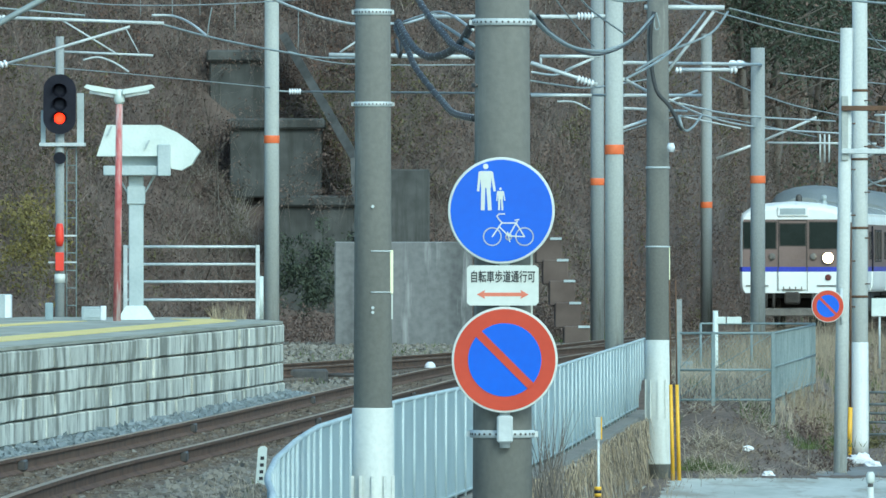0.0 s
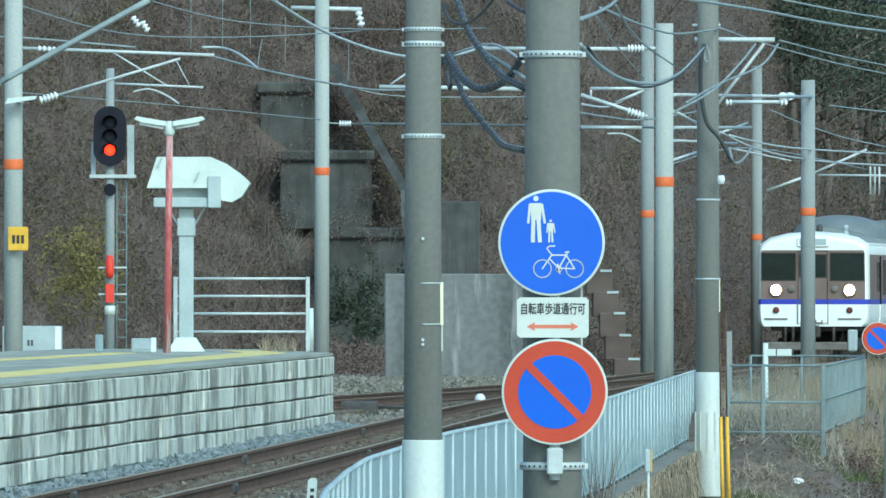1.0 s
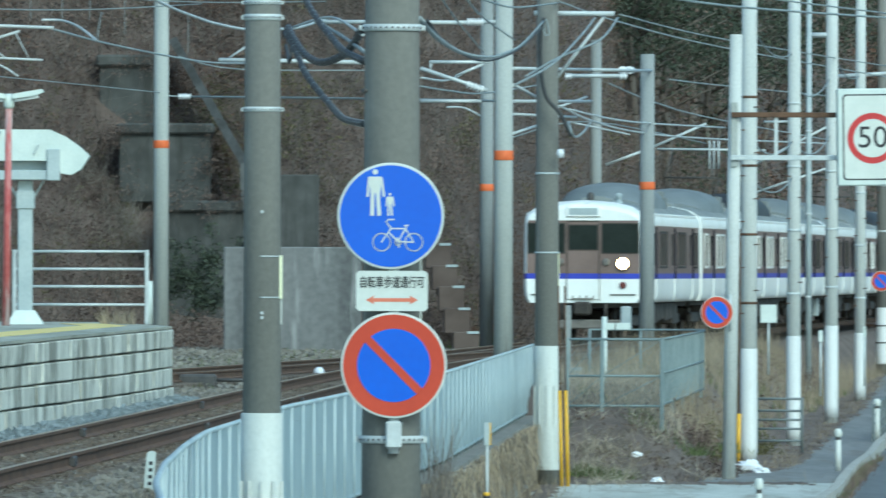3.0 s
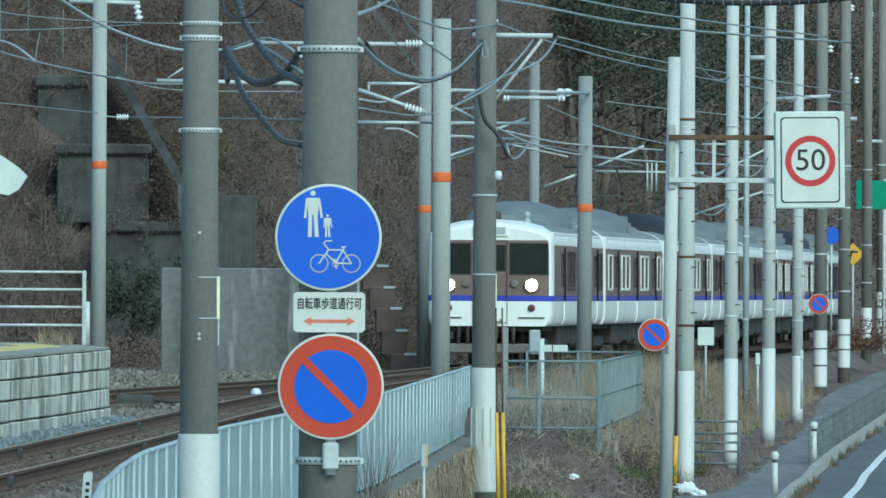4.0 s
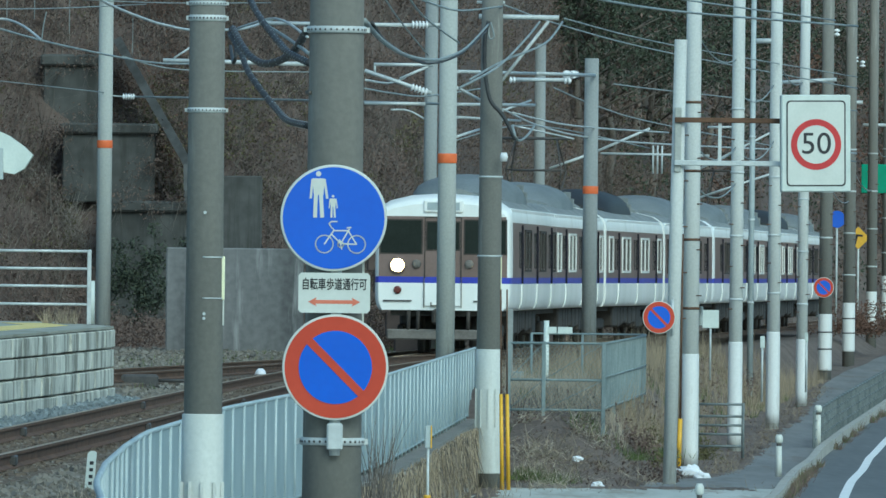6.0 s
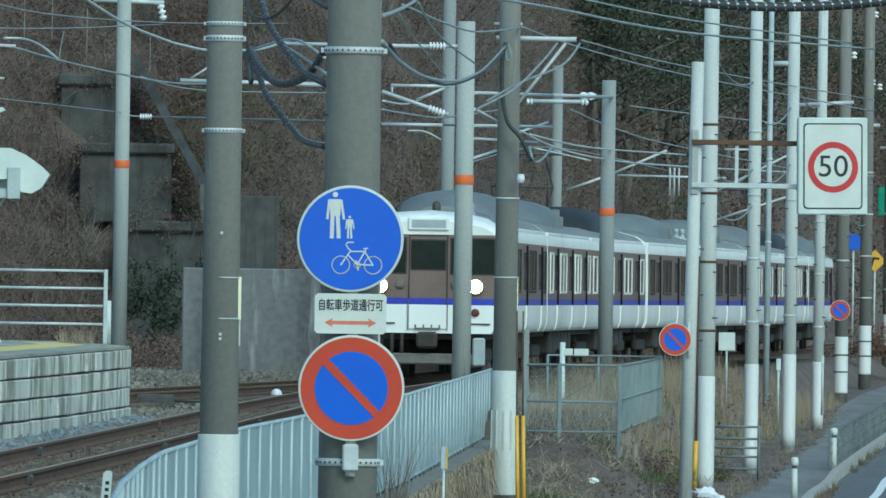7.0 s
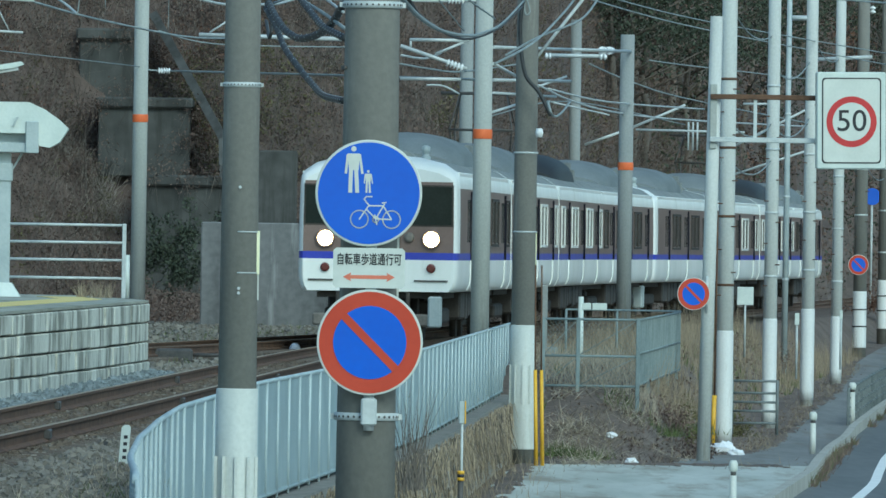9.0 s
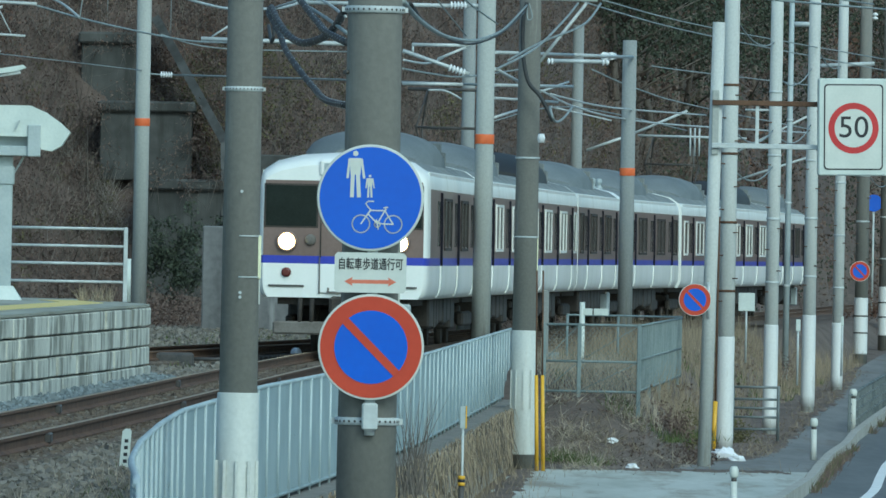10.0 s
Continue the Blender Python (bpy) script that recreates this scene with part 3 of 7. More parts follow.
POLE_S = utility_pole(0.336, 64, -1.9, 8.5, 0.185, 0.125, -1.0, "grey concrete utility pole carrying road signs")
POLE_A = utility_pole(-0.552, 89, -1.9, 9.0, 0.165, 0.118, 0.602, "grey concrete utility pole with white lower sleeve")
POLE_B = utility_pole(3.61, 190, -1.95, 10.0, 0.215, 0.165, 0.439, "grey concrete utility pole beside the fence's end")


def catenary_pole(x, y, base, top, r, band_z, label):
    old = "weathered" in label
    p = thing("catenary_pole", (x, y, base), label, "catenary pole", "railway catenary poles")
    g = Geo()
    g.tube((0, 0, -0.3), (0, 0, top - base), r, r * 0.93, 18)
    part("shaft", g, POLE_OLD if old else POLE_LIGHT, p)
    g = Geo()
    g.lathe([(r + 0.002, band_z - base - 0.085), (r + 0.004, band_z - base - 0.08), (r + 0.004, band_z - base + 0.08), (r + 0.002, band_z - base + 0.085)], n=18)
    part("orange_band", g, ORANGE, p, "orange warning band")
    return p


CAT = [
    catenary_pole(-3.788, 250, -0.3, 9.5, 0.168, 4.463, "pale spun concrete catenary pole with orange band"),
    catenary_pole(3.03, 200, -0.35, 6.54, 0.168, 3.74, "pale spun concrete catenary pole with orange band"),
    catenary_pole(3.795, 278, -0.3, 9.0, 0.17, 3.724, "weathered concrete catenary pole with faded orange band"),
    catenary_pole(6.963, 250, -0.4, 6.488, 0.168, 3.575, "weathered concrete catenary pole with orange band"),
    catenary_pole(7.386, 317, -0.3, 8.153, 0.165, 3.351, "weathered concrete catenary pole with red band"),
    catenary_pole(-8.066, 190, -0.3, 9.0, 0.16, 3.925, "pale spun concrete catenary pole with orange band"),
]
# road signs on the near pole
def disc(g, r, y0, y1, mi=0, cx=0, cz=0, n=48):
    g.slab(ring_outline(r, n, cx, cz), y0, y1, mi)


def shared_path_sign(x, y, z):
    s = thing("shared_path_sign", (x, y, z), "round blue walking and cycling path sign with white rim", "road sign")
    g = Geo()
    g.lathe([(0.298, 0.012), (0.302, 0.008), (0.302, -0.006), (0.296, -0.012)], n=64, axis='y')
    part("plate", g, WHITE, s, "white-rimmed metal plate")
    g = Geo()
    disc(g, 0.287, -0.0155, -0.011, n=64)
    part("blue_field", g, BLUE, s, "saturated blue field")
    return s


def no_parking_sign(x, y, z, r=0.3, tilt=0):
    s = thing("no_parking_sign", pose(x, y, z, 0, tilt, 0), "round red and blue no-parking sign with white rim", "road sign")
    g = Geo()
    g.lathe([(r * 0.99, 0.012), (r, 0.008), (r, -0.006), (r * 0.985, -0.012)], n=64, axis='y')
    part("plate", g, WHITE, s, "white-rimmed metal plate")
    g = Geo()
    disc(g, r * 0.955, -0.0155, -0.011, n=64)
    part("red_ring", g, RED, s, "orange-red ring")
    g = Geo()
    disc(g, r * 0.69, -0.019, -0.015, n=48)
    part("blue_field", g, BLUE, s, "blue field")
    w = r * 0.075
    k = r * 0.70 * math.sqrt(0.5)
    g = Geo()
    d = w * math.sqrt(0.5)
    g.slab([(-k - d, k - d), (k - d, -k - d), (k + d, -k + d), (-k + d, k + d)], -0.023, -0.018)
    part("red_bar", g, RED, s, "orange-red diagonal bar")
    return s


SIGN_Y = 64 - 0.23
SIGN_B = shared_path_sign(0.329, SIGN_Y, 2.04)
SIGN_P = no_parking_sign(0.348, SIGN_Y, 1.198)
no_parking_sign(6.708, 197, 0.982, 0.285)
no_parking_sign(16.121, 331.7, 1.389, 0.3)

# train
BODY = [(1.36, 0.92), (1.41, 1.00), (1.44, 1.10), (1.45, 1.25), (1.45, 1.49), (1.45, 1.62), (1.45, 2.2), (1.44, 2.78), (1.42, 2.98), (1.36, 3.08), (1.15, 3.22), (0.7, 3.33), (0.0, 3.38)]
BAND = [0, 0, 0, 0, 1, 2, 2, 0, 0, 3, 3, 3]
HALF = 9.86


def coach_half(z):
    return float(np.interp(z, [b[1] for b in BODY], [b[0] for b in BODY]))


def coach_body(cab):
    """The shell of a coach; cab: -1 for a driving cab at the front end, 1 at the rear end."""
    g = Geo()
    prof = [(-a, b) for a, b in BODY] + [(a, b) for a, b in reversed(BODY[:-1])]
    bands = BAND + BAND[::-1]
    k = len(prof)
    secs = [(-HALF, 1, 0), (-HALF + 0.06, 1, 0), (HALF - 0.06, 1, 0), (HALF, 1, 0)]
    if cab:
        nose = [(-HALF, 0.93, 0.20), (-HALF + 0.04, 0.955, 0.14), (-HALF + 0.1, 0.972, 0.10), (-HALF + 0.22, 0.988, 0.06), (-HALF + 0.4, 0.997, 0.02), (-HALF + 0.6, 1, 0)]
        nose.append((-HALF + 0.75, 1, 0))
        secs = nose + [(HALF - 0.06, 1, 0), (HALF, 1, 0)] if cab < 0 else [(-HALF, 1, 0), (-HALF + 0.06, 1, 0)] + [(-y, s, d) for y, s, d in reversed(nose)]
    v = []
    for y, s, drop in secs:
        for a, b in prof:
            v.append((a * s, y, b - drop * smooth(2.6, 3.4, b)))
    f, mi = [], []
    for j in range(len(secs) - 1):
        white_cab = cab and abs(secs[j][0] + secs[j + 1][0]) > 2 * (HALF - 0.62)
        for i in range(k - 1):
            f.append((j * k + i, j * k + i + 1, (j + 1) * k + i + 1, (j + 1) * k + i))
            pillar = cab and abs(secs[j][0] + secs[j + 1][0]) > 2 * (HALF - 0.35)
            mi.append(0 if (white_cab and bands[i] == 3) or (pillar and bands[i] == 2) else bands[i])
        f.append((j * k + k - 1, j * k, (j + 1) * k, (j + 1) * k + k - 1))
        mi.append(4)
    n_side = len(f)
    for j, end in ((0, -1), (len(secs) - 1, 1)):
        o = len(v)
        v += v[j * k:(j + 1) * k]
        for i in range(len(BODY) - 1):
            a, b, c, d = o + i, o + i + 1, o + k - 2 - i, o + k - 1 - i
            f.append((a, b, c, d) if b != c else (a, b, d))
            mi.append((0 if BAND[i] == 3 else 2 if i == 7 else BAND[i]) if cab == end else 0)
    g.add(v, f)
    g.m = mi
    g.s = [q < n_side and q % k != k - 1 for q in range(len(f))]
    return g


def door_jamb(y, e, side):
    """One upright edge of a sliding door, dark above and white below."""
    g = Geo()
    zs = [0.95, 1.00, 1.10, 1.25, 1.49, 1.62, 2.2, 2.74]
    bands = [0, 0, 0, 0, 1, 2, 2]
    for i in range(len(zs) - 1):
        a, b = coach_half(zs[i]), coach_half(zs[i + 1])
        out = 0.042 if bands[i] else 0.022
        v = []
        for yy in (y + e, y + e + 0.04):
            v += [(side * (a - 0.01), yy, zs[i]), (side * (a + out), yy, zs[i]), (side * (b + out), yy, zs[i + 1]), (side * (b - 0.01), yy, zs[i + 1])]
        g.add(v, [(0, 1, 2, 3), (7, 6, 5, 4), (0, 4, 5, 1), (1, 5, 6, 2), (2, 6, 7, 3), (3, 7, 4, 0)], 3 if bands[i] else 0)
    return g


def coach_window(y, w, side, z0=1.80, z1=2.60):
    g = Geo()
    x0, x1 = (1.435, 1.475) if side > 0 else (-1.475, -1.435)
    for a, b, c, d in ((y - w / 2, y - w / 2 + 0.05, z0, z1), (y + w / 2 - 0.05, y + w / 2, z0, z1), (y - w / 2, y + w / 2, z0 - 0.05, z0), (y - w / 2, y + w / 2, z1, z1 + 0.05)):
        g.box(x0, x1, a, b, c, d)
    return g


def coach_glass(y, w, side):
    g = Geo()
    x0, x1 = (1.44, 1.455) if side > 0 else (-1.455, -1.44)
    g.box(x0, x1, y - w / 2 + 0.04, y + w / 2 - 0.04, 1.82, 2.59)
    return g


def bogie(parent, y):
    b = Geo()
    b.box(-1.05, -0.9, y - 1.5, y + 1.5, 0.35, 0.62, 0, 0.04)
    b.box(0.9, 1.05, y - 1.5, y + 1.5, 0.35, 0.62, 0, 0.04)
    b.box(-0.9, 0.9, y - 0.25, y + 0.25, 0.4, 0.75, 0, 0.04)
    fr = part("bogie", b, T_UNDER, parent, "dark dusty bogie frame")
    for dy in (-1.05, 1.05):
        w = Geo()
        for sx in (-0.56, 0.56):
            w.tube((sx - 0.06, y + dy, 0.43), (sx + 0.06, y + dy, 0.43), 0.43, n=20)
        w.tube((-0.56, y + dy, 0.43), (0.56, y + dy, 0.43), 0.08, n=10)
        part("wheelset", w, T_UNDER, fr)


def coach(cab, framed, pantograph, label, dark_unit=False):
    c = thing("railway_coach", (0, 0, 0), label, "railway coach", "coaches of the train")
    part("body", coach_body(cab), [T_WHITE, T_BLUE, T_BROWN, T_ROOF, T_UNDER], c, "white, blue and brown steel coach body")
    for side in (-1, 1):
        for dy in (-6.5, 0.0, 6.5):
            part("door_jamb", door_jamb(dy, 0.65, side), [T_WHITE, T_BLUE, T_BROWN, SIGNAL_BLACK], c)
            for e in (-0.3, 0.3):
                part("door_glass", coach_glass(dy + e, 0.42, side), T_GLASS, c)
        for yc in [-3.95, -2.6, 2.55, 3.9] + [y for y in (-8.35, 8.35) if y * cab <= 0]:
            part("window_frame", coach_window(yc, 1.32, side), T_WHITE if framed else T_UNDER, c)
            part("window_pane", coach_glass(yc, 1.32, side), T_GLASS, c)
        g = Geo()
        g.box(side * 1.38 - 0.03, side * 1.38 + 0.03, -HALF + 0.6, HALF - 0.6, 3.0, 3.06)
        part("gutter", g, T_WHITE, c)
    for end in (-1, 1):
        if end != cab:
            g = Geo()
            for k in range(2):
                y = end * (HALF + 0.025 + 0.05 * k)
                g.box(-0.48 + 0.03 * (k % 2), 0.48 - 0.03 * (k % 2), y - 0.026, y + 0.026, 0.98, 2.92 - 0.03 * (k % 2))
            part("gangway_bellows", g, T_UNDER, c, "black folded gangway bellows")
    # roof cooling unit: an arched casing with a ribbed flank
    g = Geo()
    sec = [(y * 0.92, k) for y, k in [(-3.9, 0.30), (-3.7, 0.52), (-3.2, 0.78), (-2.4, 0.95), (-1.2, 1.0), (1.2, 1.0), (2.4, 0.96), (3.2, 0.86), (3.5, 0.62), (3.6, 0.3)]]
    v = []
    for y, k in sec:
        v += [(1.15 * (0.8 + 0.2 * k) * math.cos(math.pi * i / 12), y, 3.12 + (0.16 + 0.58 * k) * math.sin(math.pi * i / 12) ** 0.6) for i in range(13)]
    f = [(j * 13 + i, j * 13 + i + 1, (j + 1) * 13 + i + 1, (j + 1) * 13 + i) for j in range(len(sec) - 1) for i in range(12)]
    g.add(v, f, 0, True)
    g.add(v[:13], [tuple(range(13))])
    g.add(v[-13:], [tuple(range(12, -1, -1))])
    hump = part("cooling_unit", g, T_HUMP_BLACK if dark_unit else T_HUMP, c, "black arched rooftop cooling unit" if dark_unit else "grey arched rooftop cooling unit")
    g = Geo()
    for i in range(7):
        y = 1.7 + i * 0.2
        for sx in (-1, 1):
            g.box(sx * 1.075 - 0.035, sx * 1.075 + 0.035, y - 0.03, y + 0.03, 3.22, 3.50)
            g.box(sx * 0.98 - 0.05, sx * 0.98 + 0.05, y - 0.03, y + 0.03, 3.48, 3.66)
    tagged(part("louvre", g, T_ROOF, hump), kind="stuff")
    for y in (-5.6, 5.6):
        g = Geo()
        arc = [(0.45 * math.cos(math.pi * i / 8), 3.3 + 0.2 * math.sin(math.pi * i / 8)) for i in range(9)]
        g.slab(arc, y - 0.5, y + 0.5)
        part("roof_ventilator", g, T_ROOF, c)
    if pantograph:
        g = Geo()
        for sx in (-0.55, 0.55):
            g.path([(sx, 6.0, 3.45), (sx * 1.2, 7.1, 4.2), (sx * 0.9, 6.1, 4.95)], 0.022, 6)
            g.path([(sx, 6.0, 3.45), (sx * 1.2, 5.0, 4.2), (sx * 0.9, 6.0, 4.95)], 0.022, 6)
        for y in (5.0, 7.1):
            g.tube((-0.66, y, 4.2), (0.66, y, 4.2), 0.018, n=6)
        g.tube((-0.9, 6.05, 4.97), (0.9, 6.05, 4.97), 0.035, n=6)
        g.box(-0.7, 0.7, 5.2, 6.8, 3.36, 3.46)
        part("pantograph", g, STEEL_DARK, c, "dark pantograph frame")
    for y in (-6.7, 6.7):
        bogie(c, y)
    g = Geo()
    rng = np.random.default_rng(5)
    y = -4.6
    while y < 4.4:
        w = rng.uniform(0.7, 1.8)
        for sx in (-1, 1):
            h = rng.uniform(0.3, 0.5)
            g.box(min(sx * 0.55, sx * 1.22), max(sx * 0.55, sx * 1.22), y, y + w, h, 0.93, 0, 0.04)
        y += w + rng.uniform(0.15, 0.5)
    g.box(-1.1, 1.1, -HALF + 0.2, HALF - 0.2, 0.8, 0.925)
    part("underfloor_gear", g, T_UNDER, c, "dark underfloor equipment boxes")
    if cab:
        s = cab
        yf = s * HALF

        def fbox(g, x0, x1, z0, z1, out, depth=0.03, mi=0, ch=0.0):
            a, b = yf + s * out, yf + s * (out - depth)
            g.box(x0, x1, min(a, b), max(a, b), z0, z1, mi, ch)

        for x0, x1, z0, z1 in ((-1.31, -0.46, 2.12, 2.80), (-0.33, 0.33, 2.2, 2.76), (0.46, 1.31, 2.12, 2.80)):
            g = Geo()
            fbox(g, x0, x1, z0, z1, 0.012)
            fbox(g, x0 - 0.03, x1 + 0.03, z0 - 0.03, z1 + 0.03, 0.006, 0.02, 1)
            part("windscreen", g, [T_GLASS, T_UNDER], c, "dark cab windscreen")
        g = Geo()
        for x in (-0.39, 0.372):
            fbox(g, x, x + 0.018, 1.60, 2.88, 0.02)
        fbox(g, -0.37, 0.37, 2.86, 2.88, 0.02)
        part("end_door", g, T_UNDER, c, "gangway door in the cab end")
        g = Geo()
        fbox(g, -0.385, 0.385, 1.0, 1.49, 0.028, 0.03, 0, 0.012)
        fbox(g, -0.40, -0.385, 0.98, 1.6, 0.034, 0.03, 1)
        fbox(g, 0.385, 0.40, 0.98, 1.6, 0.034, 0.03, 1)
        part("door_panel", g, [T_WHITE, DUSTY], c, "white lower panel of the gangway door")
        g = Geo()
        fbox(g, -0.26, 0.26, 1.0, 1.03, 0.06, 0.04)
        for x in (-0.24, -0.08, 0.08, 0.24):
            fbox(g, x - 0.015, x + 0.015, 1.0, 1.09, 0.05, 0.03)
        part("threshold", g, DUSTY, c, "rust-stained threshold plate")
        g = Geo()
        ya = yf - s * 1.5
        g.box(-0.38, 0.38, ya - 0.1, ya + 0.1, 3.30, 3.345)
        g.lathe([(0.07, 3.34), (0.085, 3.40), (0.085, 3.50), (0.06, 3.55), (0.03, 3.57)], (0.06, ya, 0), 12)
        part("roof_aerial", g, STEEL_DARK, c, "dark aerial on the cab roof")
        g = Geo()
        fbox(g, -0.42, 0.42, 2.96, 3.24, 0.05, 0.3, 0, 0.03)
        fbox(g, -0.34, 0.34, 3.02, 3.18, 0.056, 0.02, 1)
        part("destination_box", g, [T_WHITE, BOX_GREY], c, "blank destination box over the door")
        for x in (-0.95, 0.95):
            g = Geo()
            yc = yf + s * 0.0
            g.lathe([(0.18, 0.0), (0.18, s * 0.05), (0.155, s * 0.07), (0.14, s * 0.05)], (x, yc, 1.86), 20, 0, 'y')
            bez = part("headlamp_bezel", g, T_BROWN, c)
            g = Geo()
            g.lathe([(0.135, s * 0.055), (0.12, s * 0.08), (0.06, s * 0.10)], (x, yc, 1.86), 16, 0, 'y')
            part("headlamp", g, LAMP_ON if s < 0 else T_GLASS, bez, "lit warm white headlamp" if s < 0 else "")
            g = Geo()
            g.lathe([(0.095, 0.0), (0.095, s * 0.04), (0.07, s * 0.06), (0.03, s * 0.07)], (x * 0.58, yc, 1.89), 14, 0, 'y')
            part("marker_lamp", g, DUSTY, c, "unlit grey-brown marker lamp")
            g = Geo()
            g.lathe([(0.085, 0.0), (0.08, s * 0.04), (0.05, s * 0.05)], (x, yc, 1.34), 14, 0, 'y')
            part("tail_lamp", g, TAIL_RED, c, "unlit dark red tail lamp")
            g = Geo()
            fbox(g, x - 0.3, x + 0.3, 1.10, 1.13, 0.03)
            part("grab_rail", g, STEEL_DARK, c)
        g = Geo()
        fbox(g, -1.15, 1.15, 0.30, 0.52, 0.25, 0.12, 0, 0.03)
        part("obstacle_guard", g, DUSTY, c, "dusty grey obstacle guard")
        g = Geo()
        fbox(g, 0.92, 1.16, 0.28, 0.84, 0.3, 0.3, 0, 0.03)
        part("guard_bracket", g, BOX_GREY, c, "pale grey bracket at the guard's end")
        g = Geo()
        fbox(g, -0.2, 0.2, 0.62, 0.95, 0.45, 0.6, 0, 0.05)
        for x in (-0.7, -0.5, 0.55):
            g.tube((x, yf + s * 0.1, 0.9), (x, yf + s * 0.2, 0.5), 0.04, n=8)
        part("coupler", g, T_UNDER, c, "dark coupler and hoses")
        g = Geo()
        g.lathe([(0.09, 3.2), (0.09, 3.34), (0.06, 3.36), (0.06, 3.42), (0.075, 3.43), (0.075, 3.52), (0.03, 3.55)], (0.78, yf - s * 0.9, 0), 12)
        part("roof_horn", g, BOX_GREY, c)
    return c


def front_y(t):
    return 303.15 - 11.05 * t - 0.0316 * t * t + float(np.interp(t, [0, 1.5, 4.5, 5.5, 7.0, 9.5, 10], [-1.2, 0, 0, 1.2, 1.0, 1.0, 0.3]))


def coach_pose(y):
    slope = track_x(y + 0.5) - track_x(y - 0.5)
    return pose(track_x(y), y, 0, 0, 0, -math.degrees(math.atan(slope)))


TRAIN = []
PLAN = [(-1, False, False), (0, True, True), (0, True, False), (1, False, False), (-1, False, False), (0, True, True), (0, True, False), (1, False, False)]
for i, (cab, framed, panto) in enumerate(PLAN):
    lab = "white, blue and brown driving coach" if cab else "white, blue and brown electric train coach"
    lab += " with lit headlamps" if i == 0 else (" with aluminium framed windows" if framed else " with dark windows")
    ob = coach(cab, framed, panto, lab, i in (2, 6))
    TRAIN.append(ob)


def motions():
    """The train runs along its track towards the platform."""
    for i, ob in enumerate(TRAIN):
        rows = []
        for k in range(21):
            t = k * 0.5
            rows.append((t, coach_pose(front_y(t) + 9.85 + 20.0 * i)))
        walk(ob, rows)


# ---- platform furniture and signal
def signal_post(x, y, base):
    s = thing("railway_signal", (x, y, base), "black railway signal showing red on a grey post with ladder", "railway signal")
    zc = 4.54 - base
    g = Geo()
    g.tube((0, 0, -0.2), (0, 0, zc + 1.2), 0.085, 0.075, 14)
    part("post", g, POLE_OLD, s)
    g = Geo()
    out = [(0.29 * math.cos(a), zc + (0.25 if math.sin(a) >= 0 else -0.25) + 0.28 * math.sin(a)) for a in [2 * math.pi * i / 32 + 0.001 for i in range(32)]]
    g.slab(out, -0.16, -0.12)
    head = part("head", g, SIGNAL_BLACK, s, "black oval signal head")
    for dz, lit in ((0.24, False), (0.0, False), (-0.25, True)):
        g = Geo()
        arc = [math.pi * (-0.1 + 1.2 * i / 12) for i in range(13)]
        v = []
        for r in (0.135, 0.125):
            for yy in (-0.16, -0.36):
                v += [(r * math.cos(a), yy + (0.1 * (1 - math.sin(a)) if yy < -0.2 else 0), zc + dz + r * math.sin(a)) for a in arc]
        f = []
        for a0, b0 in ((0, 13), (26, 39)):
            f += [(a0 + i, a0 + i + 1, b0 + i + 1, b0 + i) for i in range(12)]
        f += [(13 + i, 14 + i, 40 + i, 39 + i) for i in range(12)]
        g.add(v, f, 0, True)
        part("hood", g, SIGNAL_BLACK, head)
        g = Geo()
        k = 0.095 if lit else 0.12
        g.lathe([(k, -0.16), (k * 0.9, -0.175), (k * 0.5, -0.185)], (0, 0, zc + dz), 20, 0, 'y')
        part("lens", g, RED_ON if lit else SIGNAL_BLACK, head, "lit red lens" if lit else "unlit dark lens")
    g = Geo()
    g.box(-0.36, 0.45, -0.12, 0.35, zc - 0.74, zc - 0.68)
    part("service_step", g, GALV, s)
    g = Geo()
    g.box(0.3, 0.42, 0.1, 0.2, zc - 0.68, zc + 0.2)
    part("backing_frame", g, BOX_GREY, s)
    g = Geo()
    g.box(-0.34, -0.26, 0.1, 0.2, zc - 0.68, zc - 0.1)
    part("backing_frame", g, BOX_GREY, s)
    g = Geo()
    g.lathe([(0.11, -0.15), (0.11, -0.06), (0.08, -0.02)], (0, 0, zc - 0.95), 16, 0, 'y')
    part("marker_lamp", g, SIGNAL_BLACK, s)
    g = Geo()
    for sx in (0.12, 0.29):
        g.tube((sx, 0.05, 0.2), (sx, 0.05, zc - 0.7), 0.011, n=5)
    part("ladder_rails", g, GATE, s)
    z = 0.35
    while z < zc - 0.75:
        g = Geo()
        g.tube((0.13, 0.05, z), (0.30, 0.05, z), 0.011, n=5)
        part("ladder_rung", g, GATE, s)
        z += 0.31
    g = Geo()
    g.lathe([(0.05, -0.20), (0.075, -0.1), (0.075, 0.1), (0.05, 0.20)], (0, -0.12, 2.23 - base), 14)
    part("route_marker", g, RED_FLAG, s, "red oval marker")
    g = Geo()
    g.box(-0.075, 0.075, -0.14, -0.10, 1.59 - base, 1.92 - base, 0, 0.01)
    part("route_plate", g, RED_FLAG, s, "red rectangular plate")
    g = Geo()
    g.lathe([(0.095, -0.09), (0.095, 0.07)], (0, 0, 1.47 - base), 14)
    part("white_band", g, WHITE, s)
    for v in (-0.52, 0.42):
        g = Geo()
        g.box(-0.2, 0.3, -0.06, 0.0, 1.99 - base + v * 0.5, 1.99 - base + v * 0.5 + 0.03)
        part("bracket", g, GALV, s)
    return s


signal_post(-6.78, 200, -0.3)

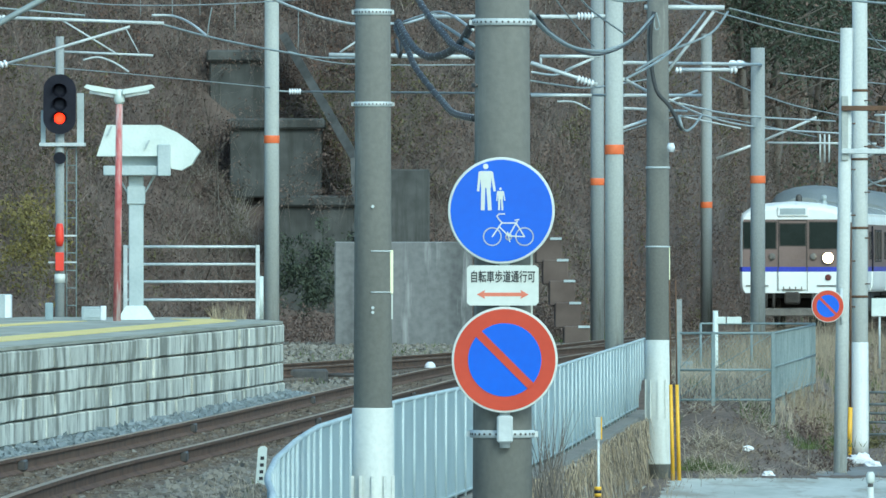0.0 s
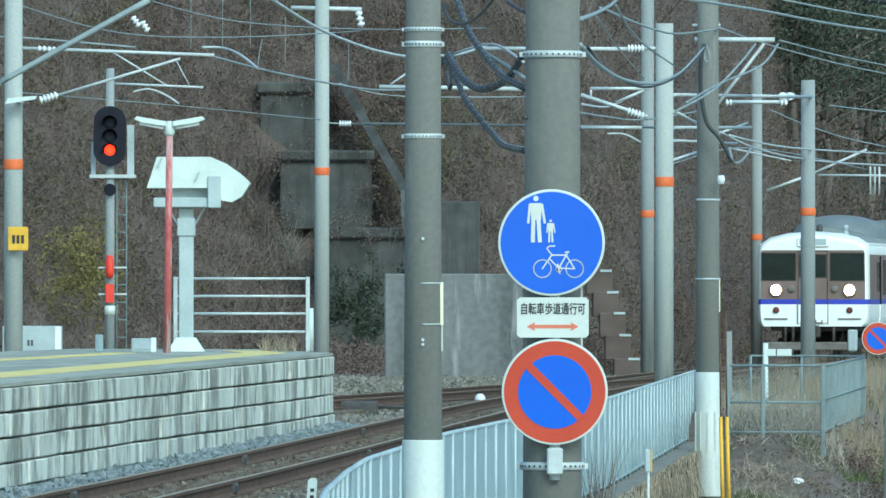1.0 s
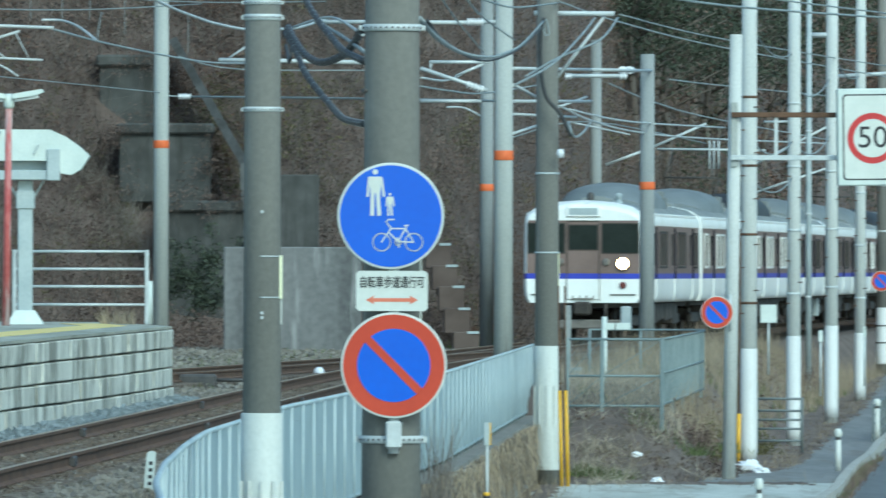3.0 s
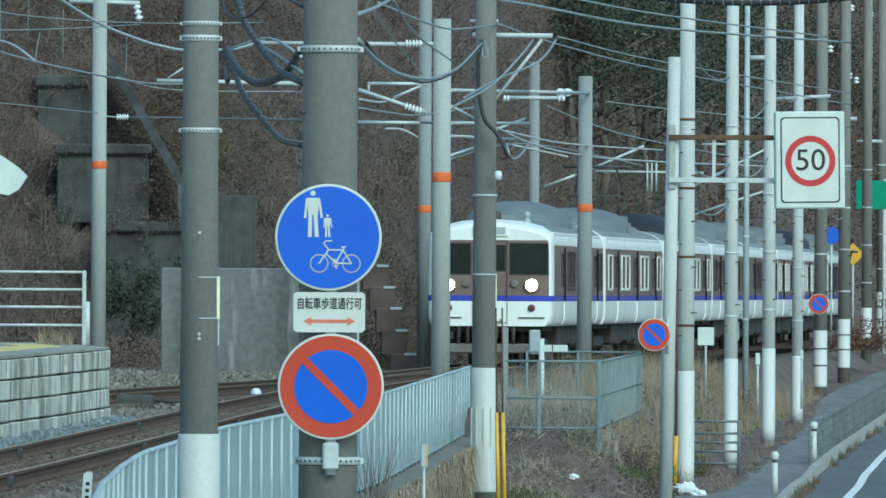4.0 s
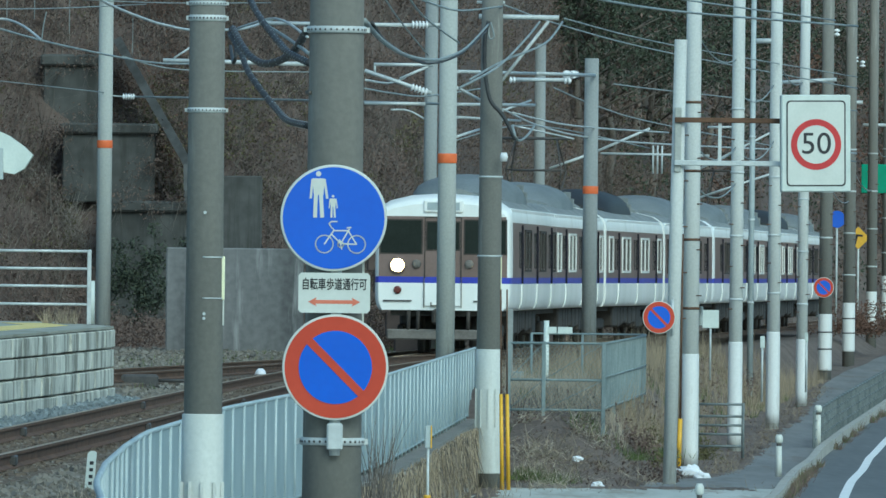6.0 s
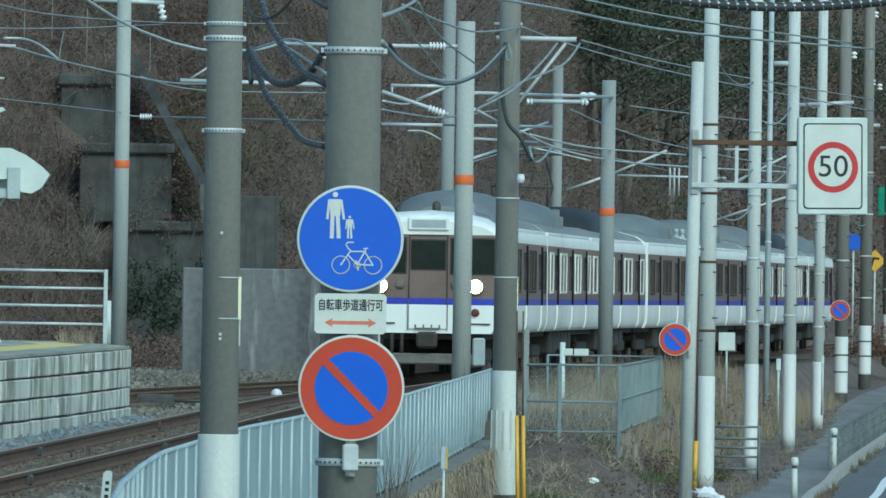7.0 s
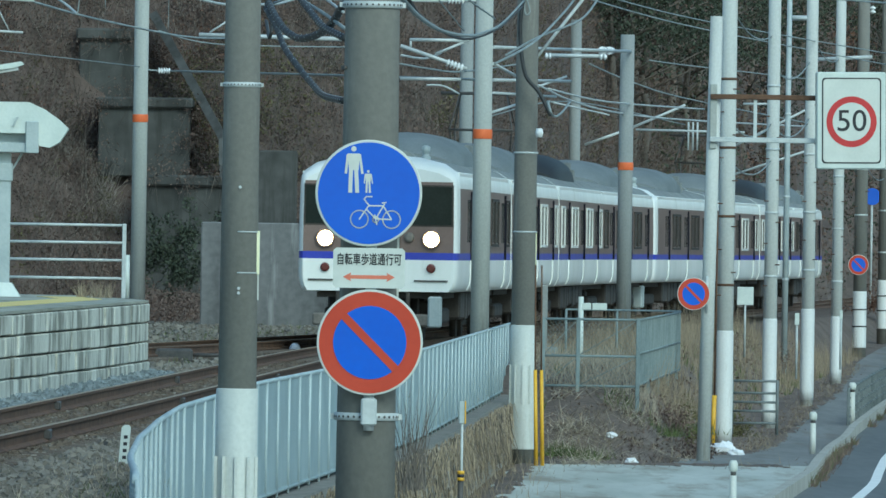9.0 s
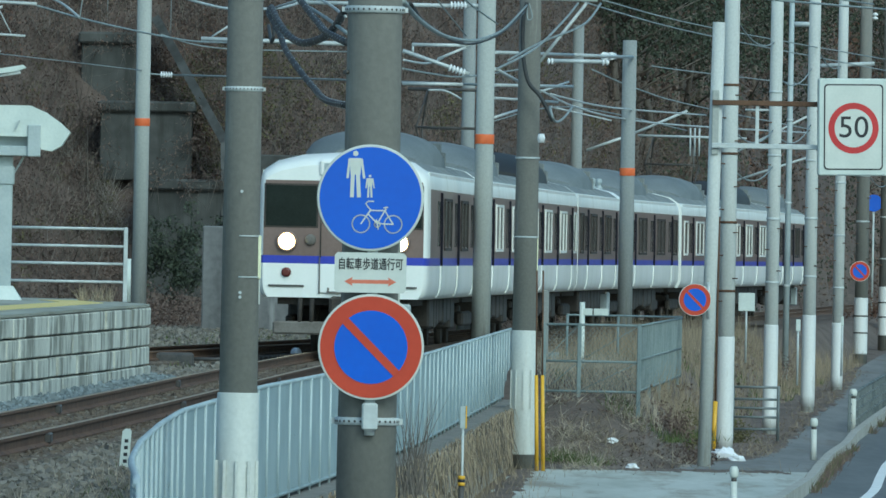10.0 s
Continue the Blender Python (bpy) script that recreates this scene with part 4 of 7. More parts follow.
lamp = thing("platform_lamp", (-4.587, 159, 0.92), "peeling red lamp post with twin white fluorescent heads", "lamp post")
g = Geo()
g.tube((0, 0, -0.02), (0.035, 0, 4.071 - 0.92), 0.055, 0.048, 12)
part("post", g, RED_PAINT, lamp, "red and white peeling paint")
for sx in (-1, 1):
    g = Geo()
    h = 4.087 - 0.92
    v = [(0.035 + sx * a, b, h + c) for a, c in ((0.05, 0.02), (0.38, 0.07), (0.50, 0.12), (0.46, 0.16), (0.05, 0.09)) for b in (-0.12, 0.12)]
    g.add(v, [(0, 2, 4, 6, 8), (1, 9, 7, 5, 3)] + [(2 * i, 2 * ((i + 1) % 5), 2 * ((i + 1) % 5) + 1, 2 * i + 1) for i in range(5)])
    head = part("lamp_head", g, BOX_WHITE, lamp, "white twin lamp head")
    g = Geo()
    g.tube((0.035 + sx * 0.08, -0.05, h - 0.005), (0.035 + sx * 0.42, -0.05, h + 0.055), 0.022, n=8)
    part("fluorescent_tube", g, INSULATOR, head, "unlit white tube")
g = Geo()
g.lathe([(0.05, -0.1), (0.075, -0.06), (0.075, 0.08), (0.03, 0.11)], (0.035, 0, 4.071 - 0.92), 12)
part("cap", g, BOX_WHITE, lamp)

mon = thing("camera_housing", (-4.425, 163, 0.92), "white hooded monitor housing on a grey steel pedestal", "camera housing")
cx0, cz0 = -4.425, 0.92


g = Geo()
out = [(-4.988 - cx0, 3.274 - cz0), (-3.961 - cx0, 3.274 - cz0), (-3.912 - cx0, 3.095 - cz0), (-3.765 - cx0, 3.07 - cz0), (-3.619 - cx0, 3.152 - cz0), (-3.496 - cx0, 3.347 - cz0), (-3.635 - cx0, 3.478 - cz0), (-3.847 - cx0, 3.625 - cz0), (-4.067 - cx0, 3.722 - cz0), (-4.841 - cx0, 3.722 - cz0)]
g.slab(out, -0.32, 0.32)
part("hood", g, BOX_WHITE, mon, "white faceted weather hood")
for hx, hz in ((-0.42, 0.30), (0.12, 0.10)):
    g = Geo()
    g.slab([(hx, 3.274 - cz0 + hz), (hx + 0.03, 3.274 - cz0 + hz), (hx + 0.09, 3.274 - cz0 + hz + 0.13), (hx + 0.06, 3.274 - cz0 + hz + 0.13)], -0.36, -0.318)
    part("lift_handle", g, BOX_GREY, mon)
g = Geo()
g.box(-4.108 - cx0, -3.92 - cx0, -0.36, -0.30, 2.989 - cz0, 3.445 - cz0, 0, 0.01)
part("side_plate", g, BOX_GREY, mon, "pale grey side plate")
g = Geo()
g.box(-4.89 - cx0, -3.945 - cx0, -0.3, 0.3, 2.997 - cz0, 3.136 - cz0, 0, 0.01)
g.box(-4.637 - cx0, -4.026 - cx0, -0.12, 0.22, 3.119 - cz0, 3.282 - cz0)
part("cradle", g, BOX_GREY, mon, "grey steel cradle")
g = Geo()
g.box(-0.105, 0.105, -0.105, 0.105, 0.1, 2.989 - cz0, 0, 0.012)
part("stem", g, BOX_GREY, mon, "grey square stem")
g = Geo()
g.box(-0.13, 0.13, -0.13, 0.13, 2.581 - cz0, 2.842 - cz0, 0, 0.012)
for sx in (-1, 1):
    g.slab([(sx * 0.10, 2.72 - cz0), (sx * 0.12, 2.72 - cz0), (sx * 0.28, 2.989 - cz0), (sx * 0.24, 2.989 - cz0)], -0.03, 0.03)
part("stem_collar", g, BOX_GREY, mon)
g = Geo()
v = [(sx * 0.28, sy * 0.28, -0.02) for sx, sy in ((-1, -1), (1, -1), (1, 1), (-1, 1))] + [(sx * 0.14, sy * 0.14, 0.2) for sx, sy in ((-1, -1), (1, -1), (1, 1), (-1, 1))]
g.add(v, [(3, 2, 1, 0), (4, 5, 6, 7)] + [(i, (i + 1) % 4, 4 + (i + 1) % 4, 4 + i) for i in range(4)])
part("footing", g, BOX_WHITE, mon, "pale flared concrete footing")

rl = thing("platform_railing", (0, 166, 0.92), "grey steel railing across the platform end", "railing")
for v in ("437", "468", "499", "531"):
    g = Geo()
    z = {"437": 1.974, "468": 1.717, "499": 1.46, "531": 1.194}[v] - 0.92
    g.tube((-4.665, 0, z), (-2.714, 0, z), 0.02, n=8)
    part("rail_bar", g, GALV, rl)
for x in (-4.665, -2.722):
    g = Geo()
    g.box(x - 0.03, x + 0.03, -0.03, 0.03, -0.02, 1.999 - 0.92, 0, 0.008)
    part("rail_post", g, GALV, rl)
g = Geo()
g.tube((0, 0, -0.02), (0, 0, 0.62), 0.05, 0.045, 10)
solo("marker_post", g, BOX_WHITE, "short white post at the platform end", "post", at=(-2.697, 167, 0.92))


def cabinet(x, y, z, w, h, d, mat, label):
    c = thing("equipment_cabinet", (x, y, z), label, "cabinet")
    g = Geo()
    g.box(-w / 2, w / 2, -d / 2, d / 2, 0.0, h, 0, 0.012)
    part("case", g, mat, c)
    g = Geo()
    g.box(-w / 2 + 0.03, w / 2 - 0.03, -d / 2 - 0.012, -d / 2 + 0.002, 0.04, h - 0.04, 0, 0.004)
    part("door", g, mat, c)
    return c


c = cabinet(-4.944, 160, 0.92, 0.34, 0.2, 0.3, BOX_GREY, "small grey equipment box on the platform, its lit side painted white")
# the light on the box's right side, painted as a white slab
g = Geo()
g.box(0.10, 0.174, -0.17, 0.14, 0.0, 0.21, 0, 0.01)
part("lit_side", g, PLASTIC_AND_LIT, c, "box's lit right side painted white")
cabinet(-5.611, 161, 0.92, 0.11, 0.25, 0.12, FENCE, "short teal equipment post on the platform")
c = cabinet(-7.88, 193.2, -0.3, 0.99, 1.5, 0.6, BOX_GREY, "tall pale blue-grey relay cabinet behind the platform")
# white slab standing in for light on the cabinet's right flank
g = Geo()
g.box(0.40, 0.505, -0.32, 0.28, 0.02, 1.49, 0, 0.01)
part("lit_side", g, PLASTIC_AND_LIT, c, "box's lit right side painted white")
for i in range(2):
    g = Geo()
    g.box(-0.07 + 0.06 * i, -0.03 + 0.06 * i, -0.318, -0.308, 1.16, 1.26)
    part("mark", g, STEEL_DARK, c)
s = thing("yellow_notice", (-7.974, 189.7, 2.673), "yellow square notice on the catenary pole", "notice")
g = Geo()
g.box(-0.17, 0.17, -0.015, 0.015, -0.2, 0.2, 0, 0.01)
part("plate", g, YELLOW_GUARD, s)
for i in range(3):
    g = Geo()
    g.box(-0.1 + i * 0.075, -0.05 + i * 0.075, -0.02, -0.014, -0.08, 0.06)
    part("bar", g, INK, s)
s = thing("fluorescent_lamp", (-7.924, 189.6, 5.012), "white fluorescent lamp clamped on the catenary pole", "lamp")
g = Geo()
g.slab([(-0.27, -0.08), (0.24, 0.0), (0.27, 0.06), (-0.22, 0.02)], -0.08, 0.08)
part("shade", g, BOX_WHITE, s)
g = Geo()
g.box(-0.04, 0.04, -0.05, 0.3, -0.06, 0.04)
part("clamp", g, GALV, s)

# lettering and figures on the signs
def outline_text(body, size, name, weight):
    cu = bpy.data.curves.new(name, 'FONT')
    cu.body, cu.size, cu.align_x, cu.align_y = body, size, 'CENTER', 'CENTER'
    cu.extrude, cu.resolution_u, cu.offset = 0.002, 5, weight
    ob = new(name, cu)
    dg = bpy.context.evaluated_depsgraph_get()
    me = bpy.data.meshes.new_from_object(ob.evaluated_get(dg))
    bpy.data.objects.remove(ob)
    return me


def lettered(body, size, mat, parent, x, y, z, sx=1.0, label="", sz=1.0, weight=0.012):
    me = outline_text(body, size, "lettering", size * weight)
    me.materials.clear()
    me.materials.append(mat)
    o = part("lettering", me, mat, parent, label)
    o.matrix_basis = Matrix.Translation((x, y, z)) @ Euler((math.pi / 2, 0, 0)).to_matrix().to_4x4() @ Matrix.Diagonal((sx, sz, 1, 1))
    return o


def stroke(g, pts, w, y=-0.0185, close=False):
    """A flat painted line of width w through points in x and z."""
    if close:
        pts = pts + [pts[0]]
    for (ax, az), (bx, bz) in zip(pts, pts[1:]):
        l = math.hypot(bx - ax, bz - az)
        nx, nz = -(bz - az) / l * w / 2, (bx - ax) / l * w / 2
        ex, ez = (bx - ax) / l * w * 0.3, (bz - az) / l * w * 0.3
        g.slab([(ax + nx - ex, az + nz - ez), (ax - nx - ex, az - nz - ez), (bx - nx + ex, bz - nz + ez), (bx + nx + ex, bz + nz + ez)], y, y + 0.004)


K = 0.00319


def figure(cx, top, scale):
    """A plain walking pictogram."""
    g = Geo()
    u = scale
    disc(g, 0.058 * u, -0.0185, -0.0145, 0, cx, top - 0.06 * u, 20)
    g.slab([(cx - 0.13 * u, top - 0.16 * u), (cx + 0.13 * u, top - 0.16 * u), (cx + 0.11 * u, top - 0.52 * u), (cx - 0.10 * u, top - 0.52 * u)], -0.0187, -0.0145)
    stroke(g, [(cx - 0.13 * u, top - 0.19 * u), (cx - 0.165 * u, top - 0.58 * u)], 0.052 * u, -0.0189)
    stroke(g, [(cx + 0.13 * u, top - 0.19 * u), (cx + 0.19 * u, top - 0.58 * u)], 0.052 * u, -0.0191)
    stroke(g, [(cx - 0.055 * u, top - 0.5 * u), (cx - 0.065 * u, top - 0.98 * u)], 0.085 * u, -0.0193)
    stroke(g, [(cx + 0.055 * u, top - 0.5 * u), (cx + 0.085 * u, top - 0.98 * u)], 0.085 * u, -0.0195)
    return g


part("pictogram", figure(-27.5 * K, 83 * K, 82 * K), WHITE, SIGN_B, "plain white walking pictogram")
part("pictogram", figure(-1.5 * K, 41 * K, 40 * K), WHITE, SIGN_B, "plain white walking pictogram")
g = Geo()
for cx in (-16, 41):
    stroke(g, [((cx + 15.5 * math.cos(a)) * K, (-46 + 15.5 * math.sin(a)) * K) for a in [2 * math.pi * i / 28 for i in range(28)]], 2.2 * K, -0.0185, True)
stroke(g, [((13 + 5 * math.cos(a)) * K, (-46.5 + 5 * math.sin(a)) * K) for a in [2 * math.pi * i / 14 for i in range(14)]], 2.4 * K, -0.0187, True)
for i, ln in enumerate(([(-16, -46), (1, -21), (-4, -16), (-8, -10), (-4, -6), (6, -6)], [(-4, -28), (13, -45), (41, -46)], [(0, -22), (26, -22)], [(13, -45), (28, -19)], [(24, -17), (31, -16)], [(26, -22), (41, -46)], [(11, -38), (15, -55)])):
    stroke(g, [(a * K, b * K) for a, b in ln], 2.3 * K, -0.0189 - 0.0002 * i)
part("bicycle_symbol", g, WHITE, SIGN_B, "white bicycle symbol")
plate = thing("supplementary_plate", (0.337, SIGN_Y, 1.618), "white plate with Japanese lettering and a red double arrow", "road sign")
g = Geo()
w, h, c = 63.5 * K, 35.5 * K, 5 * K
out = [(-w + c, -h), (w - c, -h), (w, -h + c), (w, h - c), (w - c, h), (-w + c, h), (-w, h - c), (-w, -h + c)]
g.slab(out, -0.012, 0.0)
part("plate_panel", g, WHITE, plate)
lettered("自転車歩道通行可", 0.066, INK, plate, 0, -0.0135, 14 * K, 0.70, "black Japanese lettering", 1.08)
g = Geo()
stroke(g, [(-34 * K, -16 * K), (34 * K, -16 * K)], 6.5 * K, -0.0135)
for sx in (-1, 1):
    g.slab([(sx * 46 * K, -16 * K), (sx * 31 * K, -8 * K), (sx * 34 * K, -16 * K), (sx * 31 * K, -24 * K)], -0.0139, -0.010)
part("double_arrow", g, ARROW, plate, "faded red double arrow")
# sign stem and clamps
stem = thing("sign_post", (0.349, SIGN_Y + 0.04, 0), "grey steel tube holding the signs on the pole", "sign post")
g = Geo()
g.tube((0, 0, 0.7), (0, 0, 2.275), 0.031, n=12)
part("tube", g, GALV, stem)
g = Geo()
g.box(-0.045, 0.045, -0.05, 0.03, 0.729, 0.883, 0, 0.01)
part("clamp", g, GALV, stem, "steel clamp")
pole_band(POLE_S, 0.777 + 1.9, 0.172, 0.045)
pole_band(POLE_S, 3.107 + 1.9, 0.158, 0.04)
g = Geo()
g.box(0.155, 0.172, -0.03, 0.0, 1.443 + 1.9, 1.827 + 1.9)
part("reflector_strip", g, WHITE, POLE_S, "narrow white strip")
for z in (0.2, 1.05, 1.9, 2.75):
    for sx in (-1, 1):
        g = Geo()
        a = 0.5 + 0.3 * sx + z
        g.tube((0.155 * math.cos(a), -0.155 * abs(math.sin(a)), z + 1.9), (0.175 * math.cos(a), -0.185 * abs(math.sin(a)), z + 1.9), 0.012, n=8)
        part("step_socket", g, STEEL_DARK, POLE_S)
pole_band(POLE_A, 2.992 + 1.9, 0.140, 0.04)
pole_band(POLE_A, 3.717 + 1.9, 0.137, 0.05)
pole_band(POLE_A, 3.833 + 1.9, 0.137, 0.035)
g = Geo()
g.box(0.130, 0.160, -0.055, 0.01, 1.501 + 1.9, 1.843 + 1.9, 0, 0.004)
part("reflector_strip", g, STRIP, POLE_A, "narrow pale yellow reflecting strip")
g = Geo()
g.box(0.145, 0.157, -0.04, 0.01, 1.30 + 1.9, 1.50 + 1.9)
part("reflector_strip", g, WHITE, POLE_A, "narrow white strip")
for z in (1.512, 1.835):
    g = Geo()
    g.path([(0.151 * math.cos(radians(a)), 0.151 * math.sin(radians(a)), z + 1.9) for a in range(-96, -10, 12)], 0.006, 5)
    part("strap", g, GALV, POLE_A)
for z in (2.186, 1.354, 1.39):
    g = Geo()
    g.tube((0.0, -0.13, z + 1.9), (0.0, -0.165, z + 1.9), 0.013, n=8)
    part("step_socket", g, GALV, POLE_A)
pole_band(POLE_B, 3.337 + 1.95, 0.195, 0.035, bolts=False)
pole_band(POLE_B, 2.006 + 1.95, 0.2, 0.03, bolts=False)
g = Geo()
g.box(0.185, 0.205, -0.05, 0.0, 1.361 + 1.95, 2.006 + 1.95)
part("reflector_strip", g, STRIP, POLE_B)
g = Geo()
for i in range(5):
    a = math.pi * (1.12 + 0.19 * i)
    g.box(0.222 * math.cos(a) - 0.012, 0.222 * math.cos(a) + 0.012, 0.222 * math.sin(a) - 0.02, 0.222 * math.sin(a) + 0.01, -0.872 + 1.95, -0.226 + 1.95)
part("sleeve_ribs", g, WHITE_WRAP, POLE_B)
g = Geo()
for i in range(5):
    a = math.pi * (1.12 + 0.19 * i)
    g.box(0.172 * math.cos(a) - 0.012, 0.172 * math.cos(a) + 0.012, 0.172 * math.sin(a) - 0.02, 0.172 * math.sin(a) + 0.01, -0.635 + 1.9, 0.068 + 1.9)
part("sleeve_ribs", g, WHITE_WRAP, POLE_A)


# ---- roadside: pole row, speed limit sign, guard rails
def row_pole(pt, base, top, r, white, mat, label, rust=False):
    x, y, _ = pt
    p = thing("utility_pole", (x, y, base), label, "utility pole", "poles along the footpath")
    g = Geo()
    g.tube((0, 0, -0.3), (0, 0, top - base), r, r * 0.86, 16)
    part("shaft", g, mat, p)
    g = Geo()
    rw = r * (1 - 0.14 * (white - base) / (top - base))
    g.lathe([(r + 0.006, 0.25 if mat is CONCRETE_POLE else 0.02), (r + 0.008, 0.3), (rw + 0.008, white - base - 0.02), (rw + 0.004, white - base)], n=16)
    part("white_sleeve", g, SLEEVE, p, "white painted lower part")
    if mat is CONCRETE_POLE:
        for q in (0.38, 0.68):
            pole_band(p, 0.25 + (white - base - 0.25) * q, r + 0.008, 0.04, STEEL_DARK, bolts=False)
    k = 0
    z = white - base + 0.7
    while z < min(top - base, 7):
        g = Geo()
        sx = 1 if k % 2 else -1
        g.tube((sx * r * 0.5, -r * 0.7, z), (sx * (r + 0.03), -r * 0.9, z), 0.012, n=6)
        part("step_bolt", g, RUST, p)
        if k % 3 == 0:
            rr = r * (1 - 0.14 * z / (top - base))
            pole_band(p, z + 0.2, rr, 0.05, RUST if rust else GALV, bolts=False)
        z += 0.45
        k += 1
    return p


row_pole((8.185, 222, -2.028), -2.028, 9.5, 0.168, 0.17, POLE_PALE, "pale pole with rusty bands beside the speed sign", True)
row_pole((9.805, 240, -1.908), -1.908, 9.5, 0.148, 0.312, POLE_PALE, "pale pole with white lower part beside the footpath")
row_pole((11.623, 263, -1.726), -1.726, 10.0, 0.155, 0.417, POLE_PALE, "pale pole with white lower part beside the footpath")
row_pole((13.552, 290, -1.571), -1.571, 10.0, 0.145, 0.097, POLE_PALE, "pale pole with flaking white lower part")
row_pole((16.238, 333, -1.309), -1.309, 12.0, 0.2, 0.606, CONCRETE_POLE, "grey concrete pole carrying a no-parking sign")
row_pole((18.561, 365, -0.959), -0.959, 13.0, 0.2, 0.866, CONCRETE_POLE, "grey concrete pole with white lower sleeve")
row_pole((21.4, 405, -0.541), -0.541, 14.0, 0.19, 1.18, CONCRETE_POLE, "grey concrete pole with white lower sleeve")
row_pole((23.818, 440, -0.185), -0.185, 14.0, 0.19, 1.75, CONCRETE_POLE, "grey concrete pole with white lower sleeve")
mast = thing("lineside_mast", (12.644, 300, -1.2), "thin grey steel mast behind the footpath poles", "mast")
g = Geo()
g.tube((0, 0, -0.3), (0, 0, 11.0), 0.085, 0.07, 10)
part("shaft", g, BOX_GREY, mast)
for z in (2.2, 4.4, 6.6):
    pole_band(mast, z, 0.08, 0.06, bolts=False)

SPD_Y = 197
post = thing("sign_post", (6.925, 197.2, -1.98), "pale steel post with two arms holding a speed sign", "sign post")
px, pz = 6.925, -1.98
tx = 7.044
g = Geo()
g.tube((0, 0, -0.2), (tx - px, 0, 5.833 - pz), 0.118, 0.112, 14)
part("post", g, POLE_PALE, post, "pale weathered post")
for v, m in (("a", RUST), ("b", GALV)):
    z = (4.43 if v == "a" else 3.682) - pz
    g = Geo()
    g.box(0.02, 8.849 - px, -0.20, -0.12, z - 0.045, z + 0.045, 0, 0.01)
    part("arm", g, m, post, "rusty steel arm" if v == "a" else "galvanised steel arm")
g = Geo()
g.box(7.736 - px - 0.03, 7.736 - px + 0.03, -0.16, -0.10, 3.682 - pz, 4.43 - pz)
part("strut", g, GALV, post)
g = Geo()
g.box(0.02, 0.14, -0.14, -0.02, 3.518 - pz, 4.65 - pz, 0, 0.01)
part("bracket", g, POLE_LIGHT, post)
g = Geo()
g.tube((0.02, -0.1, 0.657 - pz), (0.02, -0.1, 1.297 - pz), 0.03, n=8)
part("sign_clamp", g, GALV, post)

sp = thing("speed_limit_sign", pose(9.391, 196.8, 4.044, 0, -0.8, 6), "white rectangular speed limit sign reading 50 in a red ring", "road sign")
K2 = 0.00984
g = Geo()
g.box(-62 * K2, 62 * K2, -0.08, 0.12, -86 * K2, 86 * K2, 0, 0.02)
part("case", g, BOX_WHITE, sp, "white metal case")


def round_rect(w, h, r, n=6):
    pts = []
    for cx, cz, a0 in ((w - r, h - r, 0), (-w + r, h - r, 90), (-w + r, -h + r, 180), (w - r, -h + r, 270)):
        pts += [(cx + r * math.cos(radians(a0 + 90 * i / n)), cz + r * math.sin(radians(a0 + 90 * i / n))) for i in range(n + 1)]
    return pts


g = Geo()
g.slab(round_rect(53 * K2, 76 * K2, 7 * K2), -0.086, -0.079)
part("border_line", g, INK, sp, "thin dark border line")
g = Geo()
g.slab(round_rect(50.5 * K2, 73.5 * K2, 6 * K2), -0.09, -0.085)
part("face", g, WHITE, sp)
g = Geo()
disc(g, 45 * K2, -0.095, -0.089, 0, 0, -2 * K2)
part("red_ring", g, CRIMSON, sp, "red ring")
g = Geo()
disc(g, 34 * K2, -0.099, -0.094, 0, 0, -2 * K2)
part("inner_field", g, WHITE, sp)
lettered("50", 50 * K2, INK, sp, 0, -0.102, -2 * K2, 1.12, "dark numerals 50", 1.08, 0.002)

YG = [float(a) for a in np.arange(243, 334, 2.0)]
gr = thing("guard_rail", (0, 0, 0), "dark weathered pedestrian guard rail along the kerb", "guard rail")
for a, b in zip(YG, YG[1:]):
    g = Geo()
    g.box(kerb_x(a) - 0.16, kerb_x(a) - 0.10, a - 0.03, a + 0.03, road_z(a) - 0.05, road_z(a) + 0.84, 0, 0.01)
    part("rail_post", g, DARK_RAIL, gr)
    for h in (0.2, 0.4, 0.6, 0.8):
        g = Geo()
        g.tube((kerb_x(a) - 0.13, a, road_z(a) + h), (kerb_x(b) - 0.13, b, road_z(b) + h), 0.024 if h > 0.7 else 0.017, n=6)
        part("rail_pipe", g, DARK_RAIL, gr)

bar = thing("pipe_barrier", (8.951, 226, -1.776), "dark grey pipe barrier beside the footpath", "barrier")
for sx in (-0.45, 0.45):
    g = Geo()
    g.tube((sx, 0, -0.15), (sx, 0, 0.95), 0.03, n=8)
    part("post", g, DARK_RAIL, bar)
for h in (0.08, 0.32, 0.5, 0.68, 0.92):
    g = Geo()
    g.tube((-0.45, 0, h), (0.45, 0, h), 0.025, n=8)
    part("pipe", g, DARK_RAIL, bar)
for pt, h, r in (((9.32, 208), 0.62, 0.065), ((11.8, 244.6), 0.74, 0.075), ((5.9, 156), 0.6, 0.055)):
    s = thing("delineator_post", (pt[0], pt[1], road_z(pt[1]) - 0.02), "pale worn roadside delineator with white cap", "delineator")
    g = Geo()
    g.tube((0, 0, 0), (0, 0, h), r * 0.95, r * 0.85, 12)
    part("stem", g, WHITE_WRAP, s)
    g = Geo()
    g.tube((0, 0, h - 0.01), (0, 0, h + 0.06), r * 0.7, r * 0.7, 12)
    part("collar", g, STEEL_DARK, s, "dark collar")
    g = Geo()
    g.lathe([(r * 0.9, h + 0.05), (r * 1.1, h + 0.08), (r * 1.15, h + 0.16), (r * 0.7, h + 0.21)], n=12)
    part("reflector", g, WHITE, s)
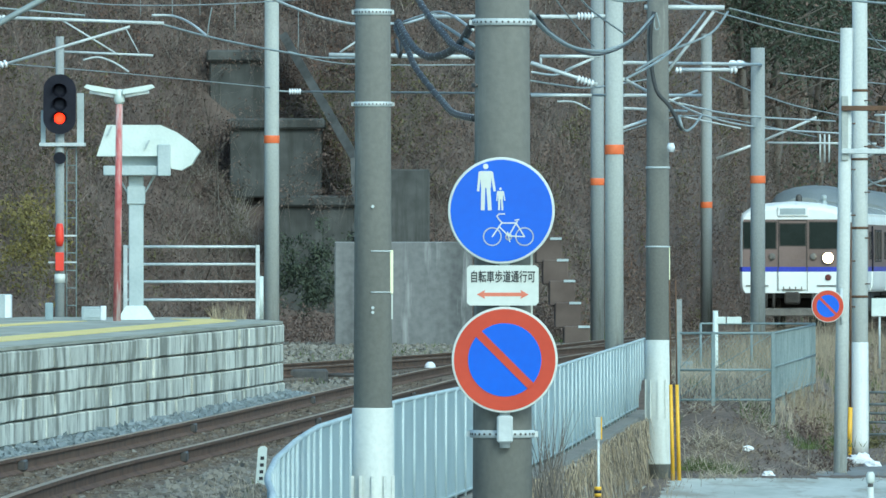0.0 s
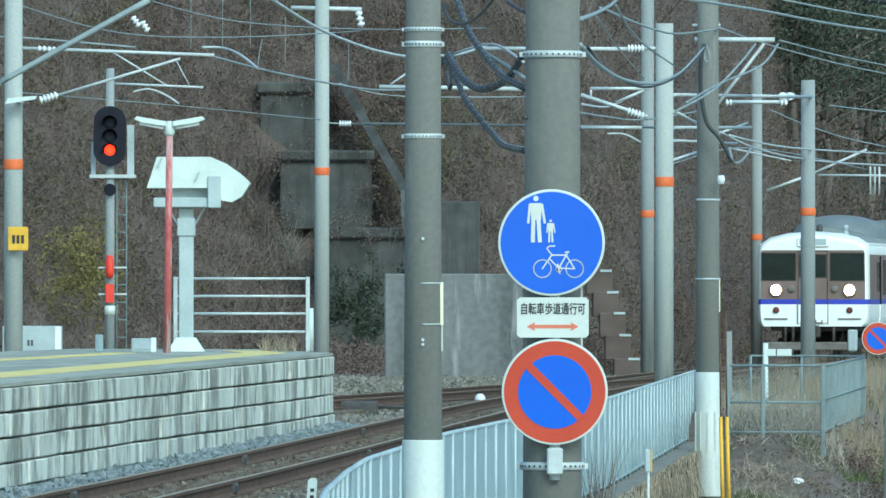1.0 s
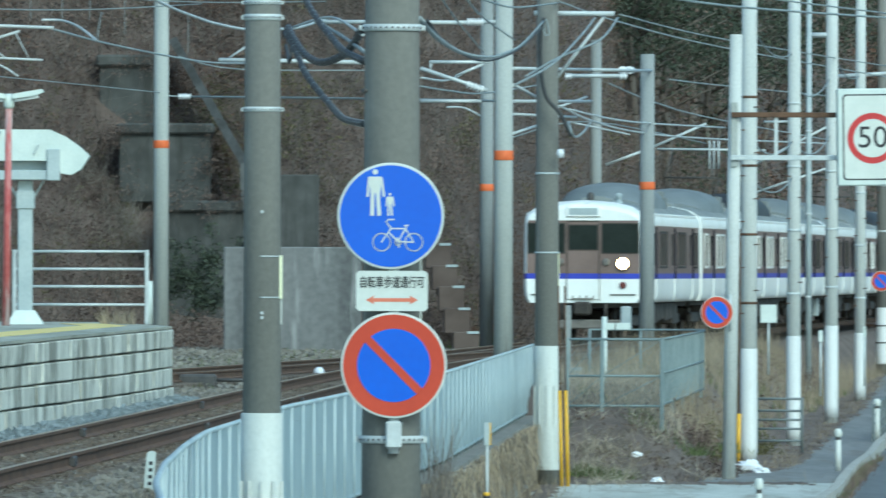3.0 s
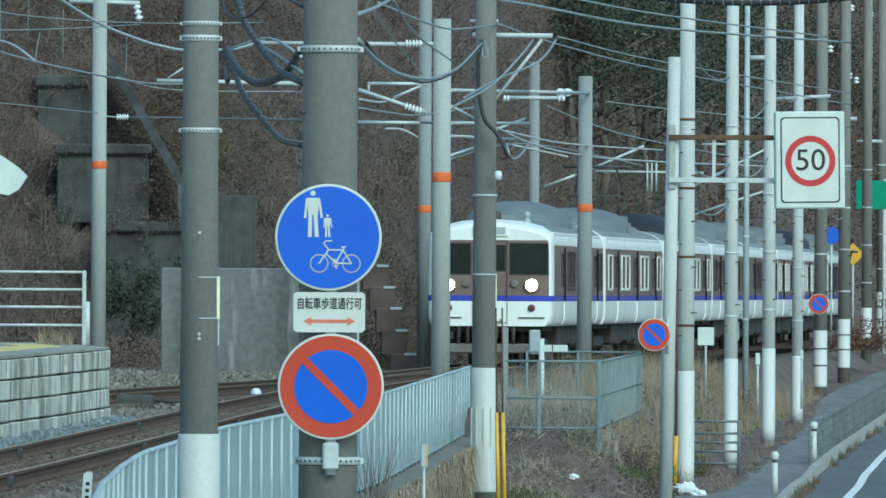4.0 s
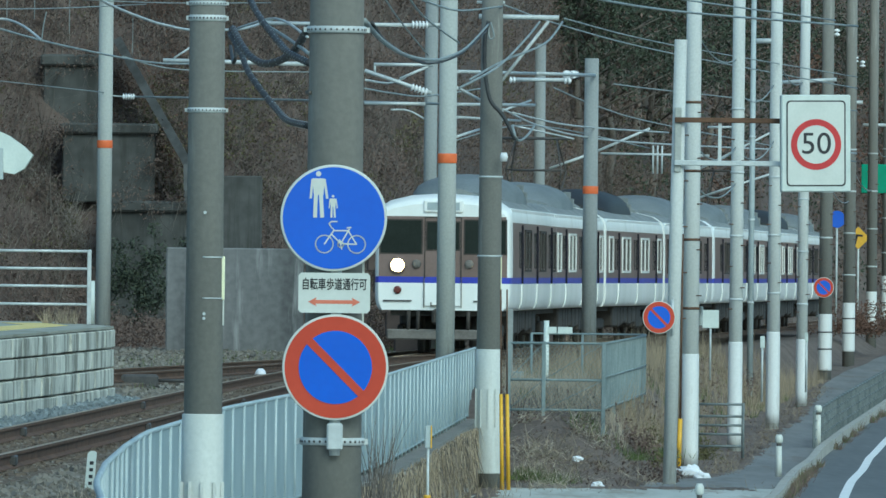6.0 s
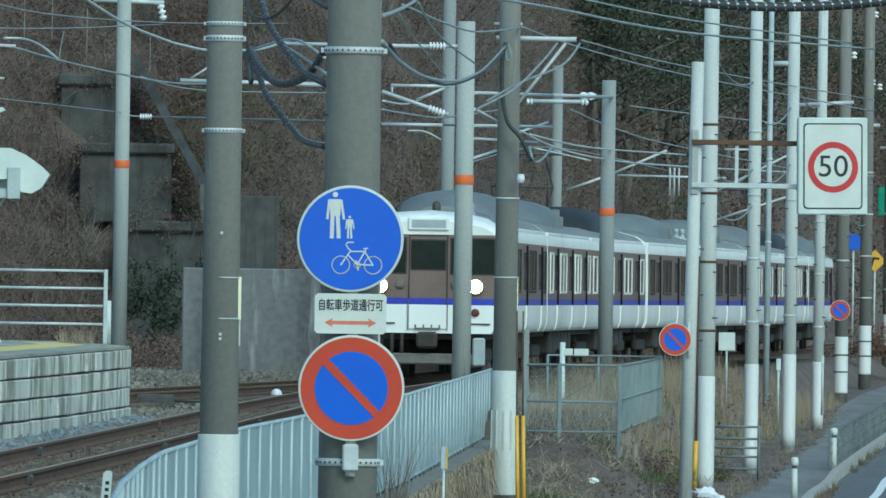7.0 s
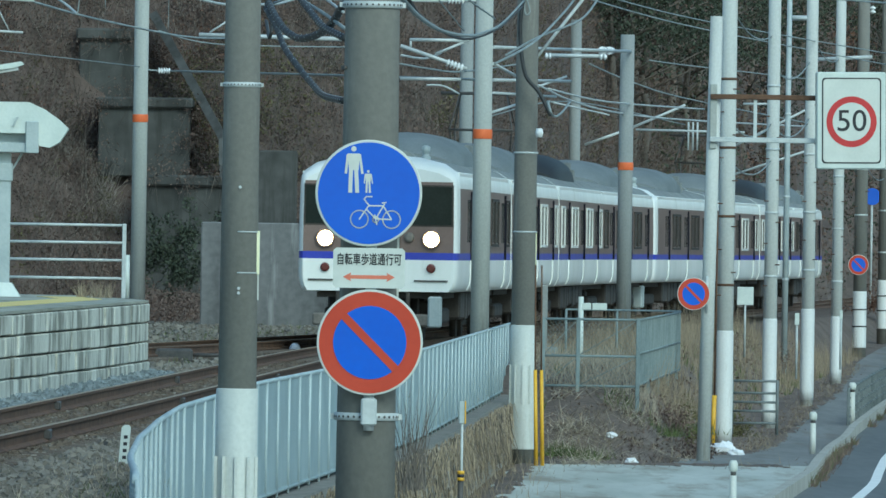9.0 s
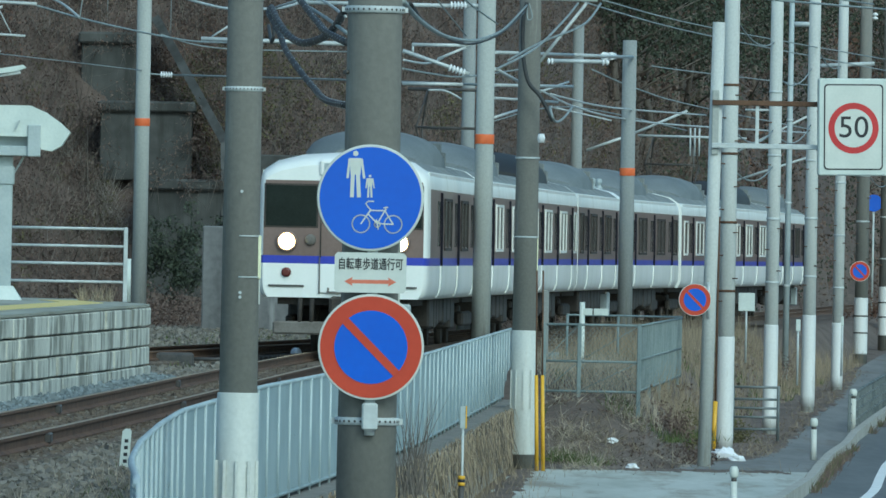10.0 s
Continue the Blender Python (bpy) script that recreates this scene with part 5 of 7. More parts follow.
# ---- gate, small lineside things
gate = thing("lineside_gate", (0, 200, 0), "grey wire mesh gate and fence with cross braces", "gate")
gz0, gz1, gzm = -0.69, 0.49, -0.16
gx = [4.16, 4.78, 5.84]
for x in gx:
    g = Geo()
    g.box(x - 0.035, x + 0.035, -0.035, 0.035, gz0 - 0.45, gz1 + 0.03, 0, 0.008)
    part("gate_post", g, GATE, gate)
for z in (gz0, gzm, gz1):
    g = Geo()
    g.tube((gx[0], 0, z), (gx[2], 0, z), 0.022, n=8)
    part("gate_bar", g, GATE, gate)
for a, b in ((gx[0], gx[1]), (gx[1], gx[2])):
    for z0, z1 in ((gz0, gzm), (gzm, gz1)):
        g = Geo()
        g.tube((a, 0, z0), (b, 0, z1), 0.007, n=6)
        part("brace", g, GATE, gate)
g = Geo()
n = 22
for i in range(-9, n):
    for s in (1, -1):
        x0 = gx[0] + i * 0.08
        pts = []
        for k in (0, 1):
            x = x0 + k * (gz1 - gz0) * 0.9
            z = gz0 + k * (gz1 - gz0) if s > 0 else gz1 - k * (gz1 - gz0)
            pts.append((x, z))
        (xa, za), (xb, zb) = pts
        if xa < gx[0]:
            t = (gx[0] - xa) / (xb - xa)
            xa, za = gx[0], za + t * (zb - za)
        if xb > gx[2]:
            t = (gx[2] - xa) / (xb - xa)
            xb, zb = gx[2], za + t * (zb - za)
        if xb - xa > 0.05:
            g.tube((xa, 0.01 * s, za), (xb, 0.01 * s, zb), 0.0025, n=3, caps=False)
tagged(part("wire_mesh", g, GATE, gate, "thin diamond wire mesh"), kind="stuff")
side = thing("side_fence", (0, 0, 0), "grey upright bar fence running back from the gate", "fence")
a, b = Vector((5.84, 200, gz1)), Vector((7.435, 226, 0.496))
for k in range(53):
    p = a.lerp(b, k / 52)
    g = Geo()
    w = 0.03 if k % 12 == 0 else 0.013
    g.box(p.x - w, p.x + w, p.y - w, p.y + w, p.z - (1.7 if k % 12 == 0 else 1.18), p.z + 0.01)
    part("fence_post" if k % 12 == 0 else "fence_bar", g, GATE, side)
for dz in (0.0, -0.6, -1.15):
    g = Geo()
    g.tube((a.x, a.y, a.z + dz), (b.x, b.y, b.z + dz), 0.022, n=6)
    part("fence_rail", g, GATE, side)
g = Geo()
g.tube((4.833, 212, 0.595), (7.435, 226, 0.518), 0.02, n=6)
for q in ((4.833, 212, 0.595), (5.951, 218, 0.562)):
    g.tube(q, (q[0], q[1], q[2] - 1.3), 0.025, n=6)
solo("back_rail", g, GATE, "grey pipe rail behind the gate", "fence")

s = thing("white_marker_sign", (4.965, 206, -0.5), "white lineside post with a white arm", "marker")
g = Geo()
g.tube((0, 0, -0.4), (0, 0, 0.864 + 0.5), 0.055, 0.05, 12)
part("post", g, BOX_WHITE, s)
for x0, x1 in ((1, 18), (20, 46)):
    g = Geo()
    g.box(x0 * 0.0103, x1 * 0.0103, -0.05, -0.02, 0.627 + 0.5, 0.751 + 0.5, 0, 0.006)
    part("arm_plate", g, BOX_WHITE, s)
for pt, w, h, lab in (((10.121, 262, 0.7), 0.38, 0.42, "white square lineside board"), ((10.81, 250, 0.256), 0.1, 0.26, "small white lineside marker"), ((12.727, 270, 0.252), 0.07, 0.22, "small white lineside marker")):
    s = thing("lineside_board", (pt[0], pt[1], pt[2]), lab, "marker")
    g = Geo()
    g.box(-w / 2, w / 2, -0.02, 0.02, -h / 2, h / 2, 0, 0.008)
    part("board", g, BOX_WHITE, s)
    g = Geo()
    g.tube((0, 0.03, -h / 2 - 1.2), (0, 0.03, h / 2 - 0.05), 0.025, n=8)
    part("stake", g, GALV, s)

s = thing("distance_post", (-1.615, 100, -0.3), "white lineside distance post with dark marks", "marker")
g = Geo()
g.slab([(-0.05, 0.02), (0.035, 0.02), (0.06, 0.40), (0.045, 0.42), (0.005, 0.42), (-0.02, 0.40)], -0.04, 0.04)
part("post", g, BOX_WHITE, s)
for k in range(4):
    g = Geo()
    g.box(-0.012 + k * 0.004, 0.022 + k * 0.004, -0.044, -0.039, 0.12 + k * 0.06, 0.15 + k * 0.06)
    part("mark", g, INK, s)
g = Geo()
g.lathe([(0.10, -0.25), (0.105, -0.12), (0.085, -0.06), (0.04, -0.02)], n=14)
solo("white_cover", g, PLASTIC_AND_LIT, "small white dome lying between the rails", "cover", at=(-0.235, 204, -0.03))
g = Geo()
g.box(-0.5, 0.5, -0.3, 0.3, -0.25, -0.02, 0, 0.04)
g.box(-0.7, -0.5, -0.1, 0.1, -0.2, -0.1)
g.tube((0.5, 0, -0.12), (1.4, 0.2, -0.12), 0.03, n=8)
solo("point_machine", g, STEEL_DARK, "dark rusty point machine beside the loop rails", "point machine", at=(-2.403, 187, 0))
for x in (3.827, 3.931):
    s = thing("guy_wire", (x, 189, -1.95), "guy wire with a yellow plastic guard", "guy wire")
    g = Geo()
    g.tube((0.02, 0, 0), (-0.02, 0, 1.65), 0.035, 0.03, 10)
    part("guard", g, YELLOW_GUARD, s, "yellow plastic guard")
    g = Geo()
    g.tube((-0.02, 0, 1.6), (-0.04, 0.1, 3.4), 0.014, n=6)
    part("wire", g, RUST, s)
s = thing("guy_guard", (7.683, 214, -2.0), "orange-yellow guard at a pole's foot", "guard")
g = Geo()
g.tube((0, 0, -0.1), (0.03, 0, 1.0), 0.05, 0.045, 10)
part("tube", g, YELLOW_GUARD, s)
g = Geo()
g.tube((0.03, 0, 1.0), (0.04, 0.05, 4.5), 0.02, n=6)
part("rod", g, RUST, s)


def crumple(name, pt, r, seed, label):
    g = Geo()
    rng = np.random.default_rng(seed)
    n, m = 9, 6
    v = []
    for j in range(m):
        for i in range(n):
            a, b = 2 * math.pi * i / n, math.pi * (j + 0.5) / m
            k = r * rng.uniform(0.65, 1.15)
            v.append((k * math.cos(a) * math.sin(b) * 1.3, k * math.sin(a) * math.sin(b), k * 0.7 * math.cos(b)))
    f = [(j * n + i, j * n + (i + 1) % n, (j + 1) * n + (i + 1) % n, (j + 1) * n + i) for j in range(m - 1) for i in range(n)]
    f += [tuple(range(n)), tuple(range((m - 1) * n, m * n))]
    g.add(v, f)
    return solo(name, g, PLASTIC_AND_LIT, label, "litter", at=pt)


def on_ground(x, y, lift=0.0):
    return (x, y, ground_z(x, y) + lift)


g = Geo()
g.box(-0.06, 0.06, -0.06, 0.06, -0.5, 1.07, 0, 0.01)
solo("boundary_post", g, POLE_OLD, "grey concrete boundary post behind the gate", "post", at=(4.295, 206, 0))
cabinet(4.451, 208, -0.5, 0.3, 0.42, 0.25, FENCE, "small teal lineside relay box")
g = Geo()
g.path([(-2.261, 94, -0.53), (-1.92, 98, -0.427), (-1.574, 104, -0.354)], 0.05, 6)
solo("cable_trough", g, KERB, "pale concrete cable trough edge beside the track", "cable trough")
for off in (-0.567, 0.567):
    for y in (104.0, 127.0, 152.0):
        g = Geo()
        g.box(-0.06, 0.06, -0.35, 0.35, -0.13, -0.03, 0, 0.015)
        solo("rail_joint", g, STEEL_DARK, "dark bolted joint bars on the rail", "rail joint", "rail joints", at=(track_x(y + 4 * off) + off, y + 4 * off, 0))
crumple("plastic_sack", (7.622, 206, -1.88), 0.22, 1, "crumpled clear plastic sack at a pole's foot")
crumple("plastic_sack", (7.8, 205, -1.93), 0.13, 2, "crumpled clear plastic sack at a pole's foot")
crumple("litter", on_ground(5.282, 196, 0.04), 0.09, 3, "scrap of white litter in dry grass")
crumple("litter", on_ground(5.53, 192, 0.04), 0.09, 4, "scrap of white litter in dry grass")
crumple("litter", (2.948, 182, -1.78), 0.11, 5, "scrap of white litter by the wall")

s = thing("reflector_post", (2.062, 150, -1.95), "thin grey post with a yellow reflector box", "post")
g = Geo()
g.tube((0, 0, 0), (0, 0, -0.47 + 1.95), 0.018, n=8)
part("stem", g, GALV, s)
g = Geo()
g.box(-0.04, 0.03, -0.03, 0.03, -0.605 + 1.95, -0.305 + 1.95, 0, 0.006)
part("box", g, BOX_GREY, s)
g = Geo()
g.box(0.032, 0.05, -0.035, 0.03, -0.605 + 1.95, -0.305 + 1.95)
part("reflector", g, YELLOW_GUARD, s, "yellow reflector")
s = thing("striped_bollard", (1.918, 140, -1.95), "slim black and yellow striped bollard", "bollard")
zt = -1.036 + 1.95
g = Geo()
g.tube((0, 0, 0), (0, 0, zt - 0.12), 0.035, n=10)
part("stem", g, STEEL_DARK, s)
for k, m in ((0, YELLOW_GUARD), (1, INK), (2, YELLOW_GUARD)):
    g = Geo()
    g.lathe([(0.045, zt - 0.12 + 0.04 * k), (0.045, zt - 0.08 + 0.04 * k), (0.03, zt - 0.075 + 0.04 * k)], n=12)
    part("stripe", g, m, s)

# ---- concrete on the hillside
def wall_block(name, x0, x1, y0, y1, z0, z1, mat, label, cap=0.0):
    w = thing(name, (0, 0, 0), label, "wall", kind="structure")
    g = Geo()
    g.box(x0, x1, y0, y1, z0, z1, 0, 0.03)
    part("wall_face", g, mat, w)
    if cap:
        g = Geo()
        g.box(x0 - 0.08, x1 + 0.08, y0 - 0.16, y1, z1 - cap, z1 + 0.08, 0, 0.05)
        part("cap_beam", g, CRIB, w, "jutting weathered concrete beam")
    return w


wall_block("screen_wall", -2.592, 0.702, 270, 270.5, -0.3, 2.236, WALL_CONC, "streaked grey concrete retaining wall behind the tracks")
wall_block("hillside_wall", -4.188, -2.25, 283, 292, -0.3, 3.335, CRIB, "dark stained concrete retaining tier on the hillside", 0.2)
wall_block("hillside_wall", -5.396, -3.071, 286.0, 297, 3.386, 5.309, CRIB, "dark stained concrete retaining tier on the hillside", 0.2)
wall_block("hillside_wall", -5.974, -4.582, 289.4, 302, 5.288, 7.101, CRIB, "dark stained concrete retaining tier on the hillside", 0.22)
wall_block("hillside_wall", -1.466, -0.338, 282, 290, -0.3, 4.062, CRIB, "dark stained concrete retaining tier on the hillside")
for p0, p1 in (((-4.119, 290, 7.608), (-2.22, 284.6, 4.369)), ((-2.22, 284.6, 4.369), (-2.151, 283, 2.373))):
    g = Geo()
    a, b = Vector(p0), Vector(p1)
    n = (b - a).normalized()
    u = n.cross(Vector((0, 1, 0))).normalized() * 0.11
    v = [a + u, a - u, b - u, b + u]
    v = [(q.x, q.y - 0.25, q.z) for q in v] + [(q.x, q.y + 1.5, q.z) for q in v]
    g.add(v, [(0, 1, 2, 3), (7, 6, 5, 4), (0, 4, 5, 1), (1, 5, 6, 2), (2, 6, 7, 3), (3, 7, 4, 0)])
    solo("slope_beam", g, CRIB, "weathered concrete beam lying on the hillside", "beam", kind="structure")
st = thing("hillside_steps", (0, 0, 0), "dark concrete steps up the hillside, lit edges painted pale", "steps")
for k, pt in enumerate(((3.293, 270, 0.211), (3.089, 271, 0.775), (2.964, 272, 1.301), (2.811, 273, 1.805), (2.657, 274, 2.326))):
    g = Geo()
    g.box(pt[0] - 0.4, pt[0] + 0.22, pt[1], pt[1] + 3, pt[2] - 0.6, pt[2], 0, 0.02)
    part("step", g, HILL, st)
    # pale strip that paints the light caught along the step's edge
    g = Geo()
    g.box(pt[0] - 0.06, pt[0] + 0.22, pt[1] - 0.03, pt[1] + 0.1, pt[2] - 0.04, pt[2] + 0.02)
    part("lit_step_edge", g, BOX_GREY, st, "pale strip painting the lit step edge")


# ---- wires, arms and cables overhead
def wire(pts, r=0.012, mat=WIRE_GREY, name="overhead_wire", label="grey overhead line wire", sag=0.0, n=5):
    g = Geo()
    if len(pts) == 2:
        a, b = Vector(pts[0]), Vector(pts[1])
        pts = [tuple(a.lerp(b, i / 10) - Vector((0, 0, sag * 4 * (i / 10) * (1 - i / 10)))) for i in range(11)]
    elif len(pts) > 2:
        q = [Vector(p) for p in pts]
        sm = []
        for i in range(len(q) - 1):
            p0, p1, p2, p3 = q[max(0, i - 1)], q[i], q[i + 1], q[min(len(q) - 1, i + 2)]
            for k in range(5):
                t = k / 5
                sm.append(0.5 * (2 * p1 + (p2 - p0) * t + (2 * p0 - 5 * p1 + 4 * p2 - p3) * t * t + (3 * p1 - p0 - 3 * p2 + p3) * t ** 3))
        pts = [tuple(p) for p in sm] + [tuple(q[-1])]
    g.path(pts, r, n)
    return solo(name, g, mat, label, "wire" if name == "overhead_wire" else "cable"), pts


def wrapped(pts, r, turns, label="black cable bundle wound with binding, its glints painted pale", mat=WIRE_DARK):
    ob, line = wire(pts, r, mat, "wound_cable", label, n=7)
    ln = [Vector(p) for p in line]
    d = [0.0]
    for a, b in zip(ln, ln[1:]):
        d.append(d[-1] + (b - a).length)
    # rings of binding whose pale colour paints the glints along the cable
    g = Geo()
    turns = turns // 2
    for k in range(turns):
        s = d[-1] * (k + 0.5) / turns
        i = max(j for j in range(len(d) - 1) if d[j] <= s)
        p = ln[i].lerp(ln[i + 1], (s - d[i]) / max(1e-6, d[i + 1] - d[i]))
        t = (ln[i + 1] - ln[i]).normalized()
        u = t.orthogonal().normalized()
        g.tube(p - t * r * 0.2 - u * r * 0.1, p + t * r * 0.2 + u * r * 0.1, r * 1.06, n=6)
    tagged(part("binding", g, BIND, ob, "spiral binding, its glints painted pale"), kind="stuff")
    return ob


def insulator(p0, p1, r, discs=5):
    g = Geo()
    a, b = Vector(p0), Vector(p1)
    g.tube(a, b, r * 0.45, n=8)
    for k in range(discs):
        c = a.lerp(b, (k + 0.5) / discs)
        t = (b - a) / discs * 0.28
        g.tube(c - t, c + t, r, r * 0.8, 10)
    return solo("insulator", g, INSULATOR, "white ribbed porcelain insulator", "insulator", "insulators")


def arm(p0, p1, r=0.03, label="galvanised steel cantilever tube overhead"):
    g = Geo()
    g.tube(p0, p1, r, n=8)
    return solo("cantilever_arm", g, GALV, label, "bracket arm")


# left mast
arm((-8.008, 190, 5.884), (-4.692, 190, 5.763), 0.028)
arm((-7.456, 190, 5.048), (-5.262, 190, 5.705), 0.024)
insulator((-7.627, 190, 5.001), (-7.323, 190, 5.096), 0.07)
insulator((-7.666, 190, 5.875), (-7.343, 190, 5.856), 0.05, 4)
arm((-6.364, 190, 5.286), (-4.872, 190, 5.221), 0.02)
arm((-6.469, 190, 5.856), (-5.499, 190, 5.259), 0.014)
arm((-5.329, 190, 5.667), (-5.11, 190, 5.259), 0.01)
wire([(-4.892, 190, 5.896), (-4.54, 190, 5.886), (-4.233, 189, 5.751), (-3.919, 188, 5.505)], 0.022, GALV, label="pale curved overhead registration arm")
wire([(-6.05, 190, 5.144), (-5.803, 190, 5.192), (-5.537, 190, 5.107), (-5.281, 190, 4.945)], 0.018, GALV, label="pale curved overhead registration arm")
wire([(-3.919, 188, 5.505), (-3.891, 188, 5.749), (-3.844, 188, 5.984)], 0.01)
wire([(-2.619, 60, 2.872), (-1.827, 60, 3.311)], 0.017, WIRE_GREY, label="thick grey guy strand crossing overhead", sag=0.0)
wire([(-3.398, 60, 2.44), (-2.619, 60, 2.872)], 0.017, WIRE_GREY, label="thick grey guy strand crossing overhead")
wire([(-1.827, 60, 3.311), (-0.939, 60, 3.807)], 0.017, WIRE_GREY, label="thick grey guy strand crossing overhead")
wire([(-4.692, 190, 5.734), (-3.935, 205, 5.762), (-2.62, 225, 5.84), (-1.796, 235, 5.987)], 0.02, WIRE_GREY)
wire([(-8.103, 190, 6.644), (-6.64, 200, 6.373), (-4.869, 215, 6.635), (-2.737, 235, 7.22)], 0.012, WIRE_GREY)
wire([(-5.824, 190, 6.693), (-4.756, 210, 6.815), (-2.737, 235, 7.256), (-0.169, 260, 7.869)], 0.012, WIRE_GREY)
wire([(-8.102, 190, 5.143), (-6.158, 215, 5.344), (-3.811, 250, 5.606)], 0.01, WIRE_GREY)
wire([(-3.426, 170, 6.242), (-2.763, 180, 5.967), (-2.213, 190, 5.916), (-1.91, 193, 5.886), (-1.499, 196, 5.872), (-0.909, 200, 5.967), (-0.56, 204, 6.092), (-0.062, 210, 6.399)], 0.025, GALV, label="pale sagging overhead line conductor")
wire([(-8.863, 190, 6.083), (-7.913, 190, 6.055), (-6.013, 190, 5.895)], 0.016, WIRE_GREY)
for pt in ((-5.35, 200, 6.954), (-4.79, 200, 6.954), (-4.408, 205, 7.084), (-3.956, 215, 7.023), (-2.879, 225, 6.819)):
    wire([pt, (pt[0], pt[1], pt[2] - 0.85)], 0.006)
insulator((-6.07, 190, 6.408), (-5.947, 190, 6.246), 0.06, 3)
insulator((-5.909, 190, 6.332), (-5.804, 190, 6.161), 0.06, 3)
# mast beside the platform end
arm((-4.475, 250, 8.081), (-2.912, 250, 8.045), 0.05)
insulator((-2.987, 250, 8.007), (-2.912, 250, 7.657), 0.09, 3)
insulator((-3.411, 250, 5.519), (-3.136, 250, 5.519), 0.075, 5)
wire([(-3.811, 250, 5.544), (-3.411, 250, 5.519)], 0.02)
wire([(-3.136, 250, 5.519), (0.625, 235, 5.261), (3.042, 200, 4.699)], 0.024, WIRE_GREY)
arm((-2.372, 235, 6.057), (0.671, 235, 6.013), 0.045)
arm((-2.149, 235, 6.105), (-1.797, 235, 6.34), 0.02)
wire([(-3.138, 230, 6.034), (-2.005, 232, 5.817), (0.671, 235, 5.848)], 0.014)
arm((-0.329, 200, 6.097), (2.371, 200, 6.089), 0.035)
insulator((2.371, 200, 6.099), (2.671, 200, 6.099), 0.075, 5)
arm((2.671, 200, 6.099), (2.931, 200, 6.099), 0.035)
# wound cable bundles between the near poles
wrapped([(0.186, 70, 3.237), (0.123, 72, 3.16), (0.041, 74, 3.125), (-0.076, 76, 3.128), (-0.181, 79, 3.226), (-0.262, 82, 3.376), (-0.339, 86, 3.576)], 0.026, 46)
wrapped([(-0.361, 86, 3.533), (-0.268, 84, 3.34), (-0.209, 82, 3.176), (-0.115, 80, 3.017), (-0.007, 78, 2.86), (0.075, 74, 2.722), (0.194, 68, 2.613)], 0.023, 60)
wrapped([(-0.314, 86, 4.118), (-0.209, 82, 3.721), (-0.114, 79, 3.491), (0.012, 76, 3.273), (0.073, 73, 3.147), (0.194, 68, 2.99)], 0.024, 60)
wrapped([(-0.378, 86, 3.954), (-0.319, 83, 3.761), (-0.204, 80, 3.665), (-0.091, 76, 3.626), (0.025, 72, 3.661)], 0.011, 30, "dark cable with pale spacer beads")
wrapped([(0.07, 70, 3.59), (0.109, 68, 3.493), (0.188, 66, 3.396)], 0.012, 10, "dark cable with pale spacer beads")
wire([(-0.365, 87, 3.589), (-0.314, 86, 3.43), (-0.331, 86, 3.31), (-0.361, 87, 3.458)], 0.014, WIRE_DARK, "wound_cable", "short hanging loop of black cable")
wire([(-0.301, 86, 3.576), (-0.012, 80, 3.521), (0.186, 70, 3.188)], 0.010, GALV, label="pale strand lashed between poles")
wire([(-0.092, 80, 3.481), (0.064, 75, 3.283), (0.194, 68, 3.045)], 0.012, WIRE_GREY, "wound_cable", "pale sleeve around a cable")
wrapped([(0.512, 66, 3.357), (0.664, 75, 3.606), (0.932, 90, 4.049), (1.11, 100, 4.379)], 0.014, 24, "grey cable with pale spacer beads", WIRE_GREY)
wrapped([(0.505, 66, 3.205), (0.799, 85, 3.466), (1.192, 105, 3.75), (1.669, 125, 4.081), (2.066, 140, 4.382), (2.756, 165, 5.009), (3.525, 189, 5.88)], 0.018, 60, "grey cable with spiral binding, its glints painted pale", WIRE_GREY)
wire([(0.585, 70, 3.279), (1.01, 100, 3.734), (1.736, 130, 4.129), (2.699, 165, 4.934), (3.497, 189, 5.776)], 0.014, WIRE_DARK, "wound_cable", "black cable sagging between poles")
wire([(1.007, 110, 4.45), (1.411, 130, 4.616), (2.003, 150, 4.607)], 0.01)
wire([(1.302, 120, 4.815), (1.799, 140, 4.906), (2.899, 180, 5.377)], 0.014)
wire([(1.134, 120, 4.791), (2.078, 150, 5.282), (2.862, 175, 5.783), (3.772, 190, 6.206)], 0.016)
# mast with arms behind the fence
arm((1.711, 200, 5.389), (2.771, 200, 5.389), 0.03)
arm((1.551, 200, 5.278), (2.731, 200, 4.889), 0.035)
insulator((2.371, 200, 4.999), (2.671, 200, 4.899), 0.075, 5)
arm((1.552, 200, 4.698), (2.632, 200, 4.699), 0.03)
arm((1.731, 200, 5.379), (1.731, 200, 5.239), 0.02)
arm((2.171, 200, 5.139), (2.671, 200, 5.359), 0.025)
wire([(1.396, 180, 4.638), (1.968, 190, 4.722), (2.671, 200, 4.839), (4.337, 230, 5.499)], 0.016)
wire([(1.414, 180, 4.773), (1.971, 200, 5.059), (2.498, 220, 5.5)], 0.02, GALV)
wire([(2.072, 205, 4.66), (2.38, 205, 4.65), (2.677, 205, 4.506)], 0.018, GALV, label="pale curved overhead registration arm")
arm((3.823, 278, 7.74), (3.824, 278, 6.211), 0.05)
arm((3.201, 200, 5.28), (5.143, 225, 5.699), 0.03)
arm((5.143, 225, 5.699), (7.039, 250, 6.114), 0.035)
insulator((6.237, 245, 6.039), (6.611, 248, 6.091), 0.09, 2)
arm((5.214, 250, 6), (6.489, 250, 6.001), 0.045)
insulator((5.139, 250, 5.988), (5.289, 250, 5.988), 0.08, 2)
insulator((6.339, 250, 5.989), (6.514, 250, 5.989), 0.08, 2)
arm((3.282, 205, 4.773), (5.257, 230, 5.143), 0.03)
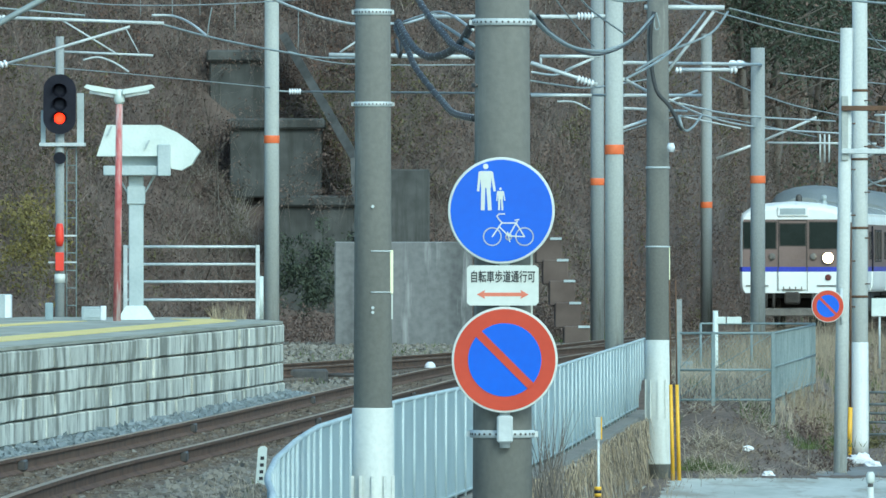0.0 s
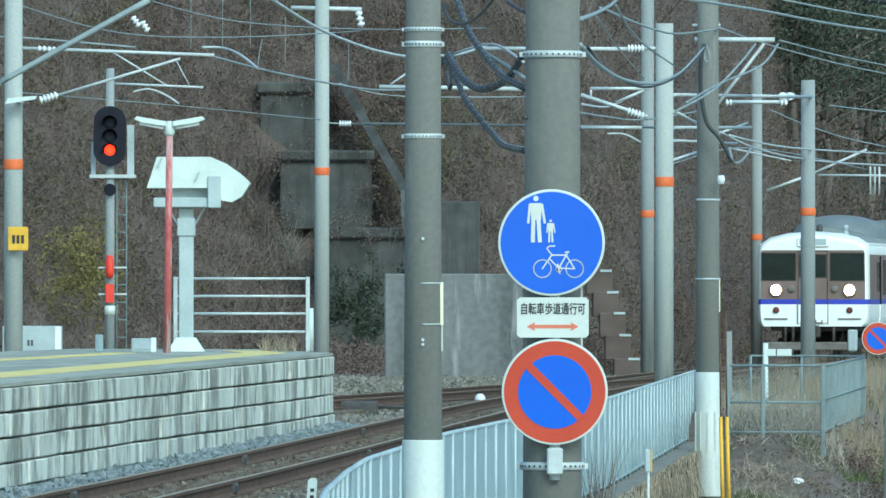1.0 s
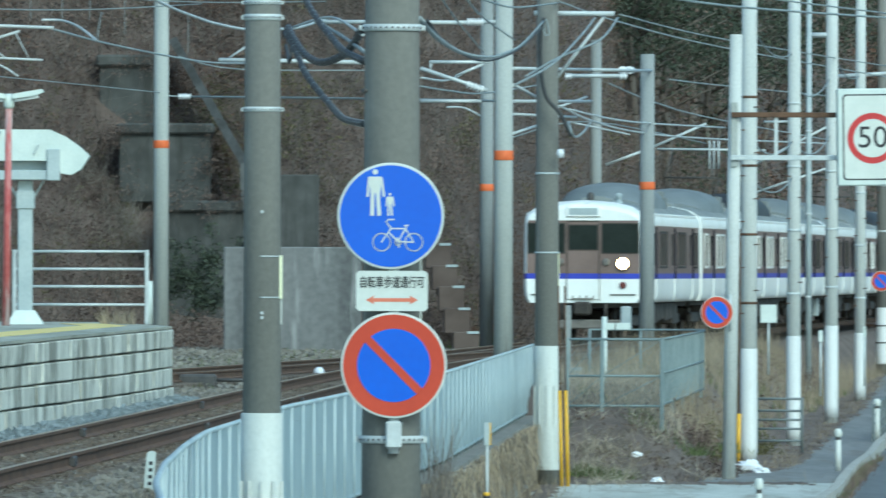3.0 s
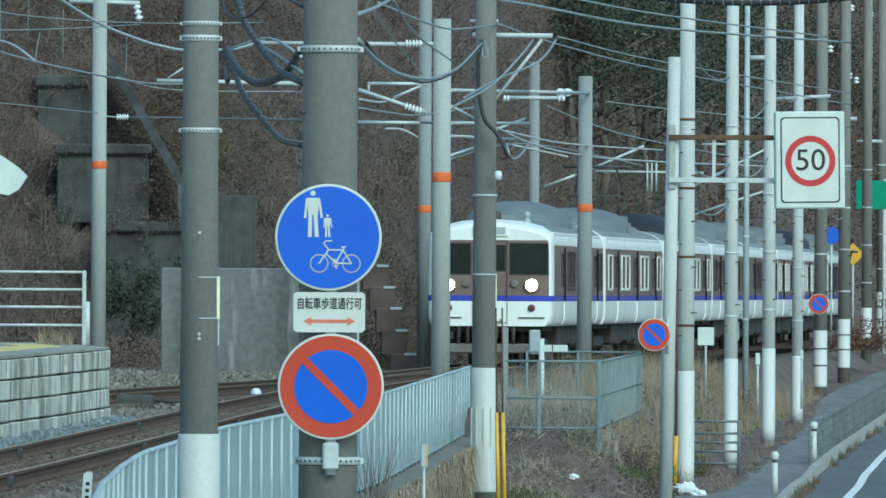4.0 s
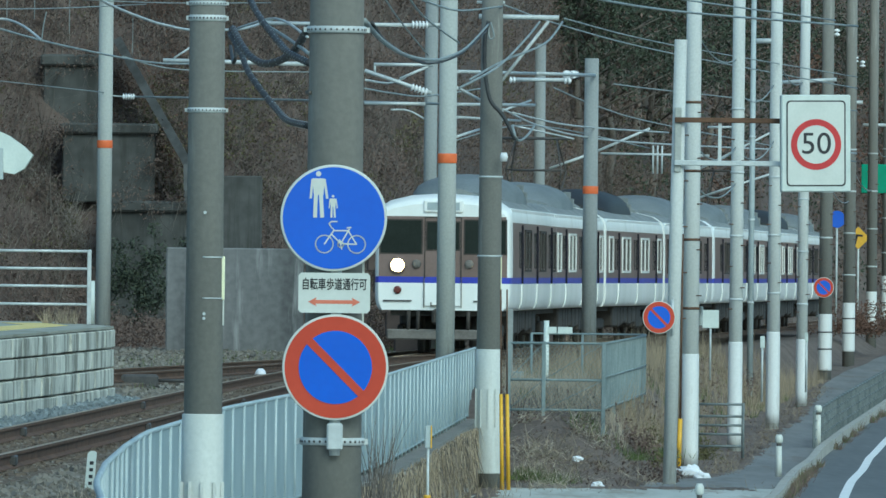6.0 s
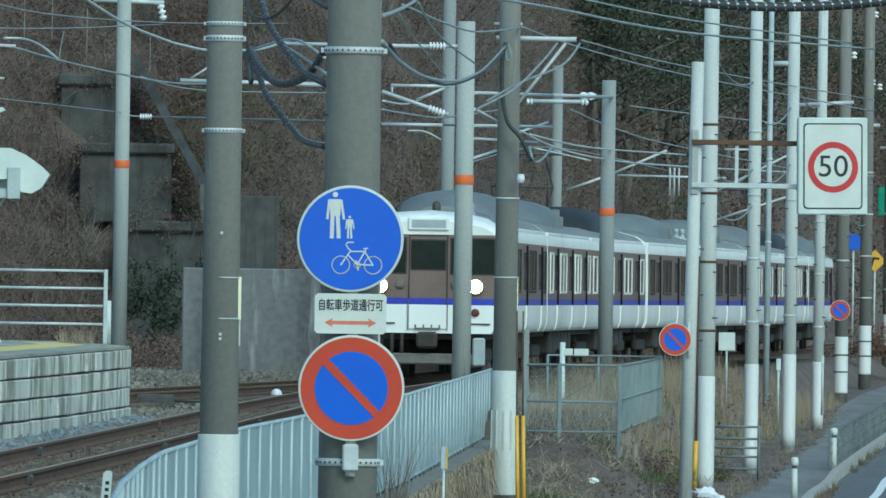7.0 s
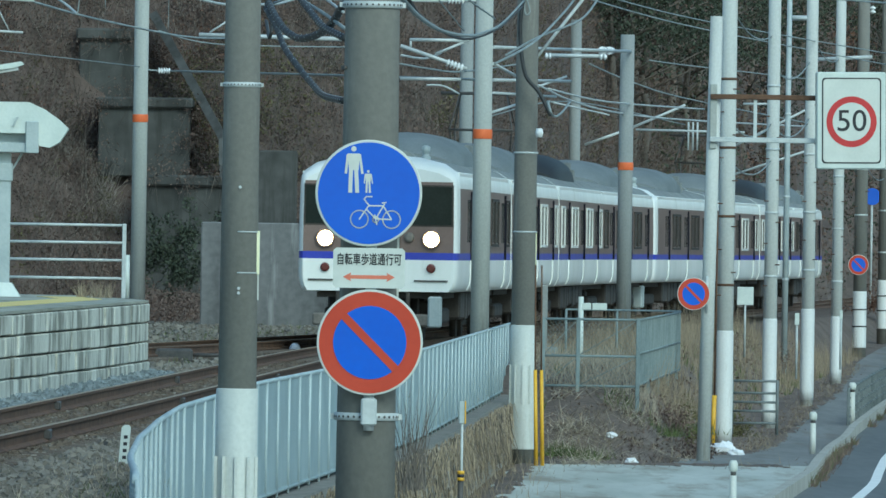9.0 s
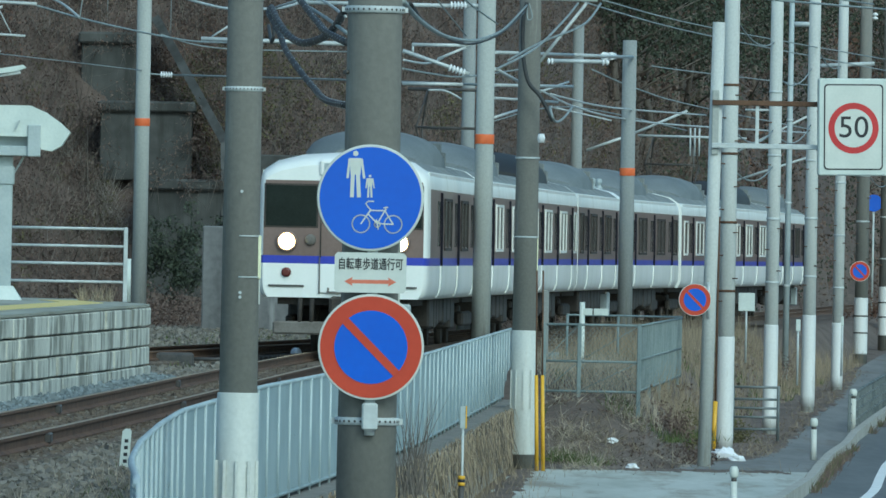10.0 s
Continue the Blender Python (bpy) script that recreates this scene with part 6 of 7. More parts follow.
arm((3.282, 205, 4.538), (4.959, 230, 4.821), 0.025)
arm((3.201, 200, 4.99), (3.681, 205, 4.856), 0.03)
arm((3.202, 200, 4.13), (3.682, 205, 4.323), 0.025)
arm((4.613, 230, 5.028), (5.278, 235, 5.311), 0.025)
# bracket on the concrete pole by the fence
arm((3.382, 190, 6.034), (4.731, 190, 6.026), 0.042, "galvanised steel crossarm on the pole")
arm((4.551, 190, 5.959), (3.592, 190, 4.714), 0.028, "slanting steel brace of the crossarm")
arm((3.344, 190, 6.272), (3.819, 190, 6.272), 0.025, "short steel crossarm on the pole")
wrapped([(4.409, 190, 5.959), (4.065, 186, 5.554), (3.541, 182, 5.035), (2.876, 178, 4.633)], 0.020, 34, "string of pale spacers on a cable", WIRE_GREY)
wrapped([(4.789, 190, 5.959), (4.423, 187, 5.528), (3.69, 184, 5.182), (3.079, 180, 4.801)], 0.020, 34, "string of pale spacers on a cable", WIRE_GREY)
wire([(3.535, 189.5, 5.947), (3.478, 189.5, 5.625), (3.488, 189.5, 5.095), (3.583, 189.5, 4.621), (3.801, 189.5, 4.356), (4.01, 189.5, 3.958)], 0.035, WIRE_DARK, "wound_cable", "thick black cable hanging from the crossarm")
wire([(3.942, 189, 4.198), (4.037, 189, 3.952), (4.245, 192, 4.045), (4.572, 200, 4.341)], 0.022, WIRE_GREY, "wound_cable", "grey cable hanging from the crossarm")
wire([(3.573, 189.5, 5.928), (3.63, 189.5, 5.692), (3.554, 189.5, 5.663), (3.535, 189.5, 5.881)], 0.014, WIRE_GREY, "wound_cable", "small loop of grey cable")
g = Geo()
g.lathe([(0.05, -0.08), (0.07, 0.0), (0.05, 0.07)], n=12)
solo("pole_lamp", g, INSULATOR, "small white lamp on the pole", "lamp", at=(3.823, 189.6, 3.675))
# lines running off to the road side
wire([(2.505, 150, 5.672), (3.927, 170, 6.035), (6.94, 200, 6.402), (12.325, 240, 7.048)], 0.022, WIRE_GREY)
wire([(4.352, 170, 6.179), (6.94, 200, 6.632), (11.598, 235, 7.054)], 0.016)
wire([(3.81, 190, 6.225), (5.505, 215, 6.417), (8.676, 250, 6.628), (15.407, 300, 6.722)], 0.016)
wire([(4.817, 190, 6.016), (7.982, 230, 6.41), (14.893, 290, 6.846)], 0.014)
wire([(5.882, 240, 5.663), (7.608, 265, 5.621), (10.066, 290, 5.538), (18.49, 360, 5.376)], 0.018)
wire([(4.212, 210, 4.764), (5.315, 230, 4.729), (6.89, 250, 4.739), (9.719, 280, 4.945), (17.463, 340, 5.43)], 0.022, GALV)
wire([(7.452, 250, 5.927), (9.718, 280, 6.275), (17.462, 340, 6.705)], 0.016)
wire([(4.276, 205, 4.631), (6.326, 240, 4.859), (10.066, 290, 5.364)], 0.02, GALV)
wire([(3.41, 215, 4.233), (5.486, 240, 4.859), (9.588, 290, 4.957)], 0.014)
wire([(5.215, 250, 4.988), (6.59, 250, 4.701)], 0.02, GALV)
arm((7.675, 317, 4.652), (8.832, 317, 5.081), 0.04)
arm((8.358, 300, 4.902), (9.918, 300, 5.593), 0.035)
arm((8.613, 300, 4.917), (11.508, 300, 4.889), 0.03)
for pt in ((10.008, 300, 5.143), (10.128, 300, 5.143), (10.248, 300, 5.143)):
    arm(pt, (pt[0], pt[1], pt[2] - 0.75), 0.025, "upright of a far line bracket")
arm((9.349, 245, 4.933), (9.962, 245, 4.937), 0.025)
arm((11.081, 300, 4.445), (13.398, 300, 5.661), 0.03)
arm((11.236, 300, 3.771), (13.256, 300, 4.46), 0.03)
for a0, b0 in (((8.14, 222, 4.41), (9.761, 240, 4.452)), ((9.761, 240, 4.452), (11.577, 263, 4.848)), ((11.575, 263, 5.177), (13.501, 290, 5.679)), ((9.752, 240, 5.712), (11.568, 263, 6.163)), ((11.562, 263, 7.018), (13.494, 290, 6.694)), ((8.124, 222, 6.741), (9.748, 240, 6.312)), ((8.145, 222, 3.633), (9.767, 240, 3.672)), ((13.502, 290, 5.534), (16.196, 333, 4.768)), ((16.196, 333, 4.768), (18.525, 365, 4.151)), ((18.515, 365, 5.611), (21.363, 405, 4.825)), ((21.347, 405, 7.052), (23.772, 440, 6.414))):
    wire([a0, b0], 0.016, WIRE_GREY, sag=0.35)
arm((11.14, 263, 7.186), (11.758, 263, 7.19), 0.06, "steel bracket between two poles")
arm((12.943, 290, 6.69), (14.364, 290, 6.773), 0.05, "steel crossarm on a footpath pole")
arm((18.266, 365, 7.343), (18.941, 365, 7.348), 0.06, "steel crossarm on a footpath pole")
arm((21.023, 405, 7.151), (21.934, 405, 7.157), 0.06, "steel crossarm on a footpath pole")
for pt in ((18.695, 365, 8.624), (18.915, 365, 8.479), (18.753, 365, 10.814), (21.498, 405, 11.61), (16.485, 333, 8.799)):
    insulator(pt, (pt[0], pt[1], pt[2] + 0.22), 0.1, 2)
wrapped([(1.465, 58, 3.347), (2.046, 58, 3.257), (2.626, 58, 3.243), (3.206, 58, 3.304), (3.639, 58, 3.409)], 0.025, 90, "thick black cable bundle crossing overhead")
# far road signs
s = thing("direction_sign", (22.786, 430, 5.445), "green road direction sign far down the road", "road sign")
g = Geo()
g.box(-0.5, 0.8, -0.03, 0.03, -0.55, 0.55, 0, 0.02)
part("panel", g, GREEN_SIGN, s)
g = Geo()
g.tube((0.6, 0.05, -8.0), (0.6, 0.05, 0.6), 0.08, n=8)
part("post", g, GALV, s)
s = thing("curve_arrow_sign", (21.683, 420, 3.15), "yellow diamond warning sign far down the road", "road sign")
g = Geo()
g.slab([(-0.42, 0), (0, -0.42), (0.42, 0), (0, 0.42)], -0.02, 0.02)
part("panel", g, YELLOW_GUARD, s)
g = Geo()
stroke(g, [(-0.12, -0.2), (-0.05, 0.1), (0.14, 0.08)], 0.08, -0.025)
part("arrow", g, INK, s)
g = Geo()
g.tube((0, 0.05, -4.0), (0, 0.05, 0.4), 0.04, n=8)
part("post", g, GALV, s)
s = thing("round_blue_sign", (19.886, 400, 3.738), "round blue road sign far down the road", "road sign")
g = Geo()
disc(g, 0.3, -0.02, 0.02)
part("panel", g, BLUE, s)
g = Geo()
g.tube((0, 0.05, -4.2), (0, 0.05, 0.3), 0.04, n=8)
part("post", g, GALV, s)


# ---- vegetation
def leaves(name, centers, per, spread, size, mat, label, category, seed, flat=1.0, parent=None):
    rng = np.random.default_rng(seed)
    c = np.repeat(np.asarray(centers, float), per, axis=0)
    n = len(c)
    d = rng.normal(size=(n, 3))
    d /= np.linalg.norm(d, axis=1)[:, None]
    p = c + d * (rng.random(n) ** 0.5)[:, None] * np.asarray(spread)
    u = rng.normal(size=(n, 3))
    u /= np.linalg.norm(u, axis=1)[:, None]
    w = rng.normal(size=(n, 3))
    w -= (w * u).sum(1)[:, None] * u
    w /= np.linalg.norm(w, axis=1)[:, None]
    s = size * (0.5 + rng.random(n))[:, None]
    v = np.stack([p - u * s, p + w * s * 0.45, p + u * s, p - w * s * 0.45], 1).reshape(-1, 3)
    me = bpy.data.meshes.new(name)
    me.from_pydata(v.tolist(), [], np.arange(4 * n).reshape(-1, 4).tolist())
    me.materials.append(mat)
    me.update()
    ob = new(name, me)
    if parent is not None:
        ob.parent = parent
        return ob
    return tagged(ob, label, category, kind="stuff")


def stems(name, roots, length, r, lean, mat, label, category, seed, up=1.0):
    """Slender three-sided stems from root points."""
    rng = np.random.default_rng(seed)
    p = np.asarray(roots, float)
    n = len(p)
    d = rng.normal(size=(n, 3)) * lean
    d[:, 2] = up
    l = length * (0.4 + 1.0 * rng.random(n))[:, None]
    tip = p + d / np.linalg.norm(d, axis=1)[:, None] * l
    a = rng.random(n) * 6.28
    v = []
    for k in range(3):
        o = np.stack([np.cos(a + 2.09 * k), np.sin(a + 2.09 * k), np.zeros(n)], 1) * r
        v.append(p + o)
    v.append(tip)
    v = np.stack(v, 1).reshape(-1, 3)
    b = 4 * np.arange(n)[:, None]
    f = np.concatenate([b + np.array([[0, 1, 3]]), b + np.array([[1, 2, 3]]), b + np.array([[2, 0, 3]])])
    me = bpy.data.meshes.new(name)
    me.from_pydata(v.tolist(), [], f.tolist())
    me.materials.append(mat)
    me.update()
    return tagged(new(name, me), label, category, kind="stuff")


rng = np.random.default_rng(11)


def hill_points(n, x0, x1, rise, lift=0.2, keep=None):
    out = []
    while len(out) < n:
        x = rng.uniform(x0, x1)
        y = hill_foot(x) + rng.uniform(-0.5, rise)
        if keep and not keep(x, y):
            continue
        if (-4.2 < x < -2.2 and y < 285) or (-5.4 < x < -3.0 and 285.2 < y < 287.0) or (-6.0 < x < -4.6 and 288.7 < y < 290.2) or (-1.5 < x < -0.3 and y < 285):
            continue
        out.append((x, y, ground_z(x, y) + lift))
    return out


def patch(scale, level, seed):
    return lambda x, y: noise.noise(Vector((x * scale, y * scale * 0.6, seed))) > level


leaves("hillside_scrub", hill_points(6200, -17, 14, 18, 0.12), 66, (0.6, 0.55, 0.45), 0.04, SCRUB, "brown leafless scrub covering the hillside", "scrub", 21)
leaves("hillside_shrubs", hill_points(1000, -17, 14, 22, 0.3, patch(0.25, 0.12, 4)), 60, (0.55, 0.5, 0.45), 0.042, SCRUB_GREEN, "olive green shrubs among the brown scrub", "shrubs", 22)
leaves("russet_scrub", hill_points(500, -17, 14, 22, 0.3, patch(0.2, 0.2, 9)), 60, (0.5, 0.5, 0.4), 0.04, RUSTLEAF, "russet leaved scrub on the hillside", "scrub", 23)
stems("bare_stems", hill_points(16000, -17, 14, 20, 0.0), 1.5, 0.009, 0.5, TWIG, "bare grey stems standing on the hillside", "stems", 24)
stems("leaning_stems", hill_points(2500, -17, 14, 22, 0.1), 2.4, 0.018, 1.2, TWIG, "leaning bare grey stems on the hillside", "stems", 25, 0.5)
leaves("far_hill_scrub", hill_points(5200, 10, 75, 55), 64, (1.1, 1.0, 0.9), 0.085, SCRUB, "brown woodland undergrowth on the far hill", "scrub", 26)
leaves("far_hill_green", hill_points(2500, 10, 75, 55, 0.8, patch(0.06, -0.08, 14)), 64, (1.3, 1.2, 1.2), 0.08, EVERGREEN, "dark evergreen bushes on the far hill", "bushes", 27)
leaves("far_hill_russet", hill_points(1300, 16, 75, 60, 0.8, patch(0.07, 0.15, 31)), 52, (1.2, 1.1, 1.0), 0.08, RUSTLEAF, "russet autumn bushes on the far hill", "bushes", 28)


def tree(h, seed, leaf_mat, label, dense):
    r2 = np.random.default_rng(seed)
    t = thing("tree", (0, 0, 0), label, "tree", "trees on the far hill")
    g = Geo()
    pts = [Vector((0, 0, -0.5))]
    for k in range(5):
        pts.append(Vector((r2.normal() * 0.2, r2.normal() * 0.2, h * (k + 1) / 5.5)))
    for k in range(5):
        g.tube(pts[k], pts[k + 1], 0.16 * (1 - k / 6), 0.16 * (1 - (k + 1) / 6), 7)
    tr = part("trunk", g, TWIG, t, "grey-brown trunk")
    cen = []
    for k in range(16):
        z = h * (0.3 + 0.65 * k / 16)
        a = 2.4 * k + r2.normal() * 0.3
        l = h * 0.30 * (1.15 - 0.75 * k / 16) * r2.uniform(0.7, 1.2)
        end = Vector((l * math.cos(a), l * math.sin(a), z + l * 0.5))
        g = Geo()
        g.tube((0, 0, z), end, 0.05, 0.015, 5)
        part("limb", g, TWIG, t)
        for q in range(3):
            cen.append(tuple(Vector((0, 0, z)).lerp(end, 0.5 + 0.3 * q) + Vector((r2.normal() * 0.3, r2.normal() * 0.3, r2.normal() * 0.3))))
    leaves("crown", cen, dense, (h * 0.1, h * 0.1, h * 0.08), 0.075, leaf_mat, "", "", seed, parent=t)
    return t


TREES = [tree(8.0, 41, EVERGREEN, "dark evergreen tree on the hillside", 100), tree(7.0, 42, RUSTLEAF, "russet autumn tree on the hillside", 66), tree(7.5, 43, SCRUB, "brown half-bare tree on the hillside", 44)]
spots = []
for k in range(26):
    x = rng.uniform(12, 60)
    y = hill_foot(x) + rng.uniform(1, 26)
    spots.append((x, y))
for k, (x, y) in enumerate(spots):
    m = pose(x, y, ground_z(x, y) - 0.2, 0, 0, rng.uniform(0, 360))
    if k < 3:
        TREES[k].matrix_basis = m
    else:
        copy_thing(TREES[(0, 1, 0, 2)[k % 4]], m)
for x, up in ((9.8, 8), (10.4, 12), (11.0, 7), (11.5, 11), (12.0, 15), (12.2, 9), (13.0, 13), (13.6, 8), (14.3, 12), (15.2, 9), (16.4, 14), (18.5, 10), (20.5, 15)):
    y = hill_foot(x) + up
    copy_thing(TREES[0], pose(x, y, ground_z(x, y) - 0.2, 0, 0, 47 * x))
for k in range(7):
    x = rng.uniform(9, 15)
    y = hill_foot(x) + rng.uniform(5, 16)
    copy_thing(TREES[(0, 2, 0)[k % 3]], pose(x, y, ground_z(x, y) - 0.2, 0, 0, rng.uniform(0, 360)))


stalks, dark_spots, moss = [], [], []
for k in range(150):
    cx, cy, cz = hill_points(1, -11, 12, 13, 0.0)[0]
    for _ in range(26):
        x, y = cx + rng.normal() * 0.28, cy + rng.normal() * 0.35
        stalks.append((x, y, ground_z(x, y)))
for k in range(30):
    q = k / 29
    x = -6.5 + 1.9 * q + rng.normal() * 0.08
    y = hill_foot(x) + (5.1 - 2.8 * q) / 0.72 - 0.3
    for _ in range(14):
        stalks.append((x + rng.normal() * 0.1, y + rng.normal() * 0.15, ground_z(x, y)))
stems("pale_stalks", stalks, 0.75, 0.010, 0.55, PALE_STALK, "pale dead stalks in clumps on the hillside", "stalks", 111, 0.9)
for k in range(70):
    cx, cy, cz = hill_points(1, -12, 13, 14, 0.0)[0]
    for _ in range(9):
        x, y = cx + rng.normal() * 0.5, cy + rng.normal() * 0.6
        (dark_spots if k % 3 else moss).append((x, y, ground_z(x, y) + 0.25))
leaves("dark_thicket", dark_spots, 60, (0.45, 0.4, 0.4), 0.036, DARK_SCRUB, "dark brown thickets on the hillside", "thickets", 112)
leaves("olive_shrubs", moss, 60, (0.4, 0.4, 0.35), 0.036, SCRUB_GREEN, "olive shrubs scattered on the hillside", "shrubs", 113)
creep = []
for k in range(70):
    q = rng.random()
    if q < 0.35:
        creep.append((rng.uniform(-5.9, -2.9), 285.7 + rng.normal() * 0.15, rng.choice([5.3, 3.5]) + rng.normal() * 0.35))
    elif q < 0.6:
        creep.append((rng.choice([-5.5, -3.05]) + rng.normal() * 0.25, 285.7, rng.uniform(2.8, 5.6)))
    elif q < 0.8:
        creep.append((rng.uniform(-4.4, -2.1), 282.8, 3.4 + rng.normal() * 0.25))
    else:
        creep.append((rng.uniform(-6.2, -4.3), 289.1, 7.2 + rng.normal() * 0.4))
leaves("creeping_scrub", creep, 46, (0.4, 0.25, 0.3), 0.034, SCRUB, "brown creepers over the concrete tiers", "scrub", 77)
stems("creeper_stems", creep * 3, 1.0, 0.008, 0.8, TWIG, "bare creeper stems over the concrete tiers", "stems", 78, -0.8)


def drift(name, spots, mat, label, category, seed):
    """Low ragged lenses of soil lying on a paved surface."""
    r3 = np.random.default_rng(seed)
    g = Geo()
    for x, y, z, w, l in spots:
        n = 13
        k = r3.uniform(0.55, 1.15, n)
        rim = [(x + w * k[i] * math.cos(2 * math.pi * i / n), y + l * k[i] * math.sin(2 * math.pi * i / n), z - 0.004) for i in range(n)]
        mid = [(x + 0.55 * w * k[i] * math.cos(2 * math.pi * i / n), y + 0.55 * l * k[i] * math.sin(2 * math.pi * i / n), z + 0.012 + 0.012 * r3.random()) for i in range(n)]
        g.add(rim + mid, [(i, (i + 1) % n, n + (i + 1) % n, n + i) for i in range(n)] + [tuple(range(n, 2 * n))], 0, True)
    return solo(name, g, mat, label, category, kind="stuff")


soil_spots = []
for k in range(80):
    soil_spots.append((rng.uniform(3.4, 8.2), 192.4 - abs(rng.normal()) * 0.7, road_z(190) + 0.048, rng.uniform(0.05, 0.22), rng.uniform(0.2, 0.8)))
for k in range(240):
    y = rng.uniform(130, 192)
    soil_spots.append((fence_x(y) + 0.55 + abs(rng.normal()) * 0.14, y, road_z(y) + 0.048, rng.uniform(0.04, 0.15), rng.uniform(0.4, 1.6)))
drift("drifted_soil", soil_spots, SOIL, "brown soil drifted over the concrete apron's edge", "soil", 108)
path_spots = [(path_x(y) + rng.normal() * 0.06, y, road_z(y) + 0.034, rng.uniform(0.05, 0.16), rng.uniform(0.5, 1.8)) for y in rng.uniform(194, 300, 140)]
drift("path_soil", path_spots, SOIL, "brown soil creeping over the footpath's edge", "soil", 109)


edge = [(rng.uniform(3.6, 8.6), 191.6 + rng.normal() * 2.4, road_z(192) + 0.05) for _ in range(220)]
stems("edge_straw", edge[::2], 0.18, 0.007, 2.0, DRYGRASS, "straw scattered over the apron's edge", "straw", 82)


# grass on the embankment
def bank_points(n, y0, y1, o0, o1, keep=None):
    out = []
    while len(out) < n:
        y = rng.uniform(y0, y1)
        x = bank_x(y) + rng.uniform(o0, o1)
        if x < track_x(y) + 1.9 or x < fence_x(min(y, 206)) + 0.5 or x > kerb_x(y) - 2.6 or (keep and not keep(x, y)):
            continue
        out.append((x, y, ground_z(x, y) - 0.03))
    return out


stems("dry_grass", bank_points(5600, 207, 330, 2.2, 9.5, patch(0.5, -0.05, 51)), 0.42, 0.007, 0.35, DRYGRASS, "straw coloured dry grass on the embankment", "grass", 52)
stems("matted_straw", bank_points(3800, 192, 222, 2.0, 9.5, patch(0.7, 0.16, 71)), 0.3, 0.007, 2.2, DRYGRASS, "flattened straw lying on the bank", "grass", 72)
stems("tall_dry_grass", bank_points(3200, 206, 330, 2.6, 7.0, patch(0.35, 0.0, 57)), 0.75, 0.007, 0.22, DRYGRASS, "tall straw coloured grass behind the gate", "grass", 53)
stems("green_grass", bank_points(2200, 192, 300, 2.5, 9.0, patch(0.45, 0.22, 59)), 0.22, 0.012, 0.4, GRASS, "patches of low green grass", "grass", 54)
leaves("dead_leaves", bank_points(1600, 192, 300, 2.2, 9.0), 5, (0.35, 0.35, 0.06), 0.045, SCRUB, "dead leaves and stalks on the bank", "leaves", 55)
wall_pts = []
for k in range(3600):
    y = rng.uniform(100, 196)
    if noise.noise(Vector((0, y * 0.55, 8))) + 0.35 * noise.noise(Vector((3, y * 2.2, 8))) < -0.12:
        continue
    wall_pts.append((fence_x(y) + 0.33 + rng.uniform(0, 0.12), y, -0.84 - 0.75 * rng.random() ** 1.6))
stems("hanging_grass", wall_pts, 0.42, 0.008, 0.22, DRYGRASS, "dead grass hanging over the stone wall", "grass", 56, -1.0)
stems("hanging_roots", [(x + 0.01, y + 0.1, z) for x, y, z in wall_pts[::3]], 0.5, 0.012, 0.15, TWIG, "dark dead creepers hanging over the stone wall", "creepers", 107, -1.0)
foot_pts = []
for k in range(500):
    y = rng.uniform(120, 196)
    foot_pts.append((fence_x(y) + 0.3 + abs(rng.normal()) * 0.5, y, -1.95))
stems("wall_foot_grass", foot_pts, 0.3, 0.007, 0.4, DRYGRASS, "dry weeds along the wall's foot", "grass", 58)
weed = [(1.104 + rng.uniform(-0.15, 0.15), 118 + rng.uniform(-1, 1), -0.8) for k in range(60)]
stems("fence_weeds", weed, 1.0, 0.008, 0.2, TWIG, "thin bare weeds growing through the fence", "weeds", 60)
plat_weed = [(-3.108 + rng.uniform(-0.25, 0.25), 163.5 + rng.uniform(-0.5, 0.5), 0.92) for k in range(120)]
stems("platform_weeds", plat_weed, 0.25, 0.008, 0.5, DRYGRASS, "dry weeds at the platform's end", "weeds", 61)
trackside = []
for k in range(1500):
    y = rng.uniform(150, 275)
    x = track_x(y) - rng.uniform(2.0, 7)
    if abs(x - loop_x(y)) > 1.0:
        trackside.append((x, y, -0.26))
near_weeds = []
for k in range(1800):
    y = rng.uniform(84, 165)
    x = rng.uniform(track_x(y) + 1.5, fence_x(y) - 0.1)
    near_weeds.append((x, y, -0.27))
stems("fence_foot_weeds", near_weeds, 0.16, 0.006, 0.7, STRAW_PALE, "thin bleached weeds between track and fence", "weeds", 97)
stems("fence_foot_grass", [(x + 0.1, y + 0.2, z) for x, y, z in near_weeds[::2]], 0.11, 0.008, 0.7, GRASS, "sparse green weeds between track and fence", "weeds", 98)
stems("trackside_weeds", trackside, 0.16, 0.010, 0.6, GRASS, "low weeds between the tracks", "weeds", 62)
kerb_grass = []
for k in range(700):
    y = rng.uniform(182, 300)
    if noise.noise(Vector((0, y * 0.3, 5))) > (0.05 if y > 226 else -0.3):
        kerb_grass.append((kerb_x(y) + rng.uniform(0.14, 0.34), y, road_z(y) - 0.1))
stems("kerb_grass", kerb_grass[::3], 0.22, 0.008, 0.5, DRYGRASS, "dry grass tufts along the kerb", "grass", 66)
stems("kerb_weeds", [(x - 0.06, y, z) for x, y, z in kerb_grass * 2], 0.18, 0.008, 0.6, GRASS, "low green weeds along the kerb", "weeds", 67)
stems("kerb_scrub", [(x - 0.05 + rng.normal() * 0.05, y + rng.normal() * 0.3, z) for x, y, z in kerb_grass * 4], 0.2, 0.009, 0.55, SCRUB, "dull brown dead weeds growing against the kerb", "weeds", 91)
verge_pts = [(path_x(y) - abs(rng.normal()) * 0.5 + 0.15, y, road_z(y) + 0.02) for y in rng.uniform(196, 320, 1500)]
